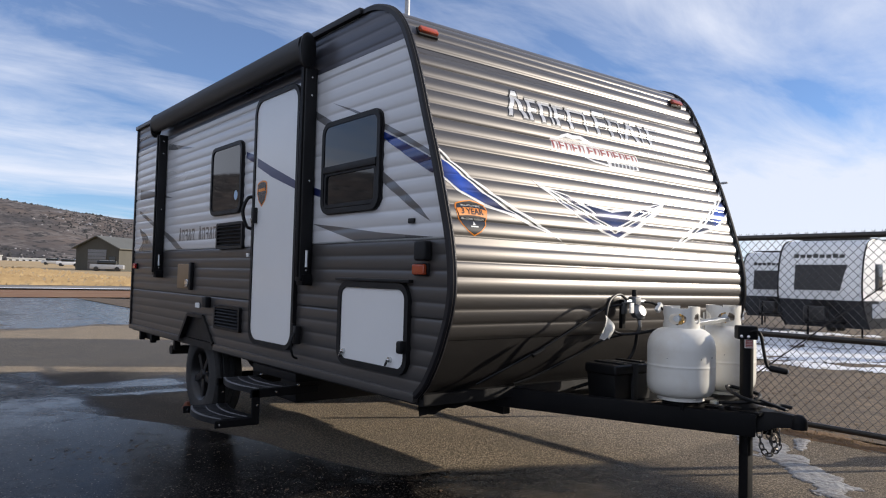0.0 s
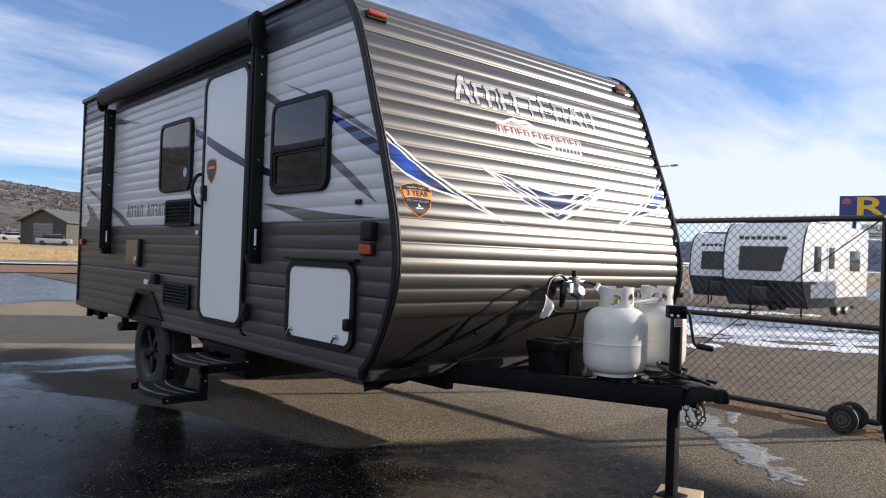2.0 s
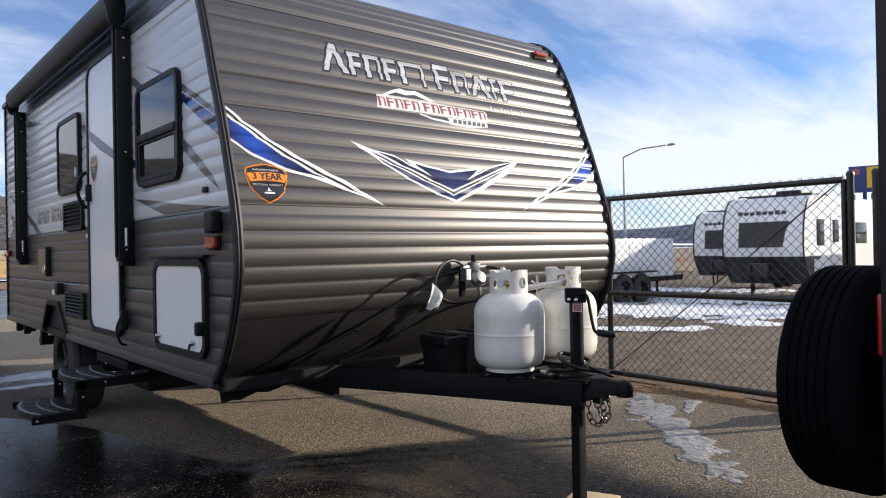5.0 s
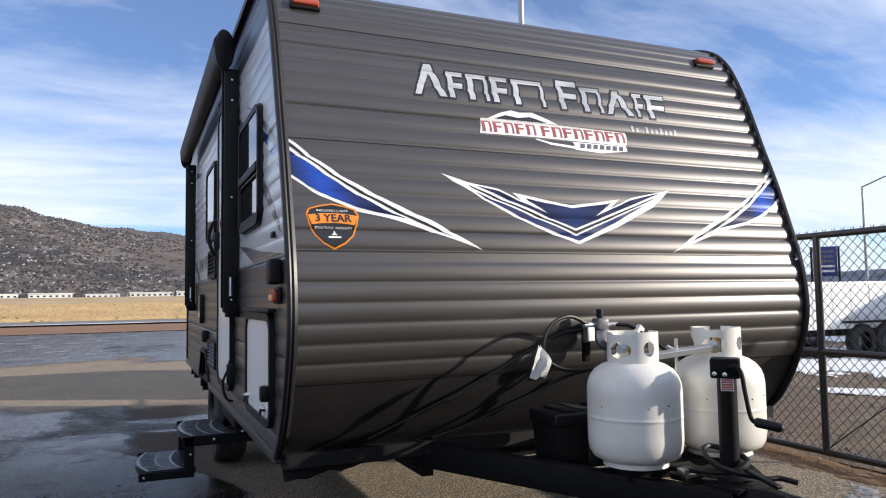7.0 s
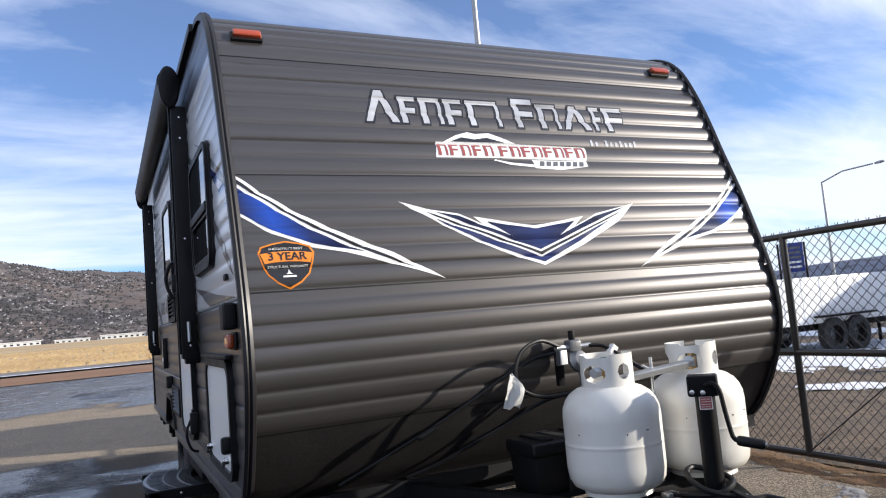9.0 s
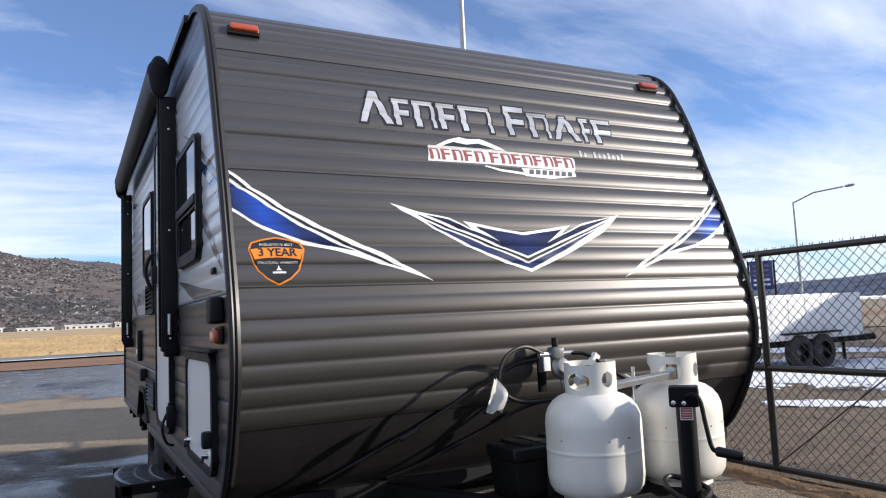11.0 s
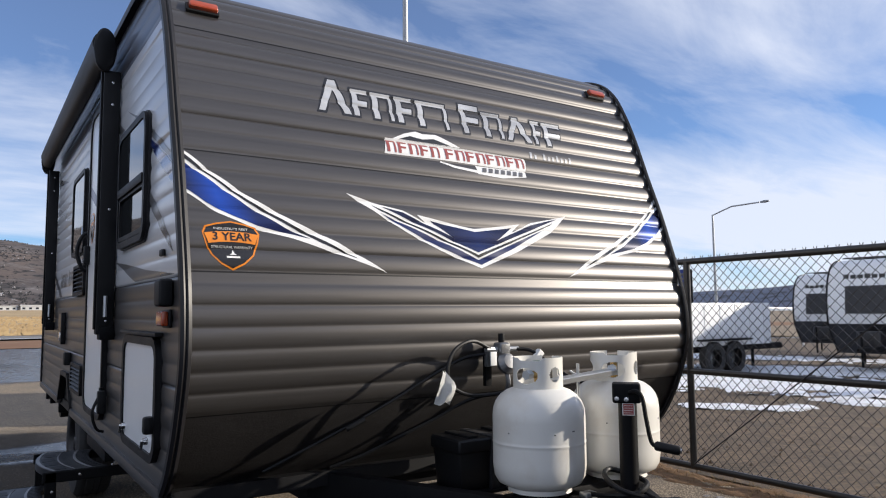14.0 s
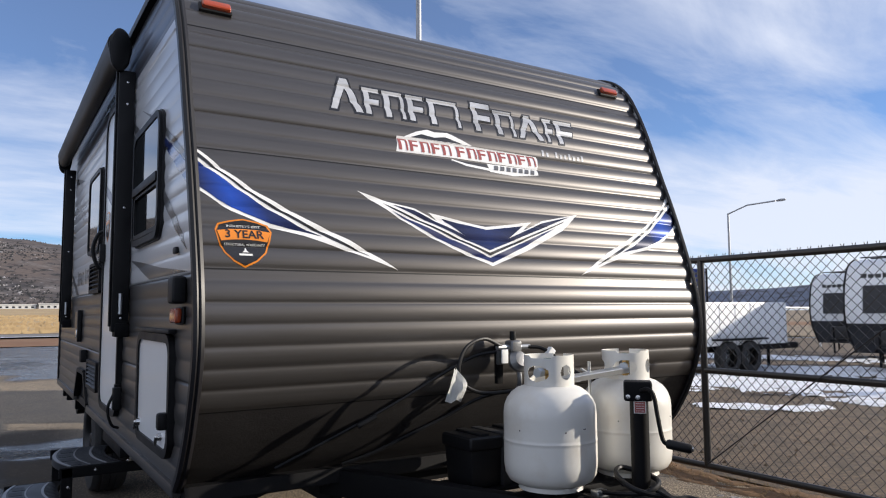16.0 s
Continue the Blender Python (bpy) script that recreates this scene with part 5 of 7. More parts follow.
# ---- hills ----
def hill_material(name, a, b, rock, snow, scale):
    m = bpy.data.materials.new(name)
    m.use_nodes = True
    nt = m.node_tree
    n, l = nt.nodes.new, nt.links.new
    s = nt.nodes["Principled BSDF"]
    s.inputs["Roughness"].default_value = 0.95
    tc = n("ShaderNodeTexCoord")

    def layer(sc, lo, hi, prev, color, detail=8):
        t = n("ShaderNodeTexNoise")
        t.inputs["Scale"].default_value, t.inputs["Detail"].default_value, t.inputs["Roughness"].default_value = sc, detail, 0.68
        l(tc.outputs["Object"], t.inputs["Vector"])
        r = n("ShaderNodeMapRange"); r.inputs["From Min"].default_value, r.inputs["From Max"].default_value = lo, hi
        l(t.outputs["Fac"], r.inputs["Value"])
        k = n("ShaderNodeMix"); k.data_type = "RGBA"
        k.inputs["B"].default_value = (*color, 1)
        if isinstance(prev, tuple):
            k.inputs["A"].default_value = (*prev, 1)
        else:
            l(prev, k.inputs["A"])
        l(r.outputs[0], k.inputs["Factor"])
        return k.outputs["Result"]
    c = layer(scale * 0.25, 0.42, 0.60, a, b)
    c = layer(scale, 0.50, 0.60, c, rock)
    c = layer(scale * 2.3, 0.52, 0.60, c, tuple(v * 0.4 for v in b))
    c = layer(scale * 1.4, 0.62, 0.72, c, snow)
    l(c, s.inputs["Base Color"])
    return m


HILL = hill_material("scrub_hillside", (0.118, 0.090, 0.077), (0.040, 0.037, 0.040), (0.142, 0.122, 0.114), (0.30, 0.295, 0.31), 0.06)
# the haze of distance is put into these hills' blue colours
HAZED_HILL = hill_material("far_hazed_hill", (0.070, 0.095, 0.155), (0.045, 0.065, 0.12), (0.08, 0.10, 0.16), (0.11, 0.135, 0.20), 0.02)


def ridge(name, az0, az1, dist, depth, height, mat, label, na=120, nd=26):
    """A range of hills seen from the lot, from azimuth az0 to az1 (degrees from +y to +x)."""
    bm = bmesh.new()
    rows = []
    for j in range(nd + 1):
        v = j / nd
        row = []
        for i in range(na + 1):
            az = az0 + (az1 - az0) * i / na
            r = dist + depth * v
            px, py = r * math.sin(radians(az)), r * math.cos(radians(az))
            up = math.sin(min(1.0, v / 0.8) * math.pi / 2) ** 1.25
            k = height(az) * (dist + depth * 0.8)
            rough = noise.fractal((px * 0.012, py * 0.012, 3.1), 0.9, 2.1, 6)
            gully = abs(noise.noise((px * 0.008, py * 0.004, 9.0)))
            row.append(bm.verts.new((px, py, 1.0 + k * up * (1 - 0.30 * gully * (1 - v)) + rough * 0.06 * k * up * (1.4 - v))))
        rows.append(row)
    for a, b in zip(rows, rows[1:]):
        for k in range(na):
            bm.faces.new((a[k], a[k + 1], b[k + 1], b[k]))
    ob = part(name, bm, mat)
    return tagged(ob, label, "hills", kind="structure")


def interp(az, tab):
    for (a, h), (b, g) in zip(tab, tab[1:]):
        if a <= az <= b:
            t = (az - a) / (b - a)
            t = t * t * (3 - 2 * t)
            return h + (g - h) * t
    return tab[0][1] if az < tab[0][0] else tab[-1][1]


NEAR_RIDGE = [(-60, 7.8), (-30, 7.8), (-12, 7.3), (-7.8, 6.45), (-5.8, 6.0), (-1.5, 5.35), (1.2, 4.95), (4.2, 4.6), (6.3, 4.45), (8.3, 4.35), (9.5, 4.2), (11, 3.95), (14.1, 3.55), (20, 2.8), (30, 1.7), (40, 1.1)]
ridge("hills", -60, 40, 340, 420, lambda az: math.tan(radians(interp(az, NEAR_RIDGE))), HILL, "rocky scrub hillside with old snow patches", 220, 40)
ridge("distant_hills", 20, 170, 1200, 260, lambda az: math.tan(radians(interp(az, [(20, 0.8), (48, 1.1), (55, 1.5), (62, 1.9), (70, 2.3), (80, 1.7), (100, 1.2), (170, 1.0)]))), HAZED_HILL, "distant hills, blue with painted haze", 90, 8)

def scatter_on(ob, count, seed, name, mat, label, size, rise):
    """Low clumps spread over a mesh's faces, joined into one object."""
    rnd = random.Random(seed)
    me = ob.data
    bm = bmesh.new()
    polys = [p for p in me.polygons if -240 < p.center.x < 130 and p.center.y > 200]
    for _ in range(count):
        p = rnd.choice(polys)
        a, c, d, e = (me.vertices[i].co for i in p.vertices)
        u, v = rnd.random(), rnd.random()
        q = a.lerp(c, u).lerp(e.lerp(d, u), v)
        if noise.noise((q.x * 0.012, q.y * 0.012, 7.7)) < rnd.uniform(-0.35, 0.25):
            continue
        r = size * rnd.uniform(0.5, 1.5)
        ring = [bm.verts.new((q.x + r * math.cos(k * 1.2566) * rnd.uniform(0.7, 1.2), q.y + r * math.sin(k * 1.2566), q.z - 0.3 * r)) for k in range(5)]
        top = bm.verts.new((q.x + 0.2 * r, q.y, q.z + rise * r * rnd.uniform(0.6, 1.2)))
        for k in range(5):
            bm.faces.new((ring[k], ring[(k + 1) % 5], top))
    return tagged(part(name, bm, mat, smooth=False), label, "shrubs" if "shrub" in name else "rocks", kind="stuff")


hill = bpy.data.objects["hills"]
scatter_on(hill, 15000, 41, "hillside_shrubs", material("dark_juniper", (0.036, 0.035, 0.036), 0.95, scale=0.5, amount=0.6), "dark juniper shrubs on the hillside", 1.05, 0.75)
scatter_on(hill, 3500, 43, "hillside_rocks", material("pale_rock_and_snow", (0.21, 0.19, 0.18), 0.9, color2=(0.36, 0.35, 0.36), scale=0.3), "pale rocks and snow patches on the hillside", 0.95, 0.5)

# ---- fence and gate ----
def chain_mesh(bm, x, y0, y1, z0, z1, d=0.0375, r=0.0030):
    """Woven wire: zigzag wires side by side that hook into each other."""
    k = 0
    y = y0
    steps = int((z1 - z0) / d)
    while y < y1:
        pts = []
        for j in range(steps + 1):
            side = (j + k) % 2
            pts.append((x + (0.003 if side else -0.003), y + (d if side else -0.002), z0 + (z1 - z0) * j / steps))
        pts.append((x, pts[-1][1] + (-d * 0.35 if (steps + k) % 2 else d * 0.35), z1 + 0.028))
        sweep(bm, pts, r, 4, cap=False)
        y += d
        k += 1
    return bm


FX = 4.12
gate = thing("chain_link_gate", "black chain-link gate panel with top, middle and bottom rails", "gate", (0, 0, 0))
for nm, z in (("top_rail", 1.648), ("middle_rail", 0.797), ("bottom_rail", 0.072)):
    part(nm, tube([(FX, -0.635, z), (FX, 6.4, z)], 0.024, 12), FENCE_BLACK, gate)
part("gate_upright", tube([(FX, 1.37, 0.06), (FX, 1.37, 1.65)], 0.026, 12), FENCE_BLACK, gate)
part("gate_upright", tube([(FX, 4.6, 0.06), (FX, 4.6, 1.65)], 0.026, 12), FENCE_BLACK, gate)
part("gate_upright", tube([(FX, -0.635, 0.06), (FX, -0.635, 1.65)], 0.019, 12), FENCE_BLACK, gate)
part("brace_cable", tube([(FX - 0.03, 1.34, 0.10), (FX - 0.03, -0.60, 1.62)], 0.005, 6), FENCE_BLACK, gate, "thin diagonal steel brace")
bm = chain_mesh(bmesh.new(), FX + 0.028, -0.625, 4.6, 0.072, 1.660)
part("wire_mesh", bm, FENCE_BLACK, gate, "black woven chain-link wire")

snowline = sheet("roadside_snow", -300, 62, 39.6, 40.3, 120, 2, lambda x, y: 0.13 + 0.03 * noise.noise((x * 0.4, y, 2.0)), SNOW)
tagged(snowline, "thin line of old snow beside the road", "snow", kind="stuff")


for y in (-0.677, -0.838):
    pst = thing("gate_post", "round black steel gate post", "post", (FX, y, 0), group="gate posts")
    part("post", tube([(0, 0, -0.05), (0, 0, 1.69)], 0.024, 16), FENCE_BLACK, pst)
    part("post_cap", turned([(0, 0.02), (0.017, 0.015), (0.027, 0.0), (0.027, -0.02)], 16, Matrix.Translation((0, 0, 1.69))), FENCE_BLACK, pst)
    part("hinge_band", tube([(0, 0, 1.50), (0, 0, 1.54)], 0.030, 16), FENCE_BLACK, pst)
DULL_STEEL = material("dull_steel", (0.11, 0.11, 0.11), 0.5, 0.5, scale=60, amount=0.5)
for x in (FX - 0.30, FX - 0.09):
    m = Matrix.Translation((x, -0.475, 0.112)) @ pose(0, 0, 0, 0, 90, 12)
    w = part("gate_wheel", turned([(0.040, -0.024), (0.058, -0.018), (0.088, -0.026), (0.107, -0.018), (0.111, 0.0), (0.107, 0.018), (0.088, 0.026), (0.058, 0.018), (0.040, 0.024)], 32, m), TYRE, gate, "black rubber gate wheel")
    part("hub", turned([(0, -0.030), (0.018, -0.029), (0.022, -0.020), (0.060, -0.021), (0.060, 0.021), (0.022, 0.020), (0.018, 0.029), (0, 0.030)], 24, m), DULL_STEEL, w, "grey steel hub")
part("wheel_axle", tube([(FX - 0.34, -0.475, 0.112), (FX - 0.02, -0.475, 0.112)], 0.012, 8), FENCE_BLACK, gate)
part("wheel_fork", bx((FX - 0.215, -0.50, 0.10), (FX - 0.175, -0.45, 0.20), 0.004), FENCE_BLACK, gate)

bm = bmesh.new()
keep = {}
for i in range(36):
    for j in range(460):
        x, y = 3.62 + 0.02 * i, -2.2 + 0.02 * j
        q = 0.9 * noise.fractal((x * 4, y * 2.2, 4.0), 0.8, 2.1, 6) + 0.75 - abs(x - 4.07) / 0.25
        keep[i, j] = (q, bm.verts.new((x, y, 0.003 + 0.020 * min(max(q, 0), 0.8) + 0.010 * max(q, 0) * noise.noise((x * 25, y * 25, 0)) - (0.008 if q < 0 else 0))))
for i in range(35):
    for j in range(459):
        ks = [(i, j), (i + 1, j), (i + 1, j + 1), (i, j + 1)]
        if sum(keep[k][0] > 0 for k in ks) >= 2:
            bm.faces.new([keep[k][1] for k in ks])
bmesh.ops.delete(bm, geom=[v for v in bm.verts if not v.link_faces], context="VERTS")
strip = part("kerb_litter", bm, STRAW)
tagged(strip, "straw and leaf litter along the fence", "litter", kind="stuff")

GRASS = material("dry_grass_blades", (0.36, 0.25, 0.11), 0.9, color2=(0.20, 0.13, 0.06), scale=30)
bm = bmesh.new()
rnd = random.Random(5)
for k in range(1500):
    x, y = rnd.gauss(4.03, 0.11), rnd.uniform(-1.2, 6.5)
    h, a, lean = rnd.uniform(0.015, 0.055), rnd.uniform(0, 6.28), rnd.uniform(0.02, 0.07)
    w = 0.0022
    c, s = math.cos(a), math.sin(a)
    v = [bm.verts.new((x - s * w, y + c * w, 0.012)), bm.verts.new((x + s * w, y - c * w, 0.012)), bm.verts.new((x + c * lean, y + s * lean, 0.012 + h))]
    bm.faces.new(v)
tagged(part("grass_tufts", bm, GRASS, smooth=False), "dry grass blades under the gate", "grass", kind="stuff")


def snow_patch(cx, cy, rx, ry, turn, seed, h, cell, rough=1.0, floor=0.004):
    """A low crust of old snow: torn edge, holes worn into it, uneven top."""
    c, s = math.cos(radians(turn)), math.sin(radians(turn))
    nx, ny = int(2.6 * rx / cell), int(2.6 * ry / cell)
    val = {}
    for i in range(nx + 1):
        for j in range(ny + 1):
            x, y = -1.3 * rx + i * cell, -1.3 * ry + j * cell
            gx, gy = cx + c * x - s * y, cy + s * x + c * y
            q = noise.fractal((gx * 1.7 / rough + seed, gy * 1.7 / rough, seed), 0.75, 2.1, 7)
            m = 1 - math.hypot(x / rx, y / ry) + 0.75 * q
            val[i, j] = (gx, gy, m)
    bm = bmesh.new()
    vs = {}

    def vert(k):
        if k not in vs:
            gx, gy, m = val[k]
            top = h * min(1, max(0, m) * 2.2) * (0.6 + 0.5 * noise.noise((gx * 6 / rough, gy * 6 / rough, seed)))
            vs[k] = bm.verts.new((gx, gy, floor + lie(gx, gy) - lie(cx, cy) + top - (0.012 if m <= 0 else 0)))
        return vs[k]
    for i in range(nx):
        for j in range(ny):
            ks = [(i, j), (i + 1, j), (i + 1, j + 1), (i, j + 1)]
            if sum(val[k][2] > 0 for k in ks) >= 2:
                bm.faces.new([vert(k) for k in ks])
    return tagged(part("snow_patch", bm, SNOW), "thin crust of dirty melting snow", "snow", "patches of snow", kind="stuff")


for q in ((2.95, 0.0, 0.92, 0.13, 47, 1.3, 0.010, 0.014, 0.30), (3.34, 0.50, 0.36, 0.11, 30, 2.9, 0.006, 0.016, 0.35), (3.60, 0.28, 0.22, 0.05, 20, 6.2, 0.008, 0.016, 0.3)):
    snow_patch(*q).data.materials[0] = DIRTY_ICE
for q in ((12.4, 5.4, 1.9, 5.2, 37, 8.1, 0.05, 0.08), (8.3, 3.8, 0.40, 0.75, 40, 9.7, 0.02, 0.04), (10.9, 2.2, 0.5, 1.8, 30, 21.7, 0.03, 0.06), (16.5, 7.2, 1.6, 5.5, 34, 11.3, 0.06, 0.12), (20.0, 13.5, 1.5, 6.0, 30, 14.2, 0.06, 0.16)):
    snow_patch(*q, rough=0.9, floor=0.03 + lie(q[0], q[1]))

# leaf litter and crumbs of gravel stranded in the damp
LITTER = material("brown_leaf_litter", (0.10, 0.060, 0.032), 0.8, color2=(0.016, 0.012, 0.010), scale=14)
bm = bmesh.new()
rnd = random.Random(23)
for k in range(5200):
    x, y = rnd.uniform(-2.6, 1.6), rnd.uniform(-1.6, 4.6)
    if noise.noise((x * 1.3, y * 1.3, 5.0)) < rnd.uniform(-0.25, 0.45) or y > 3.1 - 1.6 * max(x + 0.5, 0):
        continue
    r, a = rnd.uniform(0.005, 0.013) + 0.018 * rnd.random() ** 4, rnd.gauss(0.6, 0.7)
    c, s = math.cos(a), math.sin(a)
    pts = [(-1, 0, 0.0), (-0.2, 0.42, 0.75), (1, 0.05, 0.45), (0.1, -0.4, 0.0)]
    bm.faces.new([bm.verts.new((x + r * (c * u - s * v), y + r * (s * u + c * v), 0.0025 + r * w * rnd.uniform(0.05, 0.28))) for u, v, w in pts])
tagged(part("leaf_litter", bm, LITTER, smooth=False), "scattered brown leaf scraps on wet asphalt", "litter", kind="stuff")

# ---- propane tanks ----
def propane_tank(at, turn, label):
    tank = thing("propane_tank", label, "propane tank", at, turn, "propane tanks on the tongue")
    R = 0.163
    prof = [(0.0, 0.003), (0.085, 0.004), (0.122, 0.008), (0.146, 0.021), (0.158, 0.042), (R, 0.076), (R, 0.090), (R, 0.146), (R, 0.154), (R + 0.0009, 0.156), (R + 0.0009, 0.160), (R, 0.162), (R, 0.170), (R, 0.236), (R, 0.245), (0.160, 0.272), (0.151, 0.296), (0.135, 0.317), (0.112, 0.333), (0.082, 0.344), (0.045, 0.350), (0.0, 0.352)]
    part("body", turned(prof, 56), TANK, tank, "cream painted steel cylinder")
    part("foot_ring", turned([(0.108, 0.020), (0.111, -0.004), (0.113, -0.010), (0.105, -0.010), (0.104, 0.020)], 40), TANK, tank)
    # the collar: a curled sheet with hand holes and a gap
    bm = bmesh.new()
    na, nz, r = 168, 30, 0.088
    lo, hi = 0.330, 0.448
    grid = {}
    holes = ((214, 29, 0.386, 0.027), (286, 15, 0.390, 0.025), (128, 29, 0.386, 0.027), (352, 15, 0.390, 0.025))
    for i in range(na + 1):
        a = 52 + (385 - 52) * i / na
        for j in range(nz + 1):
            z = lo + (hi - lo) * j / nz
            dip = max(0.0, min(1.0, (a - 192) / 8, (256 - a) / 8))
            z -= 0.009 * dip * max(0.0, (z - hi + 0.03) / 0.03)
            grid[i, j] = (a, z)
    vs = {k: bm.verts.new((r * math.cos(radians(a)), r * math.sin(radians(a)), z)) for k, (a, z) in grid.items()}
    for i in range(na):
        for j in range(nz):
            a = (grid[i, j][0] + grid[i + 1, j][0]) / 2
            z = (grid[i, j][1] + grid[i, j + 1][1]) / 2
            if any(((a - ha) / hw) ** 2 + ((z - hz) / hh) ** 2 < 1 for ha, hw, hz, hh in holes):
                continue
            bm.faces.new((vs[i, j], vs[i + 1, j], vs[i + 1, j + 1], vs[i, j + 1]))
    bmesh.ops.delete(bm, geom=[v for v in bm.verts if not v.link_faces], context="VERTS")
    bmesh.ops.smooth_vert(bm, verts=[v for v in bm.verts if v.is_boundary and lo + 0.01 < v.co.z < hi - 0.012], factor=0.5, use_axis_x=True, use_axis_y=True, use_axis_z=True)
    bmesh.ops.solidify(bm, geom=bm.faces[:], thickness=0.004)
    part("collar", bm, TANK, tank, "cream steel collar with hand holes")
    valve = part("valve", turned([(0.0, 0.418), (0.012, 0.416), (0.014, 0.352), (0.02, 0.350)], 16), BRASS, tank, "brass valve")
    part("valve_arm", tube([(0, 0, 0.388), (-0.040, -0.022, 0.388)], 0.013, 12), BRASS, valve)
    part("valve_knob", turned([(0, 0.436), (0.018, 0.434), (0.023, 0.428), (0.023, 0.418), (0, 0.416)], 10), material("green_knob", (0.02, 0.09, 0.06), 0.5), valve, "green knob")
    part("connector_nut", tube([(-0.040, -0.022, 0.388), (-0.064, -0.035, 0.388)], 0.017, 6), GALV, valve)
    for a in (205, 262):
        part("rivet_mark", turned([(0, 0.002), (0.0022, 0.0015), (0.0025, 0)], 8, Matrix.Translation((R * math.cos(radians(a)), R * math.sin(radians(a)), 0.20)) @ pose(0, 0, 0, 0, 90, a)), BLACK, tank)
    lab = part("stamp_label", bx((-0.005, -R - 0.0012, 0.205), (0.005, -R + 0.0015, 0.209)), GREY_INK, tank)
    lab.matrix_local = Matrix.Rotation(radians(18), 4, "Z")
    return tank


propane_tank((1.111, -0.312, 0.659), -14, "cream propane tank with rust stained shoulder on the tongue")
propane_tank((1.494, -0.312, 0.663), 8, "cream propane tank behind the black tongue jack")
rack = part("tank_rack", bx((0.98, -0.38, 0.606), (1.51, -0.26, 0.652), 0.004), BLACK_METAL, tongue, "black tank tray")
part("clamp_rod", tube([(1.245, -0.32, 0.62), (1.245, -0.32, 1.075)], 0.006, 8), GALV, rack)
part("clamp_bar", box(bmesh.new(), (-0.155, -0.016, -0.003), (0.155, 0.016, 0.003), 0.001, 1, Matrix.Translation((1.245, -0.345, 1.036)) @ pose(0, 0, 0, 8, -5, -4)), GALV, rack, "zinc plated hold-down bar")
part("clamp_bar_lip", box(bmesh.new(), (-0.155, -0.002, -0.016), (0.155, 0.002, 0.003), 0.001, 1, Matrix.Translation((1.245, -0.361, 1.032)) @ pose(0, 0, 0, 8, -5, -4)), GALV, rack)
part("wing_nut", tube(bend([(1.205, -0.32, 1.050), (1.235, -0.32, 1.036), (1.255, -0.32, 1.036), (1.300, -0.32, 1.028)], 4), 0.005, 6), GALV, rack)

# ---- regulator, hoses and tags on the front ----
GREY_CAST = material("grey_cast_zinc", (0.21, 0.213, 0.22), 0.38, 0.6, scale=60, amount=0.4, bump=0.1, bump_scale=120)
reg = thing("gas_regulator", "grey two-stage gas regulator with black hoses on the trailer front", "regulator", (0.045, 0, -0.008))
part("mount_bracket", bx((1.165, 0.128, 0.97), (1.195, 0.150, 1.13), 0.002), BLACK_METAL, reg)
part("mount_plate", bx((1.158, 0.112, 1.05), (1.192, 0.130, 1.115), 0.004), GREY_CAST, reg)
bm = turned([(0, 0.040), (0.030, 0.036), (0.040, 0.022), (0.046, 0.016), (0.046, 0.002), (0.034, -0.004), (0.022, -0.03), (0, -0.034)], 28, Matrix.Translation((1.222, 0.070, 1.062)) @ pose(0, 0, 0, 68, 0, 0))
part("diaphragm_body", bm, GREY_CAST, reg, "grey round regulator body")
part("upper_body", bx((1.190, 0.060, 1.100), (1.246, 0.115, 1.150), 0.014, 3), GREY_CAST, reg)
part("changeover_knob", turned([(0, 0.030), (0.013, 0.028), (0.014, 0.0), (0.010, -0.02)], 14, Matrix.Translation((1.217, 0.088, 1.158))), BLACK, reg)
part("inlet_nut", tube([(1.190, 0.085, 1.122), (1.130, 0.080, 1.124)], 0.011, 8), GALV, reg)
part("inlet_nut", tube([(1.246, 0.085, 1.122), (1.296, 0.078, 1.122)], 0.011, 8), GALV, reg)
part("outlet_elbow", tube(bend([(1.222, 0.060, 1.030), (1.222, 0.052, 0.985), (1.225, 0.07, 0.95)], 5), 0.010, 8), GREY_CAST, reg)
part("pigtail_hose", tube(bend([(1.155, 0.080, 1.124), (1.052, 0.060, 1.160), (0.957, 0.045, 1.131), (0.909, 0.03, 1.057), (0.929, 0.03, 0.992), (1.008, 0.02, 0.954), (1.10, -0.03, 0.958), (1.14, -0.13, 0.985), (1.13, -0.235, 1.010), (1.078, -0.30, 1.018)], 8), 0.0078, 8), BLACK, reg, "black gas hose")
part("pigtail_hose", tube(bend([(1.280, 0.078, 1.122), (1.345, 0.05, 1.112), (1.395, -0.02, 1.055), (1.44, -0.12, 0.995), (1.45, -0.24, 1.015), (1.445, -0.30, 1.018)], 8), 0.0078, 8), BLACK, reg, "black gas hose")
part("supply_hose", tube(bend([(1.225, 0.07, 0.955), (1.228, 0.09, 0.86), (1.20, 0.12, 0.79), (1.12, 0.22, 0.69), (1.05, 0.36, 0.62)], 8), 0.010, 8), BLACK, reg, "black supply hose")
part("hose_wrap", bx((1.130, 0.046, 1.060), (1.160, 0.054, 1.115), 0.001), PAPER, reg, "white hose label")
part("hose_wrap", box(bmesh.new(), (-0.016, -0.012, -0.028), (0.016, 0.012, 0.028), 0.003, 1, Matrix.Translation((1.362, 0.030, 1.090)) @ pose(0, 0, 0, 0, 40, 0)), PAPER, reg, "white hose label")
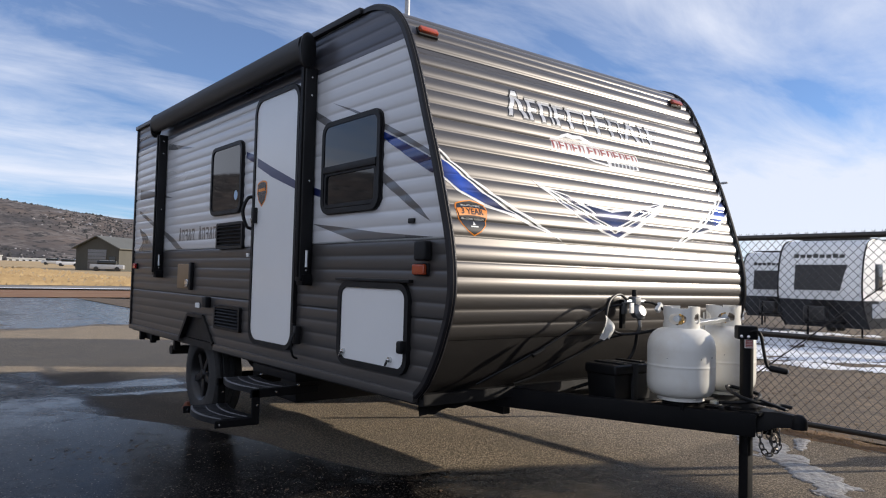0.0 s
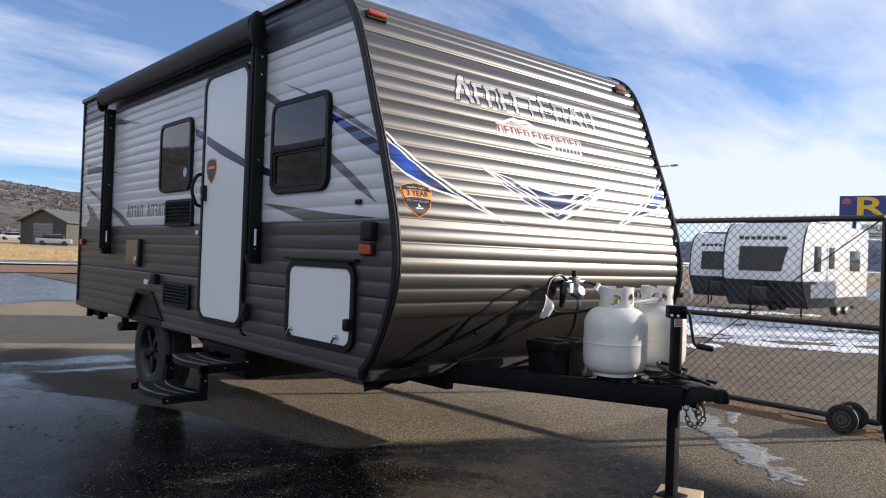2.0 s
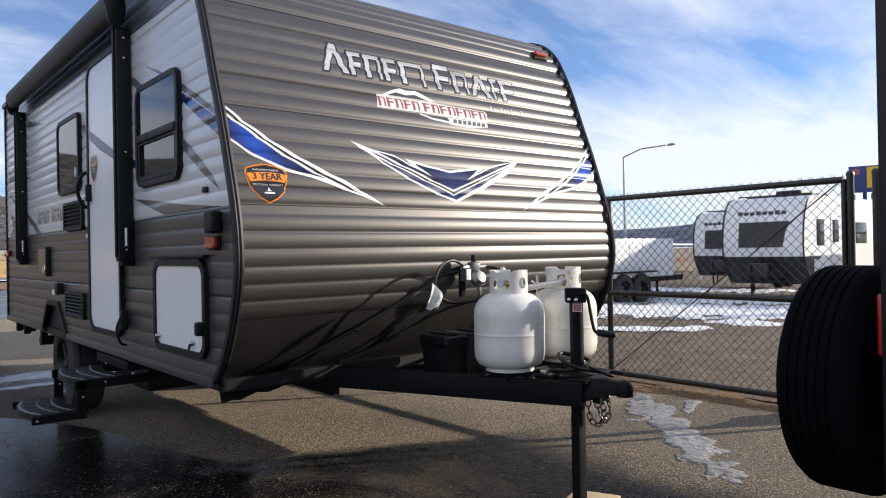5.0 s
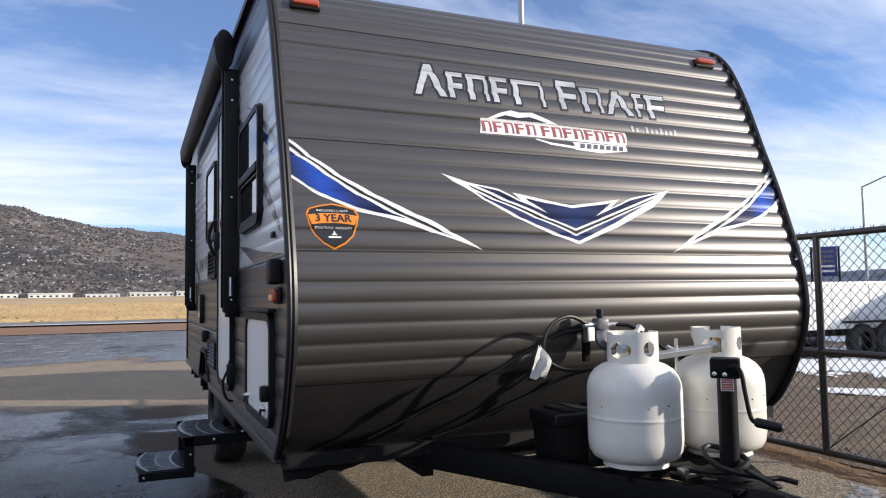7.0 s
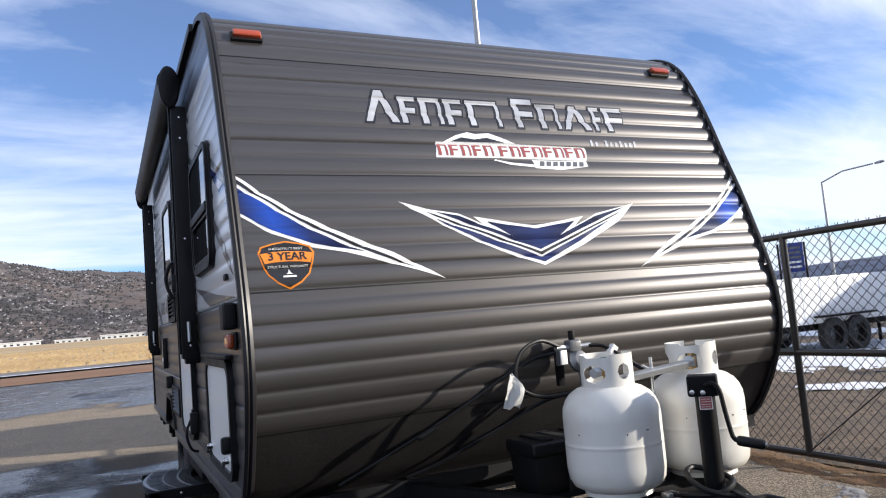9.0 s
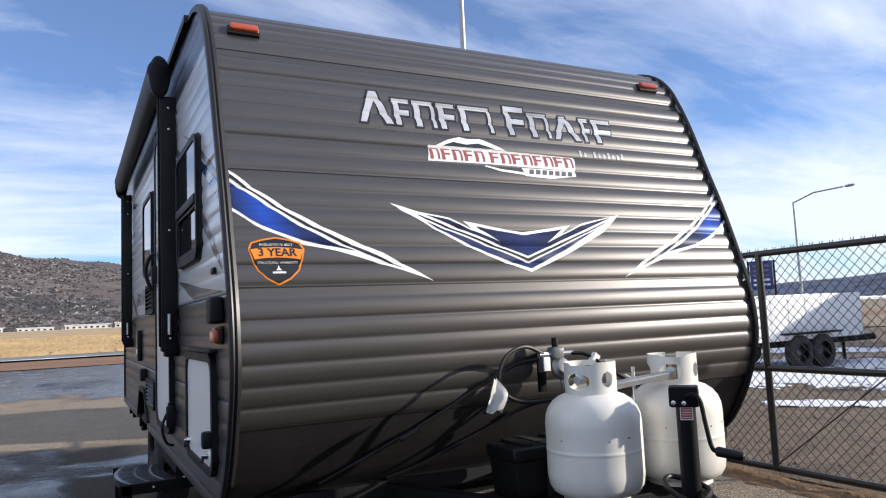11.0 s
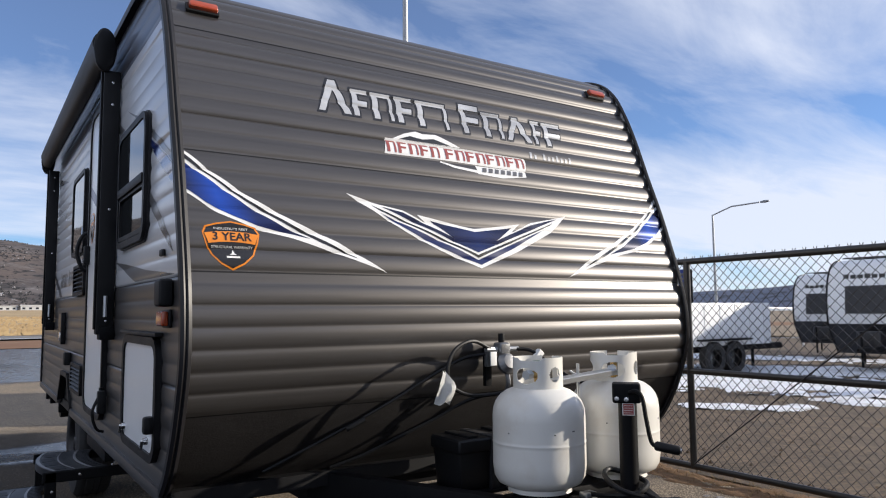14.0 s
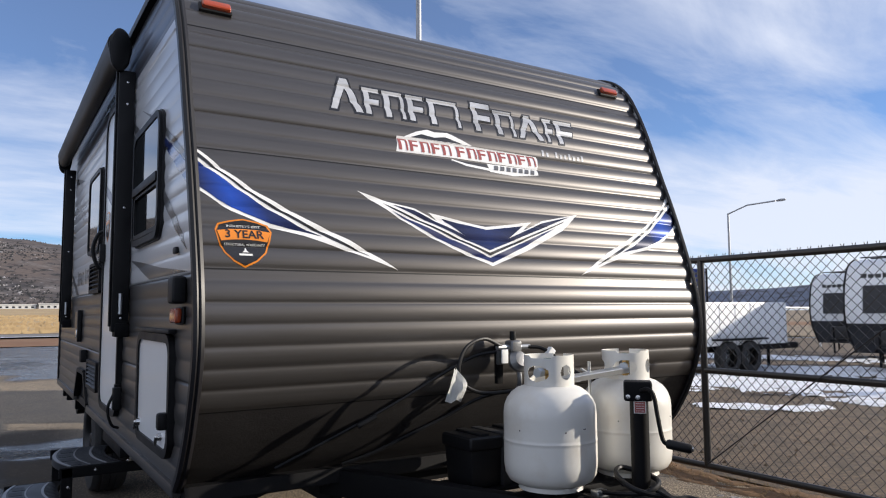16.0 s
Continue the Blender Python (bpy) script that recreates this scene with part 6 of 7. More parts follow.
# a tag that hangs from the left hose
bm = bmesh.new()
rows = []
for j in range(9):
    t = j / 8
    y = 0.010 - 0.025 * math.sin(t * 2.4)
    w = 0.010 + 0.026 * min(1, t * 3) - 0.006 * t
    rows.append([bm.verts.new((0.884 - 0.020 * t + w * k, y + 0.012 * math.sin(5 * t + 3 * k) - 0.008 * k * t, 1.050 - 0.115 * t + 0.008 * math.sin(4 * k + t))) for k in (-1, -0.5, 0, 0.5, 1)])
for a, b in zip(rows, rows[1:]):
    for k in range(4):
        bm.faces.new((a[k], a[k + 1], b[k + 1], b[k]))
bmesh.ops.solidify(bm, geom=bm.faces[:], thickness=0.0012)
part("paper_tag", bm, PAPER, reg, "white paper tag")

def on_front(x, z, lift):
    """The front skin's place at height z."""
    k = min(range(len(CURVE)), key=lambda i: abs(CURVE[i].z - z) + (9 if CURVE[i].y > 0.6 else 0))
    return front_at(x, k * STEP, lift)


for pts, r in (([(1.16, 1.105, 0.03), (1.06, 1.09, 0.016), (0.93, 1.03, 0.009), (0.76, 0.93, 0.009), (0.60, 0.845, 0.009), (0.45, 0.77, 0.009), (0.30, 0.69, 0.009)], 0.0070),
               ([(1.21, 0.95, 0.05), (1.12, 0.905, 0.02), (1.0, 0.84, 0.010), (0.86, 0.78, 0.010), (0.70, 0.71, 0.010), (0.58, 0.67, 0.010)], 0.008)):
    part("power_cable", tube(bend([on_front(*p) for p in pts], 8), r, 7), BLACK, reg, "loose black cable")
# dark bar in place of the tag's lens-shaped shadow on the skin
part("cable_joint", tube([on_front(0.655, 0.875, 0.02), on_front(0.585, 0.838, 0.02)], 0.012, 10), BLACK, reg)

# ---- battery box ----
bat = thing("battery_box", "black plastic battery box on the tongue", "battery box", (1.140, 0.085, 0.590))
bm = bx((-0.160, -0.095, 0.0), (0.160, 0.095, 0.150), 0.012)
for v in bm.verts:
    if v.co.z < 0.05:
        v.co.x *= 0.94; v.co.y *= 0.94
part("case", bm, BLACK, bat)
lid = part("lid", bx((-0.170, -0.105, 0.140), (0.170, 0.105, 0.195), 0.018, 3), BLACK, bat, "black lid")
for x in (-0.09, 0.09):
    part("lid_rib", bx((x - 0.022, -0.085, 0.193), (x + 0.022, 0.085, 0.204), 0.004), BLACK, lid)
part("strap", bx((-0.02, -0.108, 0.0), (0.02, 0.108, 0.199), 0.002), material("black_strap", (0.014, 0.014, 0.016), 0.7, scale=90), bat, "black webbing strap")
part("battery_tray", bx((0.88, -0.04, 0.578), (1.60, 0.20, 0.590), 0.003), BLACK_METAL, tongue)

blk = thing("wood_block", "short raw pine board under the jack foot", "wood block", (JX + 0.0, JY - 0.03, 0), 22)
part("board", bx((-0.20, -0.11, 0.0), (0.20, 0.11, 0.040), 0.003), WOOD, blk)
chk = thing("wheel_chock", "small faded orange wheel chock by the tyre", "wheel chock", (0.17, 4.00, 0), 0)
bm = bx((-0.06, -0.07, 0), (0.06, 0.07, 0.075), 0.006)
for v in bm.verts:
    if v.co.z > 0.04:
        v.co.y = -0.06 + (v.co.y + 0.07) * 0.25
part("chock_body", bm, material("faded_orange_plastic", (0.16, 0.045, 0.02), 0.6, scale=40, amount=0.4), chk)


# ---- the trailer that stands beside the camera ----
near = thing("neighbouring_trailer", "grey and white corrugated trailer with a rear spare tyre", "travel trailer")
NX, NY, NL = 0.998, -1.915, -7.6
NEAR_DARK = material("dark_grey_siding", (0.050, 0.046, 0.050), 0.42, 0.15, scale=8, stretch=(1, 0.3, 5), amount=0.4, spec=0.3, bump=0.04, bump_scale=3)
for z0, z1, mat in ((0.55, 1.80, NEAR_DARK), (1.80, 2.80, SIDE_WHITE)):
    bm = bmesh.new()
    n = int((z1 - z0) / 0.0085)
    prev = None
    for i in range(n + 1):
        z = z0 + (z1 - z0) * i / n
        x = NX - side_rib(z, 0.010)
        x2 = NX + 2.45
        row = [bm.verts.new(p) for p in ((x, NL, z), (x, NY, z), (x2, NY, z), (x2, NL, z))]
        if prev:
            for k in range(4):
                bm.faces.new((prev[k], prev[(k + 1) % 4], row[(k + 1) % 4], row[k]))
        prev = row
    part("body_wall", bm, mat, near, angle=60)
part("roof", bx((NX, NL, 2.79), (NX + 2.45, NY, 2.83), 0.008), WHITE_DOOR, near)
part("floor", bx((NX + 0.02, NL + 0.05, 0.50), (NX + 2.43, NY - 0.02, 0.56)), BLACK, near)
part("corner_moulding", bx((NX - 0.014, NY - 0.028, 0.50), (NX + 0.03, NY + 0.014, 2.84), 0.008), TRIM, near)
part("corner_moulding", bx((NX + 2.42, NY - 0.028, 0.50), (NX + 2.464, NY + 0.014, 2.84), 0.008), TRIM, near)
mk = part("side_reflector", bx((NX - 0.016, NY - 0.155, 0.895), (NX, NY - 0.055, 0.955), 0.006), BLACK, near)
part("lens", bx((NX - 0.034, NY - 0.148, 0.900), (NX - 0.014, NY - 0.062, 0.950), 0.012, 3), RED, mk, "red lens")
tl = part("tail_lamp", bx((NX + 0.05, NY, 0.86), (NX + 0.21, NY + 0.012, 1.06), 0.006), BLACK, near)
part("lens", bx((NX + 0.058, NY + 0.010, 0.868), (NX + 0.202, NY + 0.050, 1.052), 0.014, 3), RED, tl, "red tail lamp lens")
side_streak = bmesh.new()
ngon_sheet(side_streak, [(-1.92, 1.70), (-2.06, 1.715), (-2.4, 1.73), (-2.4, 1.705), (-2.06, 1.700)])
for v in side_streak.verts:
    v.co = (NX - side_rib(v.co.y, 0.010) - 0.003, v.co.x, v.co.y)
part("white_streak", side_streak, WHITE_INK, near)
tc0 = Matrix.Translation((1.345, NY + 0.092, 0.755)) @ pose(0, 0, 0, -90, 0, 0)
R = 0.372
prof = [(0.20, 0.0), (0.235, -0.012), (0.31, -0.014), (0.350, 0.006), (R - 0.004, 0.030), (R, 0.045)]
for k in range(5):
    z = 0.045 + 0.028 * k
    prof += [(R, z), (R, z + 0.021), (R - 0.006, z + 0.0225), (R - 0.006, z + 0.0265)]
prof += [(R, 0.185), (R - 0.004, 0.20), (0.350, 0.224), (0.31, 0.244), (0.235, 0.242), (0.20, 0.228)]
SPARE = material("dark_spare_rubber", (0.0035, 0.0035, 0.0048), 0.85, spec=0.06, scale=60, amount=0.3, bump=0.08, bump_scale=160)
spare = part("spare_tyre", turned(prof, 72, tc0), SPARE, near, "black spare tyre with grooved tread")
part("rim", turned([(0.0, 0.15), (0.09, 0.155), (0.15, 0.19), (0.185, 0.215), (0.205, 0.225), (0.205, 0.02), (0.19, 0.02)], 40, tc0), GALV, spare, "steel rim")
part("tyre_carrier", bx((1.307, NY, 0.60), (1.377, NY + 0.20, 0.90), 0.006), BLACK_METAL, near)
part("rear_bumper", bx((NX + 0.75, NY - 0.06, 0.44), (NX + 2.0, NY - 0.005, 0.52), 0.008), BLACK_METAL, near)
for y in (-4.2, -5.05):
    for x, s in ((NX + 0.06, 1), (NX + 2.39, -1)):
        m = Matrix.Translation((x, y, 0.345)) @ pose(0, 0, 0, 0, 90 * s, 0)
        w = part("wheel", turned([(0.205, 0.0), (0.285, -0.012), (0.341, 0.01), (0.345, 0.03), (0.345, 0.17), (0.341, 0.19), (0.285, 0.21), (0.205, 0.2)], 36, m), TYRE, near)
        part("rim", turned([(0, 0.05), (0.1, 0.06), (0.19, 0.02), (0.205, 0.0), (0.205, 0.19)], 28, m), GALV, w)


# ---- trailers across the yard ----
RV_WHITE = material("white_gelcoat", (0.80, 0.80, 0.80), 0.3, scale=3, amount=0.10, coat=0.3)
RV_BLACK = material("black_lower_panel", (0.016, 0.016, 0.018), 0.4, scale=20, amount=0.3)


def far_trailer(at, turn, label, long=6.2, unit=True, size=0.85):
    rv = thing("parked_trailer", label, "travel trailer", at, turn, "trailers parked across the yard")
    rv.scale = (size, size, size)
    W, H, F = 1.22, 2.98, 0.30
    out = [(0.55, F), (0.16, 0.85), (0.03, 1.20), (0.0, 1.55), (0.03, 1.95), (0.14, 2.42), (0.34, 2.76), (0.62, 2.92), (1.0, H), (long, H), (long, F)]
    loop = [Vector((0, *p)) for p in out]
    smooth = bend(loop[:9], 5) + loop[9:]

    def prism(bm, pts, x0, x1):
        a = [bm.verts.new((x0, p.y, p.z)) for p in pts]
        b = [bm.verts.new((x1, p.y, p.z)) for p in pts]
        n = len(pts)
        for k in range(n):
            bm.faces.new((a[k], a[(k + 1) % n], b[(k + 1) % n], b[k]))
        bm.faces.new(a[::-1]); bm.faces.new(b)
        return bm
    up = [p for p in smooth if p.z >= 1.14]
    lo = [Vector((0, long, 1.14))] + [p for p in smooth if p.z < 1.14 and p.y > long - 0.1] + [p for p in smooth if p.z < 1.14 and p.y < long - 0.1] + [Vector((0, 0.045, 1.14))]
    part("upper_body", prism(bmesh.new(), [Vector((0, long, 1.14)), Vector((0, 0.045, 1.14))] + up, -W, W), RV_WHITE, rv, "white upper body")
    part("front_mask", prism(bmesh.new(), [Vector((0, 1.3, 1.139)), Vector((0, 1.3, F + 0.03))] + [p for p in smooth if p.z < 1.14 and p.y < long - 0.1] + [Vector((0, 0.04, 1.139))], -W + 0.004, W - 0.004), RV_BLACK, rv, "black lower front")
    part("lower_body", bx((-W + 0.01, 1.3, 0.62), (W - 0.01, long, 1.139)), RV_WHITE, rv)
    # black strip standing in for the shaded underside
    part("skirt", bx((-W + 0.03, 1.28, F), (W - 0.03, long - 0.02, 0.62)), RV_BLACK, rv, "black strip for the shade under the body")
    for x in (-W, W):
        bm = bmesh.new()
        prev = None
        for p, q in zip(smooth, smooth[1:8 * 5]):
            sweep(bm, [(x, p.y - 0.01, p.z), (x, q.y - 0.01, q.z)], 0.026, 6)
        part("edge_moulding", bm, TRIM, rv)
    win = part("front_window", slab(bmesh.new(), [(-0.72, 1.42), (0.62, 1.42), (0.80, 2.20), (-0.72, 2.20)], -0.14, 0.10, Matrix(((1, 0, 0, 0), (0, 0, -1, 0.05), (0, 1, 0, 0), (0, 0, 0, 1))), 0.02), RV_BLACK, rv, "dark front window")
    for v in win.data.vertices:
        v.co.y += max(0, v.co.z - 1.55) * 0.13
    for k in range(8):
        part("name_mark", bx((-0.78 + 0.19 * k, 0.135, 2.40), (-0.64 + 0.19 * k, 0.30, 2.51 + 0.02 * (k % 3 == 0))), BLACK_INK, rv)
    if unit:
        part("roof_air_unit", bx((-0.40, 2.0, H), (0.40, 3.0, H + 0.26), 0.06), BLACK, rv, "black roof air conditioner")
    for y in (0.9, 1.5, 2.2):
        part("roof_rail", tube([(-W + 0.1, y, H + 0.05), (W - 0.1, y, H + 0.05)], 0.02, 6), BLACK, rv)
    for y0, y1, z0, z1 in ((1.0, 1.55, 1.45, 2.25), (4.3, 5.3, 1.5, 2.2)):
        part("side_window", bx((W - 0.01, y0, z0), (W + 0.02, y1, z1), 0.01), GLASS_DARK, rv, "dark side window")
    dr = part("side_door", bx((W, 2.1, 0.60), (W + 0.02, 2.85, 2.50), 0.01), RV_WHITE, rv)
    part("door_window", bx((W + 0.018, 2.22, 1.55), (W + 0.03, 2.72, 2.25), 0.01), GLASS_DARK, dr)
    part("storage_door", bx((W, 0.75, 0.62), (W + 0.015, 1.45, 1.05), 0.01), RV_WHITE, rv)
    for y in (3.6, 4.4):
        for x in (-W + 0.12, W - 0.12):
            m = Matrix.Translation((x, y, 0.34)) @ pose(0, 0, 0, 0, 90 if x < 0 else -90, 0)
            w = part("wheel", turned([(0.19, -0.03), (0.30, -0.035), (0.34, 0.0), (0.34, 0.15), (0.19, 0.16)], 24, m), TYRE, rv)
            part("rim", turned([(0, 0.0), (0.19, -0.03)], 20, m), GALV, w)
    part("tongue", tube([(-0.6, 0.5, 0.45), (0, -0.9, 0.45)], 0.05, 6), BLACK_METAL, rv)
    part("tongue", tube([(0.6, 0.5, 0.45), (0, -0.9, 0.45)], 0.05, 6), BLACK_METAL, rv)
    part("tank_cover", bx((-0.32, -0.35, 0.50), (0.32, 0.02, 0.95), 0.08, 3), RV_BLACK, rv)
    part("tongue_jack", tube([(0, -0.7, 0.0), (0, -0.7, 0.95)], 0.035, 8), BLACK_METAL, rv)
    for x in (-0.8, 0.8):
        part("front_leg", tube([(x, 1.2, 0.0), (x, 1.2, 0.5)], 0.03, 6), BLACK_METAL, rv)
    return rv


far_trailer((16.93, 6.18, -0.06), -88, "white travel trailer with black lower front in the yard")
far_trailer((22.3, 10.22, -0.10), -88, "white travel trailer parked behind another one", unit=False)
far_trailer((18.9, 2.2, -0.12), -88, "white travel trailer next to the sign", long=5.5, size=0.79)

# ---- cargo trailer that throws the long shadow across the lot ----
cg = thing("cargo_trailer", "tall white enclosed cargo trailer behind the gate", "trailer", (5.8, 4.9, 0.02))
part("box_body", bx((-1.2, 0.0, 0.55), (1.2, 3.0, 2.70), 0.04), RV_WHITE, cg, "white box body")
part("roof", bx((-1.22, -0.02, 2.69), (1.22, 3.02, 2.75), 0.02), RV_WHITE, cg)
dr = part("rear_door", bx((-1.05, 3.0, 0.65), (1.05, 3.03, 2.55), 0.01), RV_WHITE, cg)
part("door_bar", tube([(0.5, 3.05, 0.7), (0.5, 3.05, 2.5)], 0.02, 8), GALV, dr)
part("chassis", bx((-1.0, -0.9, 0.42), (1.0, 2.9, 0.55), 0.01), BLACK_METAL, cg)
for x, s in ((-1.24, 90), (1.24, -90)):
    m = Matrix.Translation((x, 1.7, 0.34)) @ pose(0, 0, 0, 0, s, 0)
    w = part("wheel", turned([(0.19, -0.03), (0.30, -0.035), (0.34, 0.0), (0.34, 0.15), (0.19, 0.16)], 24, m), TYRE, cg)
    part("rim", turned([(0, 0.0), (0.19, -0.03)], 20, m), GALV, w)
part("jack_leg", tube([(0, -0.85, 0.0), (0, -0.85, 0.8)], 0.035, 8), BLACK_METAL, cg)

# loose stones and clods on the yard
bm = bmesh.new()
rnd = random.Random(77)
for k in range(3200):
    x, y = 4.25 + 9 * rnd.random() ** 1.6, rnd.uniform(-3.5, 9.0)
    r, a = 0.006 + 0.022 * rnd.random() ** 3, rnd.uniform(0, 6.28)
    z = 0.010 + lie(x, y) + 0.02 * noise.noise((x * 0.7, y * 0.7, 0)) * (x > 4.6)
    base = [bm.verts.new((x + r * q * math.cos(a + i * 1.57), y + r * q * math.sin(a + i * 1.57), z)) for i, q in enumerate([rnd.uniform(0.7, 1.3) for _ in range(4)])]
    top = bm.verts.new((x + 0.3 * r, y, z + r * rnd.uniform(0.6, 1.1)))
    for i in range(4):
        bm.faces.new((base[i], base[(i + 1) % 4], top))
tagged(part("yard_stones", bm, GRAVEL, smooth=False), "loose stones and clods on bare soil", "stones", kind="stuff")

# ---- low utility trailer ----
ut = thing("utility_trailer", "low white enclosed utility trailer on two axles", "trailer", (11.6, 7.8, 0.03 + lie(14, 8)))
bm = bx((-0.6, 0, 0.62), (3.85, 1.9, 1.58), 0.03)
part("box_body", bm, RV_WHITE, ut, "white box body")
for k in range(8):
    part("body_rib", bx((-0.3 + 0.55 * k, -0.012, 0.64), (-0.27 + 0.55 * k, 0.0, 1.56)), RV_WHITE, ut)
for x in (1.58, 2.32):
    for y, s in ((0.02, -90), (1.88, 90)):
        m = Matrix.Translation((x, y, 0.36)) @ pose(0, 0, 0, s, 0, 0)
        w = part("wheel", turned([(0.20, -0.12), (0.31, -0.13), (0.36, -0.10), (0.36, 0.06), (0.20, 0.08)][::1], 28, m), TYRE, ut)
        part("rim", turned([(0, 0.02), (0.12, 0.03), (0.20, 0.07)], 20, m), GALV, w)
part("fender", bx((1.05, -0.18, 0.74), (2.85, -0.004, 0.78), 0.01), BLACK_METAL, ut)
part("chassis", bx((-0.6, 0.2, 0.48), (4.6, 1.7, 0.62), 0.01), BLACK_METAL, ut)
part("jack_leg", tube([(4.5, 0.95, 0.0), (4.5, 0.95, 0.9)], 0.04, 8), BLACK_METAL, ut)
rail = thing("pipe_rail", "white painted pipe rail across the yard", "rail", (0, 0, 0))
part("pipe", tube([(16, 17.0, 1.45), (34, 17.5, 1.30)], 0.05, 8), RV_WHITE, rail)
for x in (17, 22.5, 28, 33.5):
    part("pipe_post", tube([(x, 17.0 + (x - 16) / 36, lie(x, 17)), (x, 17.0 + (x - 16) / 36, 1.45 - (x - 16) / 120)], 0.05, 8), RV_WHITE, rail)

# ---- sign, lamps, poles ----
SIGN_BLUE = material("sign_blue", (0.015, 0.035, 0.20), 0.4, scale=6, amount=0.2)
YELLOW = material("sign_yellow", (0.80, 0.50, 0.02), 0.4, scale=6, amount=0.2)
def bearing(eye, az, dist):
    return (eye[0] + dist * math.sin(radians(az)), eye[1] + dist * math.cos(radians(az)))


sx, sy = bearing((-1.865, -2.75), 72.55, 40)
sg = thing("road_sign", "blue dealer sign with yellow letters on two posts", "sign", (sx, sy, 0.05), -73)
part("board", bx((-1.85, -0.10, 3.58), (1.85, 0.10, 4.83), 0.02), SIGN_BLUE, sg)
part("lower_board", bx((-0.9, -0.08, 2.75), (1.6, 0.08, 3.45), 0.02), PAPER, sg, "white lower board")
for k in range(2):
    part("bar", bx((-0.75, -0.10, 2.84 + 0.12 * k), (1.45 - 0.2 * k, -0.08, 2.90 + 0.12 * k)), GREY_INK, sg)
bm = text_sheet("RV", 1.45, offset=0.02)
for v in bm.verts:
    v.co = (v.co.x * 1.5 + 0.08, -0.115, 4.22 + v.co.y * 0.95)
part("lettering", bm, YELLOW, sg, "yellow letters")
bm = text_sheet("SALES", 0.36)
for v in bm.verts:
    v.co = (v.co.x - 0.25, -0.086, 3.26 + v.co.y)
part("lettering", bm, BLACK_INK, sg, "dark letters")
part("emblem", slab(bmesh.new(), [(-1.72, 4.42), (-1.40, 4.42), (-1.34, 4.62), (-1.54, 4.75), (-1.75, 4.62)], 0.0, 0.02, Matrix(((1, 0, 0, 0), (0, 0, -1, -0.10), (0, 1, 0, 0), (0, 0, 0, 1)))), RED_INK, sg)
for x in (-1.2, 1.2):
    part("sign_post", tube([(x, 0.14, lie(sx, sy) - 0.1), (x, 0.14, 4.75)], 0.09, 10), SIGN_BLUE, sg)
cab = thing("white_cabinet", "tall white service cabinet in the yard", "cabinet", (*bearing((-1.8, -2.66), 73.1, 17.0), -0.25), -73)
part("cabinet_body", bx((-0.17, -0.15, 0.35), (0.17, 0.15, 1.95), 0.03), RV_WHITE, cab)
part("cabinet_plinth", bx((-0.19, -0.17, 0.0), (0.19, 0.17, 0.38), 0.01), BLACK, cab)

px, py = bearing((-0.45, -2.35), 51.4, 30)
sg2 = thing("notice_board", "small dark notice board on two posts", "sign", (px, py, lie(px, py) + 0.2), -52)
part("board", bx((-0.40, -0.03, 1.95), (0.40, 0.03, 3.05), 0.01), SIGN_BLUE, sg2)
for k in range(5):
    part("bar", bx((-0.30, -0.036, 2.1 + 0.18 * k), (0.30, -0.03, 2.18 + 0.18 * k)), PAPER if k < 2 else GREY_INK, sg2)
for x in (-0.45, 0.45):
    part("board_post", tube([(x, 0, 0), (x, 0, 3.05)], 0.04, 8), BLACK_METAL, sg2)

POLE = material("grey_galvanised_pole", (0.42, 0.43, 0.44), 0.5, 0.5, scale=10, amount=0.3)
fp = thing("flag_pole", "tall bare grey metal pole behind the trailer", "pole", (7.4, 11.3, lie(7.4, 0)))
part("pole", tube([(0, 0, 0), (0, 0, 6), (0, 0, 14)], [0.075, 0.065, 0.045], 14), POLE, fp)
lx, ly = bearing((-0.58, -2.29), 54.18, 26)
sl = thing("street_lamp", "thin grey street lamp with a bent arm", "street lamp", (lx, ly, lie(lx, ly)))
KNEE = 4.51 - lie(lx, ly)
part("pole", tube([(0, 0, 0), (0, 0, KNEE)], [0.055, 0.032], 10), POLE, sl)
part("arm", tube([(0, 0, KNEE - 0.02), (-0.12, -0.82, KNEE + 0.17), (-0.30, -1.95, KNEE + 0.15)], 0.024, 8), POLE, sl)
part("lamp_head", turned([(0, -0.17), (0.05, -0.15), (0.075, 0.0), (0.05, 0.15), (0, 0.18)], 12, Matrix.Translation((-0.34, -2.16, KNEE + 0.145)) @ pose(0, 0, 0, 90, 0, -9) @ Matrix.Diagonal((1, 0.6, 1, 1))), POLE, sl)

bm = bmesh.new()
rnd = random.Random(31)
for k in range(7000):
    x, y = rnd.uniform(-34, 16), 47.3 + 75 * rnd.random() ** 1.5
    h, w, a = rnd.uniform(0.06, 0.26), rnd.uniform(0.05, 0.18), rnd.uniform(-0.2, 0.2)
    z = 0.11 + 0.012 * (y - 47)
    v = [bm.verts.new(p) for p in ((x - w, y, z), (x + w, y, z), (x + w * 0.6 + a, y + 0.05, z + h), (x - w * 0.5 + a, y + 0.05, z + h * 0.8))]
    bm.faces.new(v)
tagged(part("field_grass", bm, FIELD, smooth=False), "tall dry grass at the field edge", "grass", kind="stuff")

# ---- shed, cars and far buildings ----
SHED_WALL = material("olive_metal_shed", (0.055, 0.052, 0.040), 0.6, scale=2, stretch=(3, 3, 0.3), amount=0.5)
SHED_ROOF = material("grey_green_metal_roof", (0.12, 0.12, 0.105), 0.5, scale=2, amount=0.3)


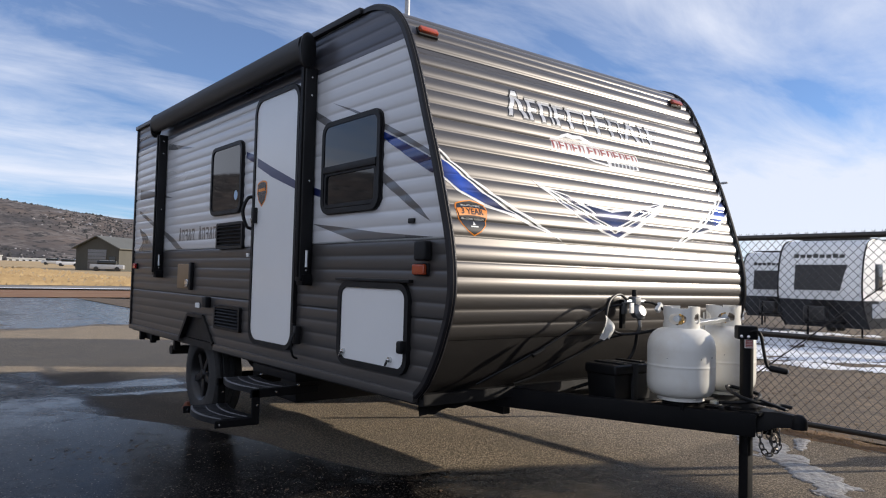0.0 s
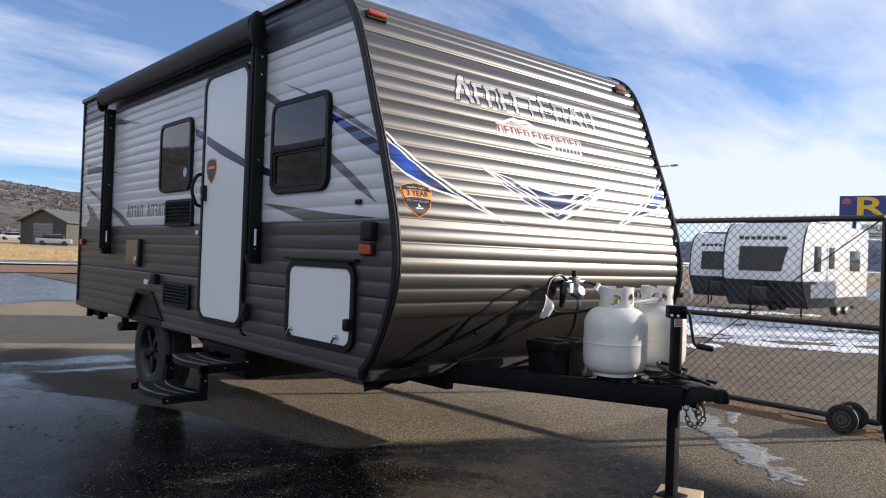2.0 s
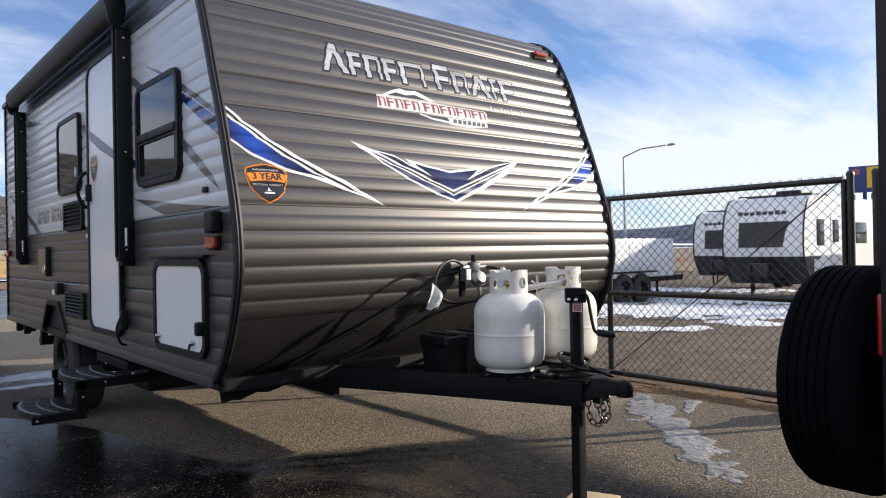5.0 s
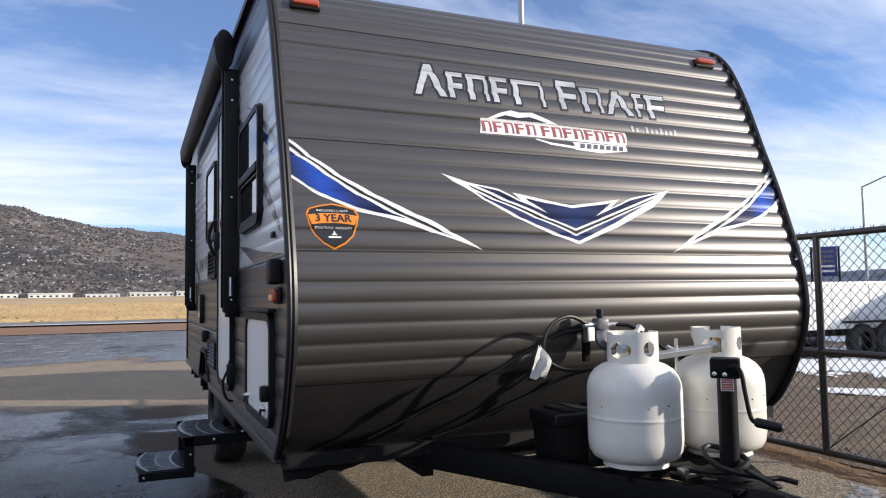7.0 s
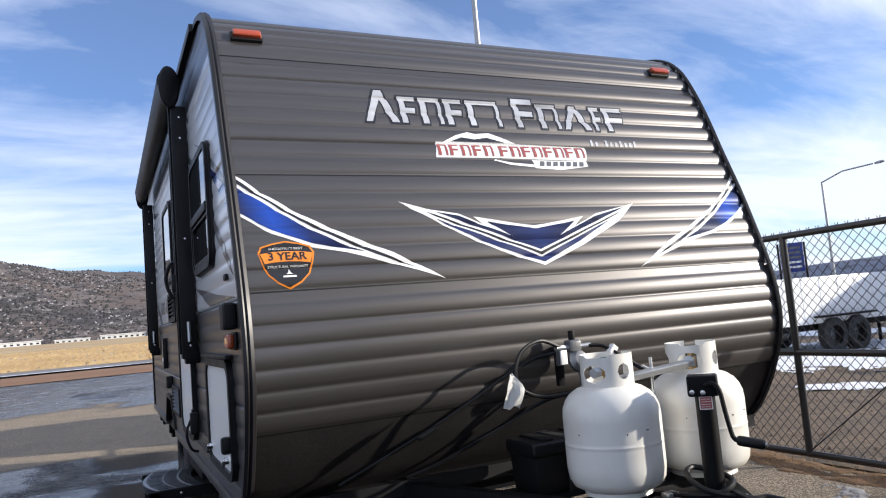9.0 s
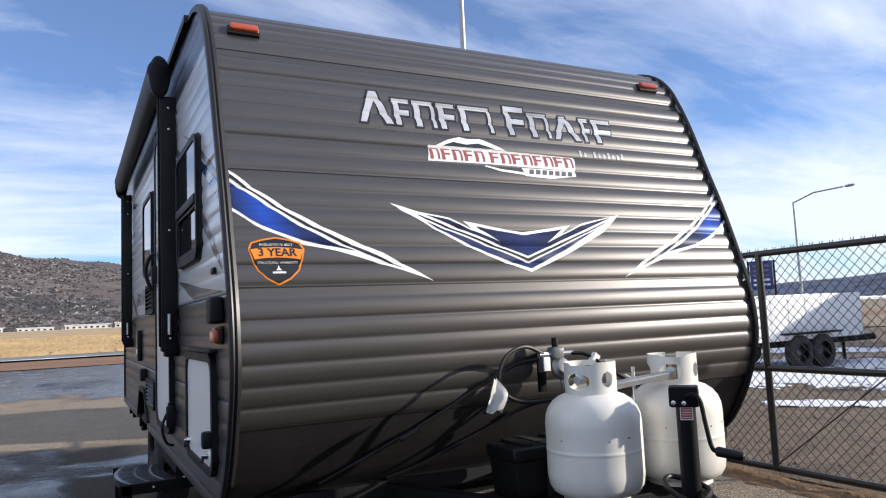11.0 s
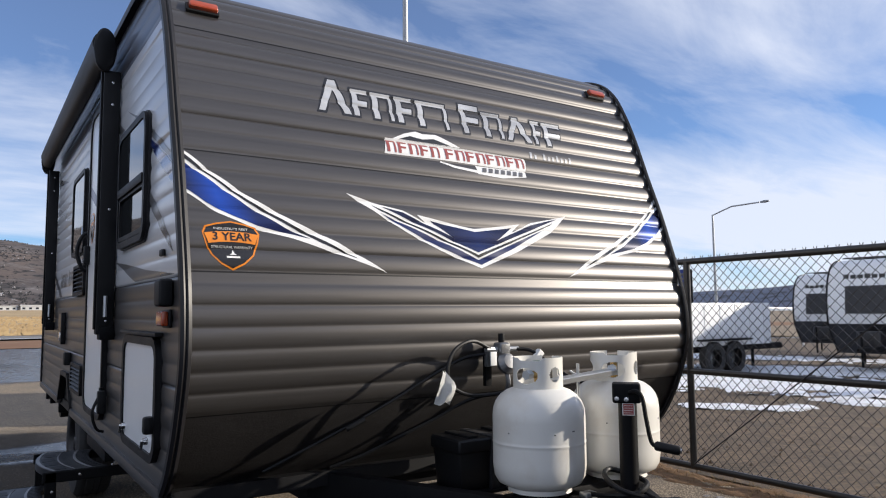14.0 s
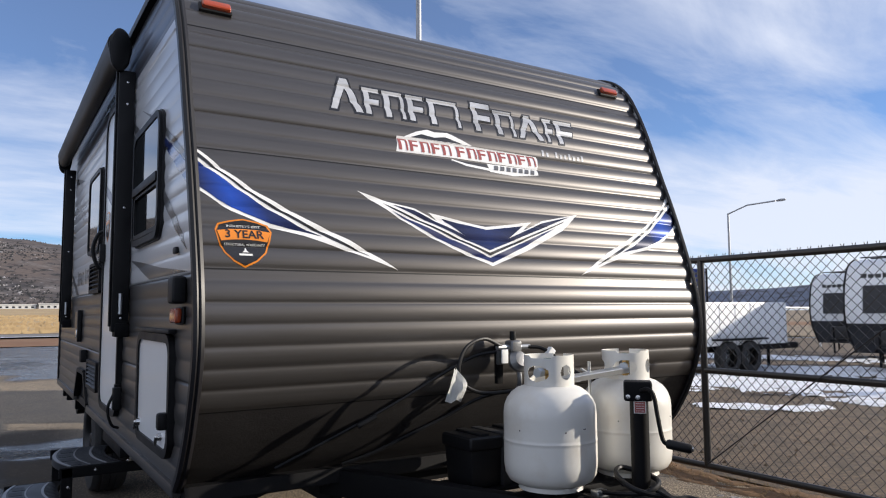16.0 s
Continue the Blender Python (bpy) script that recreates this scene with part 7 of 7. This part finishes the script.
def gable_shed(at, turn, w, d, h, rise, label):
    sh = thing("shed", label, "building", at, turn)
    bm = bmesh.new()
    pts = [(-w / 2, 0), (w / 2, 0), (w / 2, h), (0, h + rise), (-w / 2, h)]
    slab(bm, pts, 0, d, Matrix(((1, 0, 0, 0), (0, 0, 1, 0), (0, 1, 0, 0), (0, 0, 0, 1))))
    part("wall", bm, SHED_WALL, sh)
    for s in (-1, 1):
        a = math.atan2(rise, w / 2)
        L = math.hypot(rise, w / 2) + 0.5
        m = Matrix.Translation((0, d / 2, h + rise + 0.06)) @ Matrix.Rotation(s * a, 4, "Y")
        part("roof", box(bmesh.new(), (0 if s > 0 else -L, -d / 2 - 0.5, 0), (L if s > 0 else 0, d / 2 + 0.5, 0.14), 0.02, 1, m), SHED_ROOF, sh, "grey metal roof")
    dr = part("roller_door", bx((-1.6, -0.08, 0), (1.6, 0.02, min(h, 3.2)), 0.02), GREY_INK, sh)
    for k in range(6):
        part("door_slat", bx((-1.55, -0.10, 0.2 + 0.5 * k), (1.55, -0.08, 0.25 + 0.5 * k)), BLACK_INK, dr)
    part("window", bx((w * 0.28, -0.05, 1.2), (w * 0.42, 0.02, 2.2)), GLASS_DARK, sh)
    return sh


gable_shed((*bearing((-2, -2.3), 12.2, 118), 0.85), -52, 7.5, 14, 3.4, 1.7, "olive metal gable shed beyond the field edge")
gable_shed((*bearing((-2, -2.3), 15.2, 126), 0.9), -52, 8.5, 12, 3.2, 1.4, "low olive metal shed beside a taller one")


def small_car(at, turn, color, label):
    car = thing("parked_car", label, "car", at, turn, "cars by the shed")
    paint = material("car_paint", color, 0.3, scale=2, amount=0.1, coat=0.6)
    part("body", bx((-0.9, -2.2, 0.3), (0.9, 2.2, 0.95), 0.14, 3), paint, car)
    part("cabin", bx((-0.78, -1.2, 0.9), (0.78, 1.3, 1.5), 0.2, 3), GLASS_DARK, car)
    part("roof_panel", bx((-0.7, -0.9, 1.46), (0.7, 1.0, 1.53), 0.03), paint, car)
    for x in (-0.85, 0.85):
        for y in (-1.35, 1.35):
            part("wheel", turned([(0, -0.1), (0.32, -0.1), (0.33, 0.1), (0, 0.1)], 18, Matrix.Translation((x, y, 0.33)) @ pose(0, 0, 0, 0, 90, 0)), TYRE, car)


for az, dist, col, lb in ((10.4, 165, (0.78, 0.78, 0.78), "white car parked by the shed"), (12.9, 112, (0.35, 0.36, 0.38), "grey pickup parked by the shed"), (9.4, 190, (0.5, 0.5, 0.5), "pale car parked far off")):
    small_car((*bearing((-2, -2.3), az, dist), 0.12 + 0.012 * (dist - 49)), 70, col, lb)

WHITE_WALL = material("white_block_wall", (0.74, 0.72, 0.68), 0.7, scale=1, amount=0.2)
rnd = random.Random(11)
for k in range(9):
    az = -12.0 + 3.3 * k
    x, y = bearing((-0.5, -2.3), az, 345 + rnd.uniform(-8, 8))
    w = rnd.uniform(13, 19)
    h = rnd.uniform(1.2, 2.2)
    bl = thing("far_building", "long low white building at the foot of the hills", "building", (x, y, 3.2), -az, "row of far white buildings")
    part("wall", bx((-w / 2, 0, 0), (w / 2, 8, h)), WHITE_WALL, bl)
    part("roof", bx((-w / 2 - 0.3, -0.3, h), (w / 2 + 0.3, 8.3, h + 0.35)), WHITE_WALL, bl)
    nwin = int(w / 2.2)
    for i in range(nwin):
        xx = -w / 2 + (i + 0.5) * w / nwin
        part("window", bx((xx - 0.5, -0.06, h * 0.35), (xx + 0.5, 0.02, h * 0.7)), GLASS_DARK, bl)
